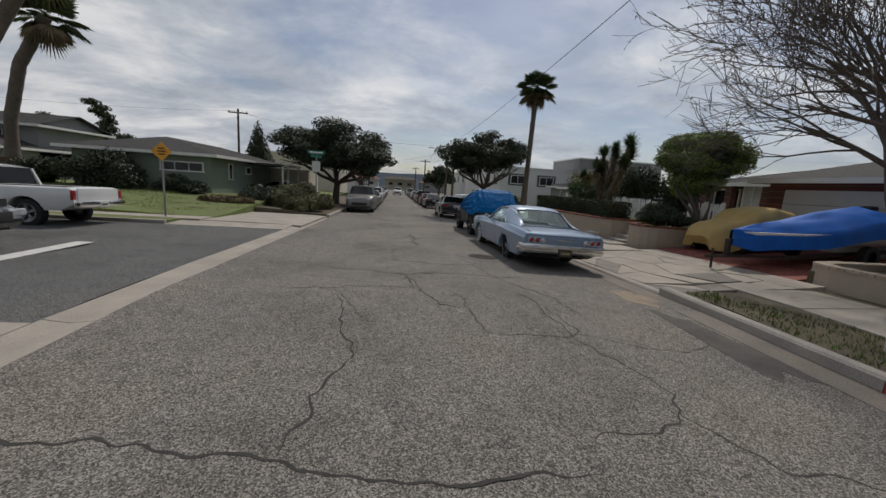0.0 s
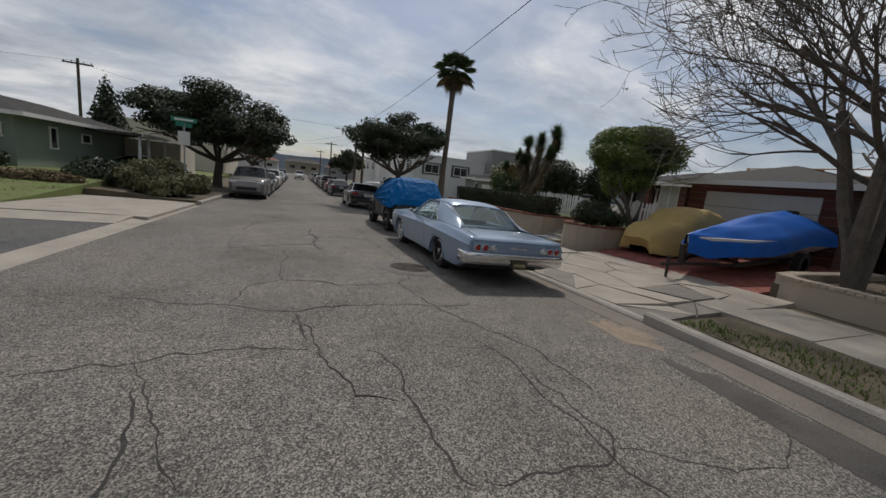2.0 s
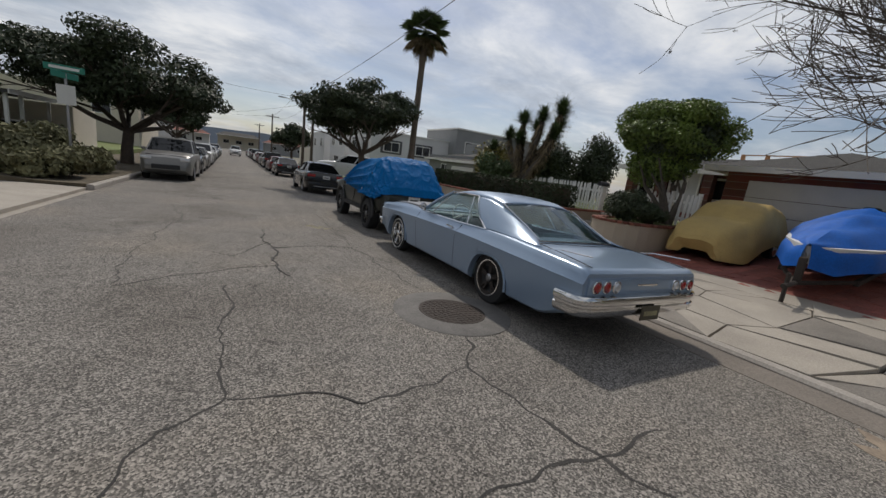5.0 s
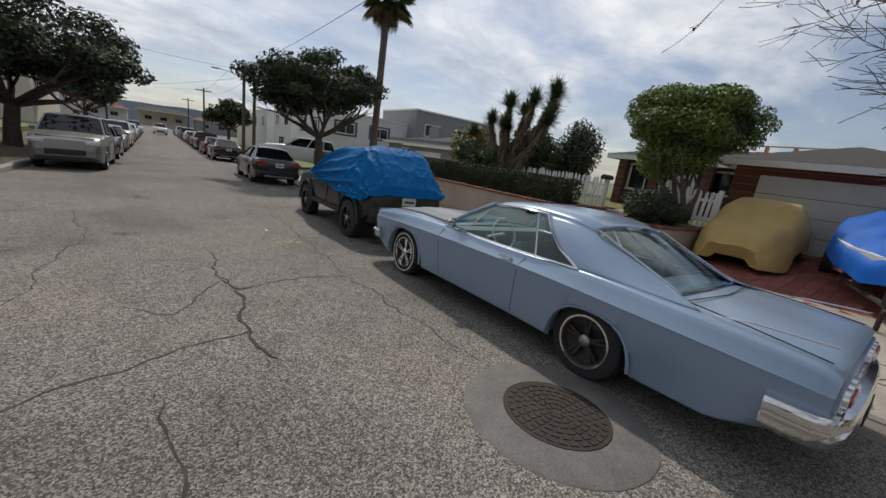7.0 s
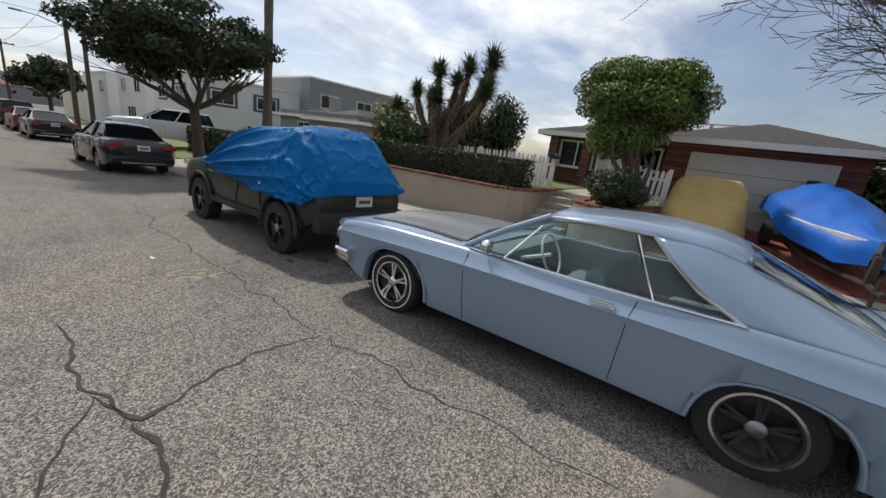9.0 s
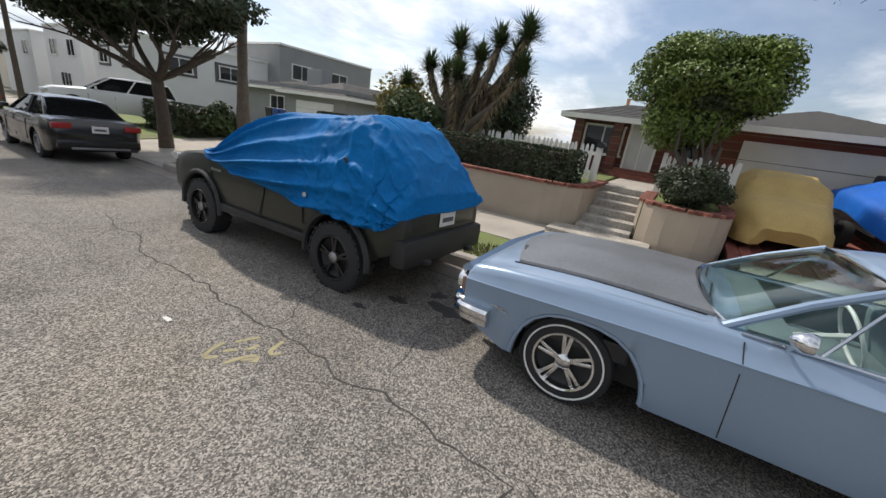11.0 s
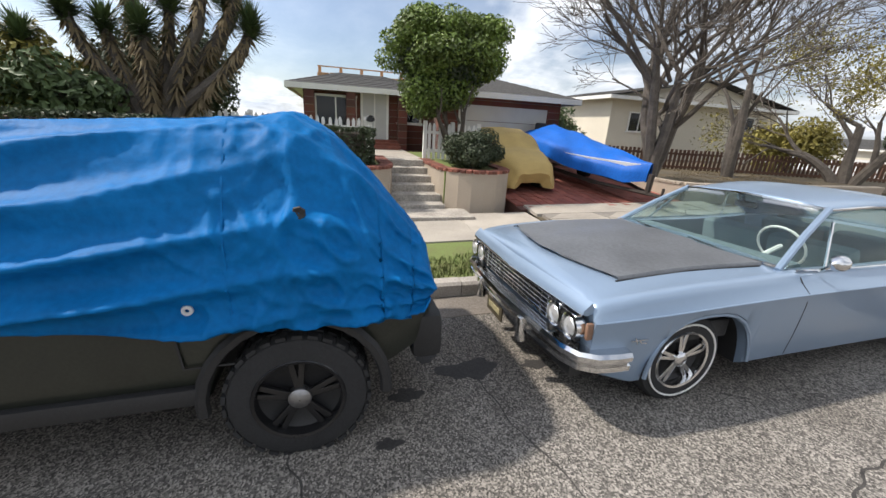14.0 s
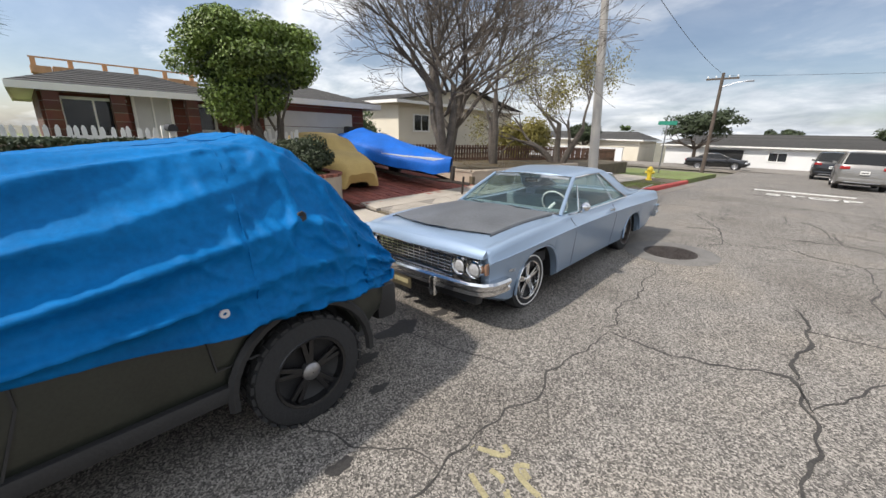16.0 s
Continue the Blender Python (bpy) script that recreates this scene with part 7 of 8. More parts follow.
# tan covered car on the driveway
tc_ = root("covered_car", Matrix.Translation((9.0, 12.95, drive_z(9.0, 12.9) - 0.02)) @ pose(0, 0, 0, 0, -4.4, 2), "small car under a loose tan fabric cover", "covered car")
rings = []
NT = 40
for i in range(NT + 1):
    u = i / NT
    x = 3.3 * u
    zt = interp([(0, 0.62), (0.03, 0.78), (0.12, 0.90), (0.30, 0.98), (0.42, 1.28), (0.62, 1.36), (0.80, 1.22), (0.93, 0.95), (1, 0.75)], u)
    zb = interp([(0, 0.16), (0.15, 0.10), (0.45, 0.30), (0.6, 0.42), (0.75, 0.30), (1, 0.2)], u)
    w = interp([(0, 0.55), (0.06, 0.72), (0.2, 0.82), (0.8, 0.82), (1, 0.68)], u)
    ring = []
    for j in range(31):
        v = -1 + 2 * j / 30
        a = abs(v)
        sx = interp([(0, 0), (0.4, 0.66), (0.55, 0.86), (0.75, 0.98), (1, 1.03)], a)
        sz = interp([(0, 1), (0.4, 0.97), (0.52, 0.86), (0.7, 0.5), (1, 0)], a)
        n = noise.noise((u * 5, v * 2.5, 3)) * 0.05 + 0.028 * abs(math.sin(7 * (u * 1.3 + v * 0.9 + 0.2 * noise.noise((u * 3, v * 3, 6))))) * min(1, a * 1.6)
        ring.append((x, v / max(a, 1e-6) * (w * sx - n * min(1, a * 1.5)), zb + (zt - zb) * sz - n * (1 - a)))
    rings.append(ring)
bm = bmesh.new()
loft(bm, rings, closed=False)
loft(bm, [rings[0], [(p[0] - 0.04, p[1] * 0.9, p[2] * 0.8 + 0.03) for p in rings[0]], [(0.1, p[1] * 0.6, p[2] * 0.25 + 0.12) for p in rings[0]]], closed=False)
part("cover", bm, M_TAN, tc_, "loose tan fabric cover")
part("car_body", B((1.72, 0, 0.46), (2.6, 1.1, 0.42), 0.1), M_BLACK, tc_)
for x, y in ((0.75, 0.58), (2.35, 0.66), (0.75, -0.58), (2.35, -0.66)):
    s = 1 if y > 0 else -1
    bm = bmesh.new()
    lathe(bm, [(s * -0.09, 0.2), (s * -0.09, 0.29), (s * 0.08, 0.29), (s * 0.09, 0.2)], "y", 22, (x, y, 0.29))
    t = part("wheel", bm, M_TYRE, tc_)
    bm = bmesh.new()
    lathe(bm, [(s * 0.085, 0.2), (s * 0.07, 0.15), (s * 0.09, 0.05), (s * 0.09, 0.004)], "y", 18, (x, y, 0.29))
    part("hubcap", bm, M_CHROME, t, "chrome hubcap")

# boat on a trailer under a blue tarp
bo = root("covered_boat", Matrix.Translation((8.0, 10.75, drive_z(8.0, 10.7))) @ pose(0, 0, 0, 0, -4.0, 4), "small motorboat on a trailer under a royal blue tarp", "boat")
rings = []
for i in range(25):
    u = i / 24
    x = 4.4 * u
    w = interp([(0, 0.04), (0.08, 0.28), (0.25, 0.60), (0.5, 0.82), (1, 0.86)], u)
    zk = interp([(0, 0.72), (0.1, 0.5), (0.3, 0.38), (1, 0.36)], u)
    zg = interp([(0, 0.90), (0.3, 0.86), (1, 0.82)], u)
    rings.append([(x, w, zg), (x, w * 0.92, zg - 0.2), (x, w * 0.6, zk + 0.08), (x, 0, zk), (x, -w * 0.6, zk + 0.08), (x, -w * 0.92, zg - 0.2), (x, -w, zg)])
bm = bmesh.new()
loft(bm, rings)
part("hull", bm, M_APT, bo, "pale boat hull")
rings = []
for i in range(41):
    u = i / 40
    x = -0.08 + 4.5 * u
    w = 0.97 * interp([(0, 0.06), (0.08, 0.34), (0.25, 0.66), (0.5, 0.88), (1, 0.92)], u)
    zt = interp([(0, 0.93), (0.15, 1.0), (0.4, 1.12), (0.65, 1.30), (0.85, 1.38), (1, 1.22)], u)
    zb = interp([(0, 0.55), (0.08, 0.40), (0.25, 0.48), (0.5, 0.62), (1, 0.68)], u) + 0.05 * math.sin(11 * u)
    ring = []
    for j in range(25):
        v = -1 + 2 * j / 24
        a = abs(v)
        n = 0.06 * abs(math.sin(9 * (u + v * 0.45) + 2 * noise.noise((u * 3, v * 3, 1)))) + 0.02 * noise.noise((u * 9, v * 6, 8))
        ring.append((x, math.copysign(w * interp([(0, 0), (0.7, 0.97), (1, 1.03)], a), v), zb + (zt - zb) * interp([(0, 1), (0.35, 0.86), (0.7, 0.5), (0.75, 0.4), (1, 0)], a) + n * (1.1 - a)))
    rings.append(ring)
bm = bmesh.new()
loft(bm, rings, closed=False)
part("tarp", bm, M_TARP2, bo, "royal blue tarp tied over the boat")
bm = bmesh.new()
box(bm, (2.6, 0.5, 0.30), (3.4, 0.07, 0.09))
box(bm, (2.6, -0.5, 0.30), (3.4, 0.07, 0.09))
tube(bm, [(1.0, 0.5, 0.30), (-0.2, 0, 0.30), (-0.75, 0, 0.32)], 0.04, 6)
tube(bm, [(1.0, -0.5, 0.30), (-0.2, 0, 0.30)], 0.04, 6)
part("trailer_frame", bm, M_IRON, bo)
part("winch_post", B((-0.15, 0, 0.5), (0.1, 0.1, 0.45), 0.02), M_IRON, bo)
bm = bmesh.new()
tube(bm, [(-0.55, 0.02, 0.02), (-0.55, 0.02, 0.5)], 0.03, 6)
part("jack", bm, M_IRON, bo)
for s in (-1, 1):
    bm = bmesh.new()
    lathe(bm, [(-0.08, 0.15), (-0.08, 0.27), (0.08, 0.27), (0.08, 0.15), (0.03, 0.1), (0.03, 0.004)], "y", 20, (3.0, s * 0.82, 0.27))
    part("wheel", bm, M_TYRE, bo)
part("outboard_motor", B((4.3, 0.1, 1.25), (0.3, 0.28, 0.34), 0.06), M_BLACK, bo, "black outboard motor")

# white pickup on the side street
pt = vehicle("pickup_truck", at(-8.75, 14.9, 0.0, 90), "white crew-cab pickup parked on the side street", M_CARWHITE, 5.6, 1.9, 3.5, 1.15, 0.375, 0.25, 0.45,
             [(0, 1.02), (0.05, 1.08), (1.75, 1.08), (1.85, 1.08), (4.0, 1.10), (4.3, 1.12), (5.3, 1.06), (5.5, 0.95), (5.6, 0.7)],
             [(0, 0.90), (0.1, 0.93), (2.5, 0.94), (5.0, 0.94), (5.4, 0.88), (5.6, 0.78)],
             dict(rb=2.15, rr=2.25, fr=3.5, fb=4.2, belt=1.09, roof=1.62, w0=0.86, w1=0.72, pillars=(3.0,), cp=0.07), category="pickup truck")
for s in (-1, 1):
    part("tail_light", B((s * 0.86, 0.02, 0.88), (0.12, 0.07, 0.26), 0.02), M_LAMPRED, pt)
part("rear_bumper", B((0, -0.06, 0.62), (1.75, 0.16, 0.18), 0.03), M_CHROME, pt)
part("tailgate", B((0, -0.008, 0.88), (1.5, 0.03, 0.36), 0.01), M_CARWHITE, pt)
part("bed_floor", B((0, 1.0, 1.085), (1.55, 1.6, 0.02)), M_BLACK, pt, smooth=False)
plate(pt, -0.145, 0.62)

# ---- houses ----


def brick_material():
    m = bpy.data.materials.new("red_brickwork")
    m.use_nodes = True
    n, l = m.node_tree.nodes, m.node_tree.links
    b = n["Principled BSDF"]
    b.inputs["Roughness"].default_value = 0.9
    co, mp, br, no, mx = (n.new("ShaderNode" + k) for k in ("TexCoord", "Mapping", "TexBrick", "TexNoise", "MixRGB"))
    mp.inputs["Rotation"].default_value = (radians(90), 0, radians(90))
    l.new(co.outputs["Object"], mp.inputs[0])
    l.new(mp.outputs[0], br.inputs["Vector"])
    br.inputs["Scale"].default_value = 1.0
    br.inputs["Brick Width"].default_value, br.inputs["Row Height"].default_value, br.inputs["Mortar Size"].default_value = 0.21, 0.075, 0.008
    br.inputs["Color1"].default_value, br.inputs["Color2"].default_value, br.inputs["Mortar"].default_value = (0.19, 0.06, 0.042, 1), (0.095, 0.04, 0.03, 1), (0.22, 0.19, 0.165, 1)
    no.inputs["Scale"].default_value = 3
    l.new(co.outputs["Object"], no.inputs["Vector"])
    mx.blend_type = "MULTIPLY"
    mx.inputs[0].default_value = 0.5
    l.new(br.outputs[0], mx.inputs[1])
    l.new(no.outputs[1], mx.inputs[2])
    l.new(mx.outputs[0], b.inputs["Base Color"])
    bp = n.new("ShaderNodeBump")
    bp.inputs["Strength"].default_value, bp.inputs["Distance"].default_value = 0.6, 0.01
    bp.invert = True
    l.new(br.outputs["Fac"], bp.inputs["Height"])
    l.new(bp.outputs[0], b.inputs["Normal"])
    return m


M_BRICKWALL = brick_material()


def roof(parent, x0, x1, y0, y1, ze, zr, axis, material, hip=0.0, over=0.45, fascia=None, courses=9):
    """A pitched roof in shingle courses with fascia boards. axis: the ridge's direction; hip: how far the ridge stops short."""
    x0, x1, y0, y1 = x0 - over, x1 + over, y0 - over, y1 + over
    if axis == "y":
        xm = (x0 + x1) / 2
        eave = [((x0, y0), (x0, y1), (xm, y0 + hip), (xm, y1 - hip)), ((x1, y1), (x1, y0), (xm, y1 - hip), (xm, y0 + hip))]
        ends = [((x1, y0), (x0, y0), (xm, y0 + hip)), ((x0, y1), (x1, y1), (xm, y1 - hip))]
    else:
        ym_ = (y0 + y1) / 2
        eave = [((x1, y0), (x0, y0), (x1 - hip, ym_), (x0 + hip, ym_)), ((x0, y1), (x1, y1), (x0 + hip, ym_), (x1 - hip, ym_))]
        ends = [((x0, y0), (x0, y1), (x0 + hip, ym_)), ((x1, y1), (x1, y0), (x1 - hip, ym_))]
    main = None
    for A, Bq, C, D in eave:
        for k in range(courses):
            s, e = k / courses, (k + 1.12) / courses
            e = min(e, 1.0)

            def P(p, q_, t, dz):
                return (p[0] + (q_[0] - p[0]) * t, p[1] + (q_[1] - p[1]) * t, ze + (zr - ze) * t + dz)

            lo_, hi_ = (P(A, C, s, 0.03), P(Bq, D, s, 0.03)), (P(Bq, D, e, 0.012), P(A, C, e, 0.012))
            top = [*lo_, *hi_]
            bm = bmesh.new()
            loft(bm, [[(a[0], a[1], a[2] - 0.03) for a in top], top])
            part("shingle_course", bm, material, parent, smooth=False)
    for A, Bq, C in ends:
        if hip:
            bm = bmesh.new()
            top = [(*A, ze + 0.025), (*Bq, ze + 0.025), (*C, zr + 0.02)]
            loft(bm, [[(a[0], a[1], a[2] - 0.04) for a in top], top])
            part("hip_slope", bm, material, parent, smooth=False)
        elif fascia:
            bm = bmesh.new()
            P_ = [(*A, ze), (*Bq, ze), (*C, zr)]
            mv = Vector(((x0 + x1) / 2 - (A[0] + Bq[0]) / 2, (y0 + y1) / 2 - (A[1] + Bq[1]) / 2, 0)).normalized() * over
            loft(bm, [[(a[0] + mv.x, a[1] + mv.y, a[2] - 0.05) for a in P_], [(a[0] + mv.x * 1.3, a[1] + mv.y * 1.3, a[2] - 0.05) for a in P_]])
            part("gable_wall", bm, fascia, parent, smooth=False)
    bm = bmesh.new()
    loft(bm, [[(x0, y0, ze - 0.06), (x1, y0, ze - 0.06), (x1, y1, ze - 0.06), (x0, y1, ze - 0.06)], [(x0, y0, ze - 0.02), (x1, y0, ze - 0.02), (x1, y1, ze - 0.02), (x0, y1, ze - 0.02)]])
    part("soffit", bm, M_WHITE, parent, smooth=False)
    for c, s in (((x0, (y0 + y1) / 2), (0.04, y1 - y0)), ((x1, (y0 + y1) / 2), (0.04, y1 - y0)), (((x0 + x1) / 2, y0), (x1 - x0, 0.04)), (((x0 + x1) / 2, y1), (x1 - x0, 0.04))):
        part("fascia", B((*c, ze - 0.06), (*s, 0.16)), M_WHITE, parent, smooth=False)


def opening(parent, name, c, w, h, axis, side, mullions=1, frame_mat=None, fill=None):
    """A framed window or door set on a wall. axis: the wall's normal; side: its sign."""
    fm = frame_mat or M_WHITE
    d = 0.06

    def bx(u, z, su, sz, depth, off):
        if axis == "x":
            return B((c[0] + side * off, c[1] + u, c[2] + z), (depth, su, sz), 0.004)
        return B((c[0] + u, c[1] + side * off, c[2] + z), (su, depth, sz), 0.004)

    win = part(name, bx(0, 0, w, h, 0.02, 0.012), fill or M_WINDOW, parent, smooth=False)
    for u, z, su, sz in ((0, h / 2, w + 0.12, 0.07), (0, -h / 2, w + 0.16, 0.08), (w / 2, 0, 0.07, h), (-w / 2, 0, 0.07, h)):
        part("frame", bx(u, z, su, sz, d, 0.03), fm, win, smooth=False)
    for k in range(mullions):
        part("mullion", bx(-w / 2 + w * (k + 1) / (mullions + 1), 0, 0.04, h, 0.045, 0.028), fm, win, smooth=False)
    return win


def garage_door(parent, x, y0, y1, z0, h, material):
    n = 4
    for k in range(n):
        part("garage_door_panel", B((x, (y0 + y1) / 2, z0 + h * (k + 0.5) / n), (0.05, y1 - y0, h / n - 0.012), 0.006), material, parent, smooth=False)


bh = root("brick_house", Matrix.Identity(4), "low brick bungalow with grey shingle roof and white garage door", "house")
zb = drive_z(12.6, 12) - 0.05
part("garage_wall", B((16.1, 12.3, (zb - 0.5 + 2.62) / 2), (6.9, 4.1, 2.62 - zb + 0.5)), M_BRICKWALL, bh, smooth=False)
garage_door(bh, 12.62, 10.75, 13.75, zb, 1.85, M_GARDOOR)
part("main_wall", B((17.3, 16.3, (yz - 0.4 + 2.54) / 2), (6.6, 4.0, 2.54 - yz + 0.4)), M_BRICKWALL, bh, smooth=False)
roof(bh, 12.65, 19.5, 10.25, 14.35, 2.60, 3.25, "x", M_SHINGLE, 2.0)
roof(bh, 14.0, 20.6, 14.4, 18.3, 2.56, 3.3, "y", M_SHINGLE, 1.6)
opening(bh, "front_window", (14.0, 17.35, 1.85), 1.2, 0.9, "x", -1, 1)
opening(bh, "front_door", (14.0, 16.15, 1.66), 0.82, 1.66, "x", -1, 1, M_WHITE, M_GARDOOR)
opening(bh, "small_window", (14.0, 15.0, 1.95), 0.7, 0.7, "x", -1, 0)
for y in (15.3, 16.9, 18.1):
    part("porch_post", B((13.7, y, (yz + 2.5) / 2), (0.28, 0.28, 2.5 - yz)), M_BRICKWALL, bh, smooth=False)
for k in range(3):
    part("door_step", B((13.5 + 0.17 * k, 16.1, yz + 0.06 + 0.08 * k), (0.4, 1.4, 0.12)), M_BRICK, bh, smooth=False)
up_ = root("roof_deck_framing", Matrix.Identity(4), "raw lumber framing of an unfinished upper storey", "timber framing")
for k in range(9):
    part("plank", B((21.5, 13.2 + k * 0.58, 3.55 + 0.02 * (k % 2)), (0.5, 0.54, 0.24)), M_RAWWOOD, up_, smooth=False)
for k in range(6):
    part("stud", B((21.6, 13.1 + k * 0.98, 1.85), (0.14, 0.14, 4.2)), M_RAWWOOD, up_, smooth=False)
part("rail", B((21.6, 15.55, 3.98), (0.05, 5.1, 0.05)), M_RAWWOOD, up_, smooth=False)

gh = root("grey_house", Matrix.Identity(4), "grey stucco bungalow with white garage door", "house")
zg = base(30) + 0.62
part("garage_wall", B((18.3, 32.0, zg + 0.9), (8.0, 4.6, 2.8)), M_GREY, gh, smooth=False)
garage_door(gh, 14.28, 30.5, 33.4, zg, 1.55, M_CARWHITE)
roof(gh, 14.3, 22.3, 29.7, 34.3, zg + 1.95, zg + 2.75, "x", M_SHINGLE, 2.3, 0.4)
part("wing_wall", B((19.5, 37.5, zg + 0.9), (7.0, 6.2, 3.0)), M_GREY, gh, smooth=False)
roof(gh, 16.0, 23.0, 34.4, 40.6, zg + 2.1, zg + 2.95, "y", M_SHINGLE, 2.2, 0.4)
part("chimney", B((16.8, 34.6, zg + 2.2), (0.8, 1.3, 2.4), 0.03), M_GREY, gh)
opening(gh, "wing_window", (16.0, 37.5, zg + 1.2), 1.4, 0.9, "x", -1, 1)
for k in range(3):
    bn = root("wheeled_bin", Matrix.Translation((14.6, 34.7 + 0.65 * k, zg - 0.1)), "blue plastic wheeled bin" if k < 2 else "black plastic wheeled bin", "bin", "wheeled bins")
    bm = bmesh.new()
    loft(bm, [[(-0.22, -0.22, 0), (0.22, -0.22, 0), (0.22, 0.22, 0), (-0.22, 0.22, 0)], [(-0.28, -0.28, 0.95), (0.28, -0.28, 0.95), (0.28, 0.28, 0.95), (-0.28, 0.28, 0.95)]])
    part("tub", bm, M_BIN if k < 2 else M_BLACK, bn, smooth=False)
    part("lid", B((0, 0, 0.99), (0.6, 0.6, 0.07), 0.02), M_BIN if k < 2 else M_BLACK, bn)


def flat_block(x0, x1, y0, y1, z0, z1, lab, wins, material, dark=None, name="apartment_building"):
    b = root(name, Matrix.Identity(4), lab, "building")
    part("wall", B(((x0 + x1) / 2, (y0 + y1) / 2, (z0 + z1) / 2), (x1 - x0, y1 - y0, z1 - z0)), material, b, smooth=False)
    part("parapet", B(((x0 + x1) / 2, (y0 + y1) / 2, z1 + 0.06), (x1 - x0 + 0.16, y1 - y0 + 0.16, 0.14)), M_WHITE, b, smooth=False)
    for axis, side, u, z, w, h, m in wins:
        c = (x0 if side < 0 else x1, u, z) if axis == "x" else (u, y0 if side < 0 else y1, z)
        if dark:
            part("dark_panel", B((c[0] - (0.02 if axis == "x" else 0), c[1] - (0.02 if axis == "y" else 0), c[2]), (0.03 if axis == "x" else w + 0.6, 0.03 if axis == "y" else w + 0.6, h + 0.4)), M_APT_DK, b, smooth=False)
            c = (c[0] - (0.03 if axis == "x" else 0), c[1] - (0.03 if axis == "y" else 0), c[2])
        opening(b, "window", c, w, h, axis, side, m)
    return b


z4 = base(46)
flat_block(11.5, 20, 44.5, 52, z4 - 0.5, z4 + 4.9, "white modern two-storey building with dark window panels", [("x", -1, 46.3, z4 + 3.6, 1.4, 0.9, 1), ("x", -1, 50.0, z4 + 3.6, 1.4, 0.9, 1), ("x", -1, 48, z4 + 1.2, 2.0, 1.2, 2), ("y", -1, 13.6, z4 + 3.6, 1.6, 0.9, 1), ("y", -1, 17.0, z4 + 3.6, 1.6, 0.9, 1)], M_APT, True)
flat_block(20.0, 30, 43, 50, z4 - 0.5, z4 + 6.3, "grey two-storey building with white windows", [("y", -1, 22, z4 + 4.6, 1.8, 1.1, 1), ("y", -1, 26, z4 + 4.6, 1.8, 1.1, 1), ("y", -1, 23, z4 + 1.9, 2.0, 1.2, 1)], M_GREY)
flat_block(12.0, 20, 56, 64, z4 - 0.6, z4 + 5.6, "white modern terrace with recessed balconies", [("x", -1, 58, z4 + 4.0, 1.6, 1.2, 1), ("x", -1, 62, z4 + 4.0, 1.6, 1.2, 1), ("x", -1, 60, z4 + 1.4, 2.4, 1.4, 2), ("y", -1, 15, z4 + 4.0, 2.0, 1.2, 1)], M_APT)
flat_block(12.0, 20, 68, 78, z4 - 0.8, z4 + 5.2, "white modern terrace further down the street", [("x", -1, 70, z4 + 3.8, 1.6, 1.2, 1), ("x", -1, 75, z4 + 3.8, 1.6, 1.2, 1), ("y", -1, 15, z4 + 3.8, 2.0, 1.2, 1)], M_APT)
flat_block(13.0, 22, 84, 98, z4 - 1, z4 + 5.0, "pale stucco apartment house", [("x", -1, 87, z4 + 3.4, 1.6, 1.2, 1), ("x", -1, 93, z4 + 3.4, 1.6, 1.2, 1)], M_CREAM)
flat_block(-20, -8.2, 58, 70, z4 - 0.8, z4 + 5.4, "cream two-storey apartment house", [("x", 1, 60, z4 + 3.8, 1.4, 1.1, 1), ("x", 1, 64, z4 + 3.8, 1.4, 1.1, 1), ("x", 1, 68, z4 + 3.8, 1.4, 1.1, 1), ("y", -1, -11, z4 + 3.8, 1.4, 1.1, 1)], M_CREAM)
flat_block(-22, -9, 76, 92, z4 - 1, z4 + 4.6, "grey apartment house along the street", [("x", 1, 80, z4 + 3.2, 1.6, 1.1, 1), ("x", 1, 87, z4 + 3.2, 1.6, 1.1, 1)], M_GREY)
for k, (x, w, h, mm) in enumerate([(-42, 22, 4.2, M_CREAM), (-17, 18, 5.0, M_APT), (3, 16, 5.6, M_CREAM), (22, 18, 4.6, M_GREY), (44, 22, 5.0, M_CREAM), (-68, 26, 4.4, M_GREY), (70, 26, 4.6, M_APT)]):
    zf_ = base(200)
    b = flat_block(x - w / 2, x + w / 2, 196 + 3 * (k % 3), 206, zf_ - 1, zf_ + h, "low building closing the far end of the street", [("y", -1, x - w * 0.3, zf_ + h * 0.55, 2.2, 1.4, 1), ("y", -1, x, zf_ + h * 0.55, 2.2, 1.4, 1), ("y", -1, x + w * 0.3, zf_ + h * 0.55, 2.2, 1.4, 1)], mm, None, "far_building")
    roof(b, x - w / 2, x + w / 2, 196, 206, zf_ + h, zf_ + h + 1.5, "x", M_BRICK if k % 2 else M_SHINGLE, 3, 0.5, None, 3)
# the distance haze is mixed into the hills' blue-grey colour
M_HILL = mat("hazy_hills", (0.20, 0.23, 0.27), 1.0, var=0.1, scale=0.004, fine=0.02, bump=0)
hv, hf = [], []
for i in range(121):
    x = -1500 + 25 * i
    hgt = 26 + 22 * noise.noise((x * 0.0022, 1.3, 0)) + 8 * noise.noise((x * 0.009, 4, 0))
    hv += [(x, 1400, -30), (x, 1450, max(4, hgt))]
hf = [(2 * i, 2 * i + 2, 2 * i + 3, 2 * i + 1) for i in range(120)]
tagged(raw("backdrop", hv, hf, M_HILL), "hazy low hills on the horizon", "hills", kind="structure")

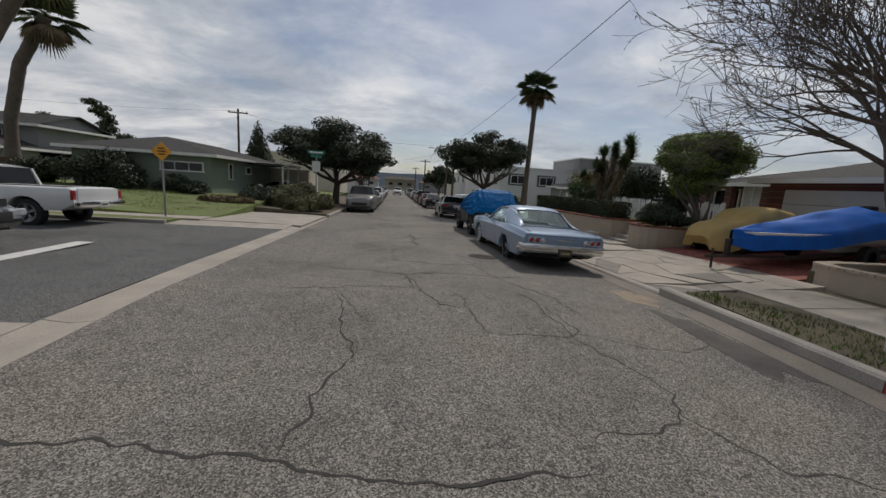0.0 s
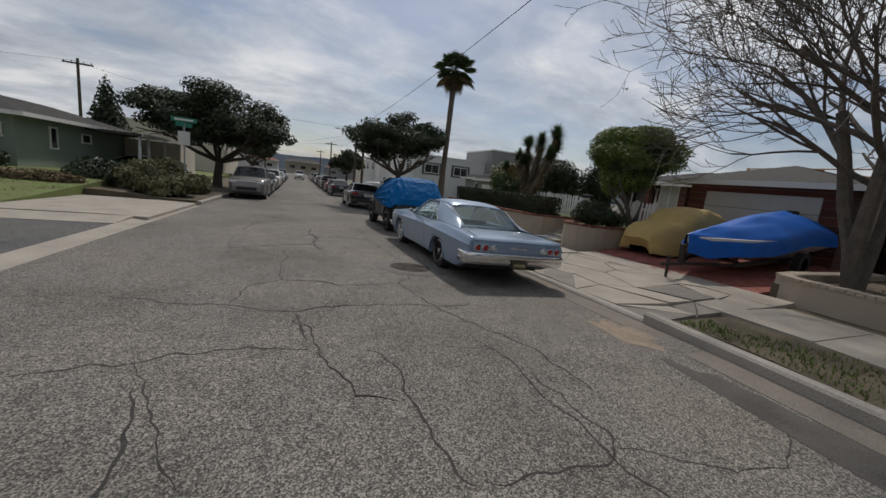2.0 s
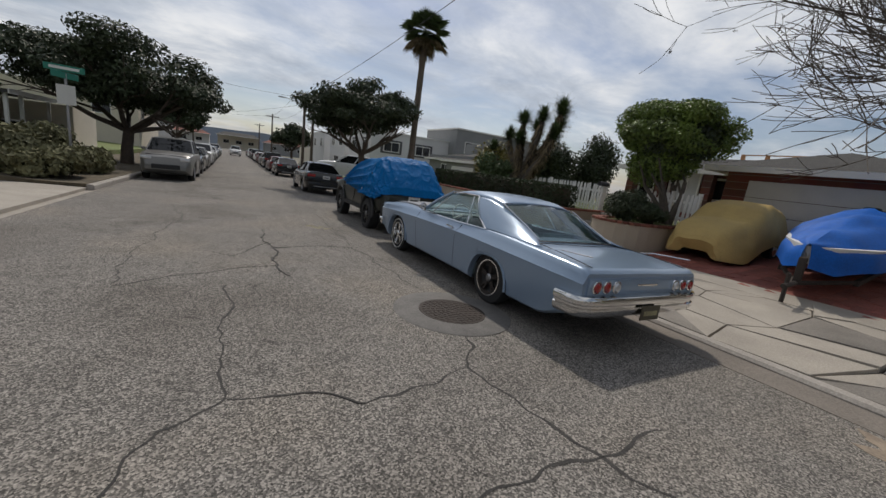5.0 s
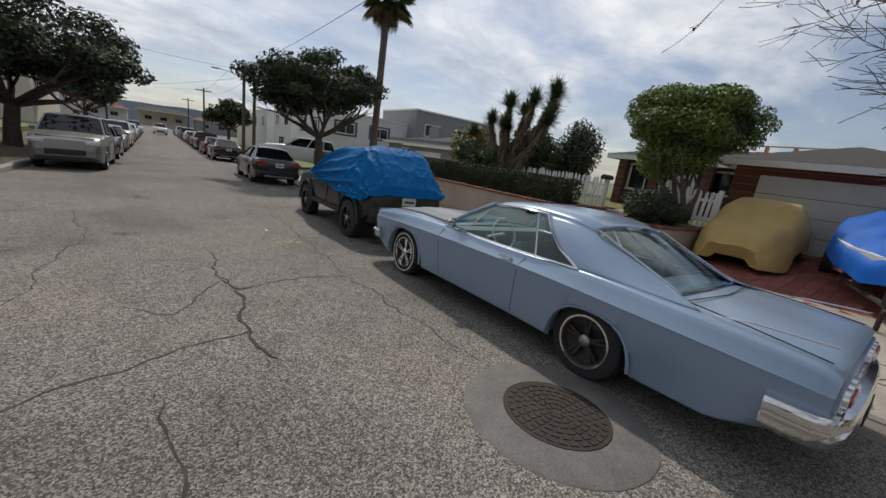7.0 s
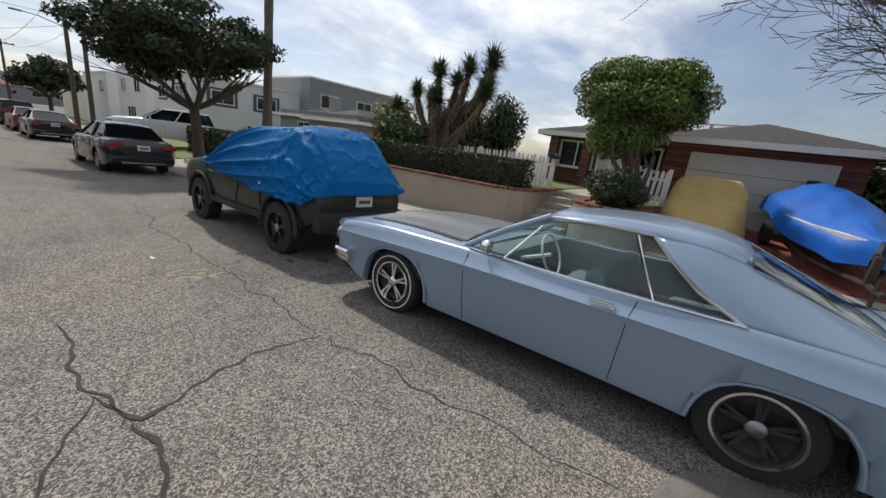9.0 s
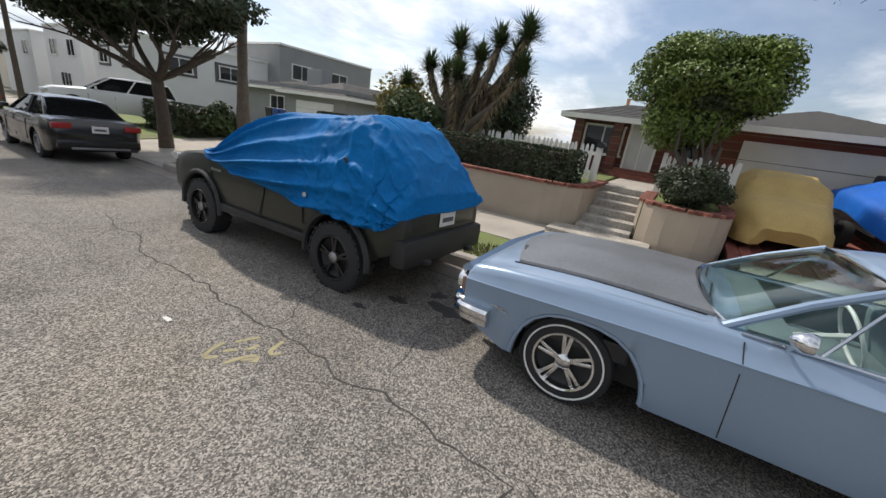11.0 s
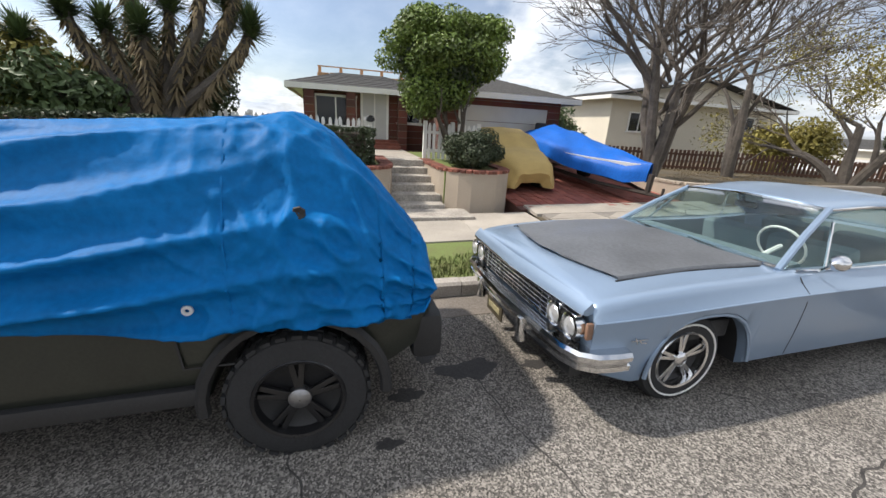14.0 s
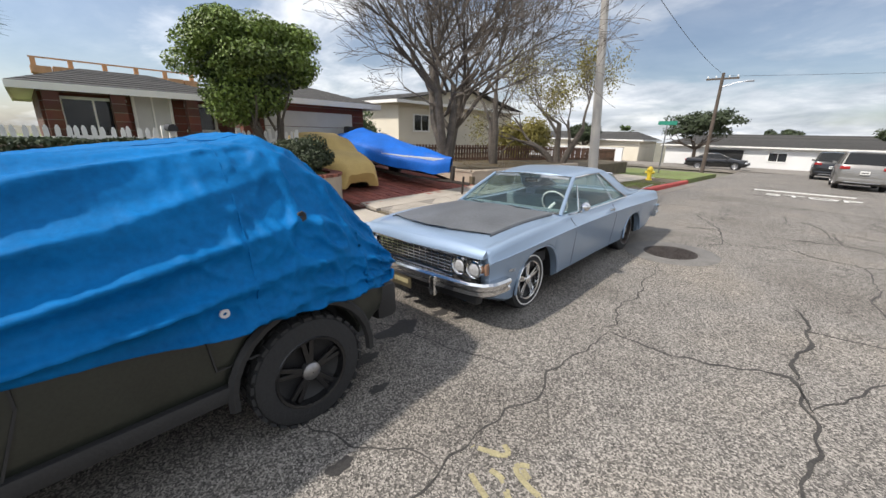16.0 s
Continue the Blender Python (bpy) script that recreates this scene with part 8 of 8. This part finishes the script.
gr_ = root("green_house", Matrix.Identity(4), "sage green bungalow with white window frames", "house")
part("front_wall", B((-14.1, 29.0, 1.25), (7.0, 6.0, 2.5)), M_GREEN, gr_, smooth=False)
part("side_wall", B((-13.5, 35.0, 1.2), (5.8, 6.0, 2.4)), M_GREEN, gr_, smooth=False)
roof(gr_, -17.6, -10.6, 26.0, 38.0, 2.52, 3.5, "y", M_SHINGLE, 3.0, 0.55)
opening(gr_, "long_window", (-12.1, 26.0, 1.78), 2.2, 0.5, "y", -1, 2)
opening(gr_, "side_window", (-10.6, 28.6, 1.65), 0.55, 0.95, "x", 1, 0)
opening(gr_, "side_window", (-10.6, 31.6, 1.8), 0.9, 0.45, "x", 1, 0)
part("porch_roof", B((-9.4, 34.0, 2.35), (2.6, 5.0, 0.14)), M_SHINGLE, gr_, smooth=False)
part("porch_fascia", B((-8.08, 34.0, 2.35), (0.05, 5.0, 0.2)), M_WHITE, gr_, smooth=False)
for y in (31.8, 33.2, 36.2):
    part("porch_post", B((-8.3, y, 1.15), (0.12, 0.12, 2.4)), M_WHITE, gr_, smooth=False)
part("garage_wall", B((-9.2, 38.6, 1.1), (3.4, 4.0, 2.2)), M_CREAM, gr_, smooth=False)
g2 = root("two_storey_house", Matrix.Identity(4), "grey two-storey house behind the corner lot", "house")
part("lower_wall", B((-31, 31, 1.0), (14, 8, 2.6)), M_GREY, g2, smooth=False)
roof(g2, -38, -24, 27, 35, 2.3, 3.2, "x", M_SHINGLE, 2.5, 0.4)
part("upper_wall", B((-28, 35, 2.4), (8, 6, 3.2)), M_GREY, g2, smooth=False)
roof(g2, -32, -24, 32, 38, 3.9, 4.9, "x", M_SHINGLE, 0, 0.5, M_GREY)
opening(g2, "upper_window", (-29, 32, 3.3), 1.6, 0.7, "y", -1, 1)
opening(g2, "upper_window", (-26, 32, 3.3), 1.4, 0.7, "y", -1, 1)
wf = root("wooden_yard_fence", Matrix.Identity(4), "brown board fence between the houses", "fence")
for k in range(40):
    part("board", B((-24.5 + k * 0.16, 25.6, 1.05), (0.15, 0.025, 1.2)), M_DARKWOOD, wf, smooth=False)

ch_ = root("cream_house", Matrix.Identity(4), "cream stucco house with a low gable roof", "house")
zc = base(0) + 0.45
part("wall", B((22.0, -1.0, 1.9), (9.0, 11.0, 3.2)), M_CREAM, ch_, smooth=False)
roof(ch_, 17.5, 26.5, -6.5, 4.5, 3.4, 4.5, "x", M_SHINGLE, 0, 0.6, M_CREAM)
opening(ch_, "window", (17.5, 2.8, 2.3), 1.2, 0.9, "x", -1, 1)
opening(ch_, "window", (17.5, -4.2, 2.6), 1.2, 0.7, "x", -1, 1)
bwall = root("board_fence_back", Matrix.Identity(4), "weathered board fence behind the driveway", "fence")
for k in range(26):
    part("board", B((14.0 + k * 0.20, 9.6, 1.3), (0.19, 0.025, 1.3)), M_DARKWOOD, bwall, smooth=False)

fh = root("far_white_house", Matrix.Identity(4), "long low white house with grey roof beyond the junction", "house")
zw = base(-36)
part("wall", B((2.5, -38, zw + 0.9), (22, 7, 2.6)), M_APT, fh, smooth=False)
roof(fh, -8.5, 13.5, -41.5, -34.5, zw + 2.2, zw + 3.5, "x", M_SHINGLE, 3, 0.5)
for u in (-5, -1, 3):
    opening(fh, "window", (u, -34.5, zw + 1.2), 1.5, 0.9, "y", 1, 1)
# thin black panel on the wall paints the shade inside an open garage
part("garage_opening_shade", B((7.6, -34.48, zw + 0.95), (3.4, 0.06, 1.7)), M_BLACK, fh, smooth=False)
fh2 = root("far_brown_house", Matrix.Identity(4), "brown-roofed house beyond the junction", "house")
part("wall", B((-17, -30, zw + 1.2), (9, 7, 2.6)), M_CREAM, fh2, smooth=False)
roof(fh2, -21.5, -12.5, -33.5, -26.5, zw + 2.5, zw + 3.7, "x", M_DARKWOOD, 0, 0.5, M_CREAM)
gw = root("garden_wall", Matrix.Identity(4), "long white garden wall beyond the junction", "wall")
part("wall", B((27, -27, base(-27) + 0.7), (22, 0.25, 1.7)), M_APT, gw, smooth=False)
part("coping", B((27, -27, base(-27) + 1.58), (22.1, 0.34, 0.07)), M_CREAM, gw, smooth=False)
fh3 = root("far_pale_house", Matrix.Identity(4), "pale house behind the garden wall", "house")
part("wall", B((24, -36, zw + 1.2), (16, 7, 2.8)), M_CREAM, fh3, smooth=False)
roof(fh3, 16, 32, -39.5, -32.5, zw + 2.6, zw + 3.6, "x", M_SHINGLE, 2, 0.5)
sheet("road_junction", -60, 60, -34.0, -22.0, lambda x, y: base(y) + 0.002, M_CONC_OLD, 20, 6, 0.2, label="pale street crossing at the junction", category="road")
sheet("lawn_corner_back", 4.87, 10.2, -12.0, -3.0, lambda x, y: base(y) + 0.05, M_GRASS, 6, 8, 0.4, label="grass corner beyond the hydrant", category="lawn")
sheet("verge_back_left", -12, -3.42, -22, -4, lambda x, y: base(y) + 0.08, M_GRASS, 6, 8, 0.4, label="grass verge beyond the apron", category="lawn")
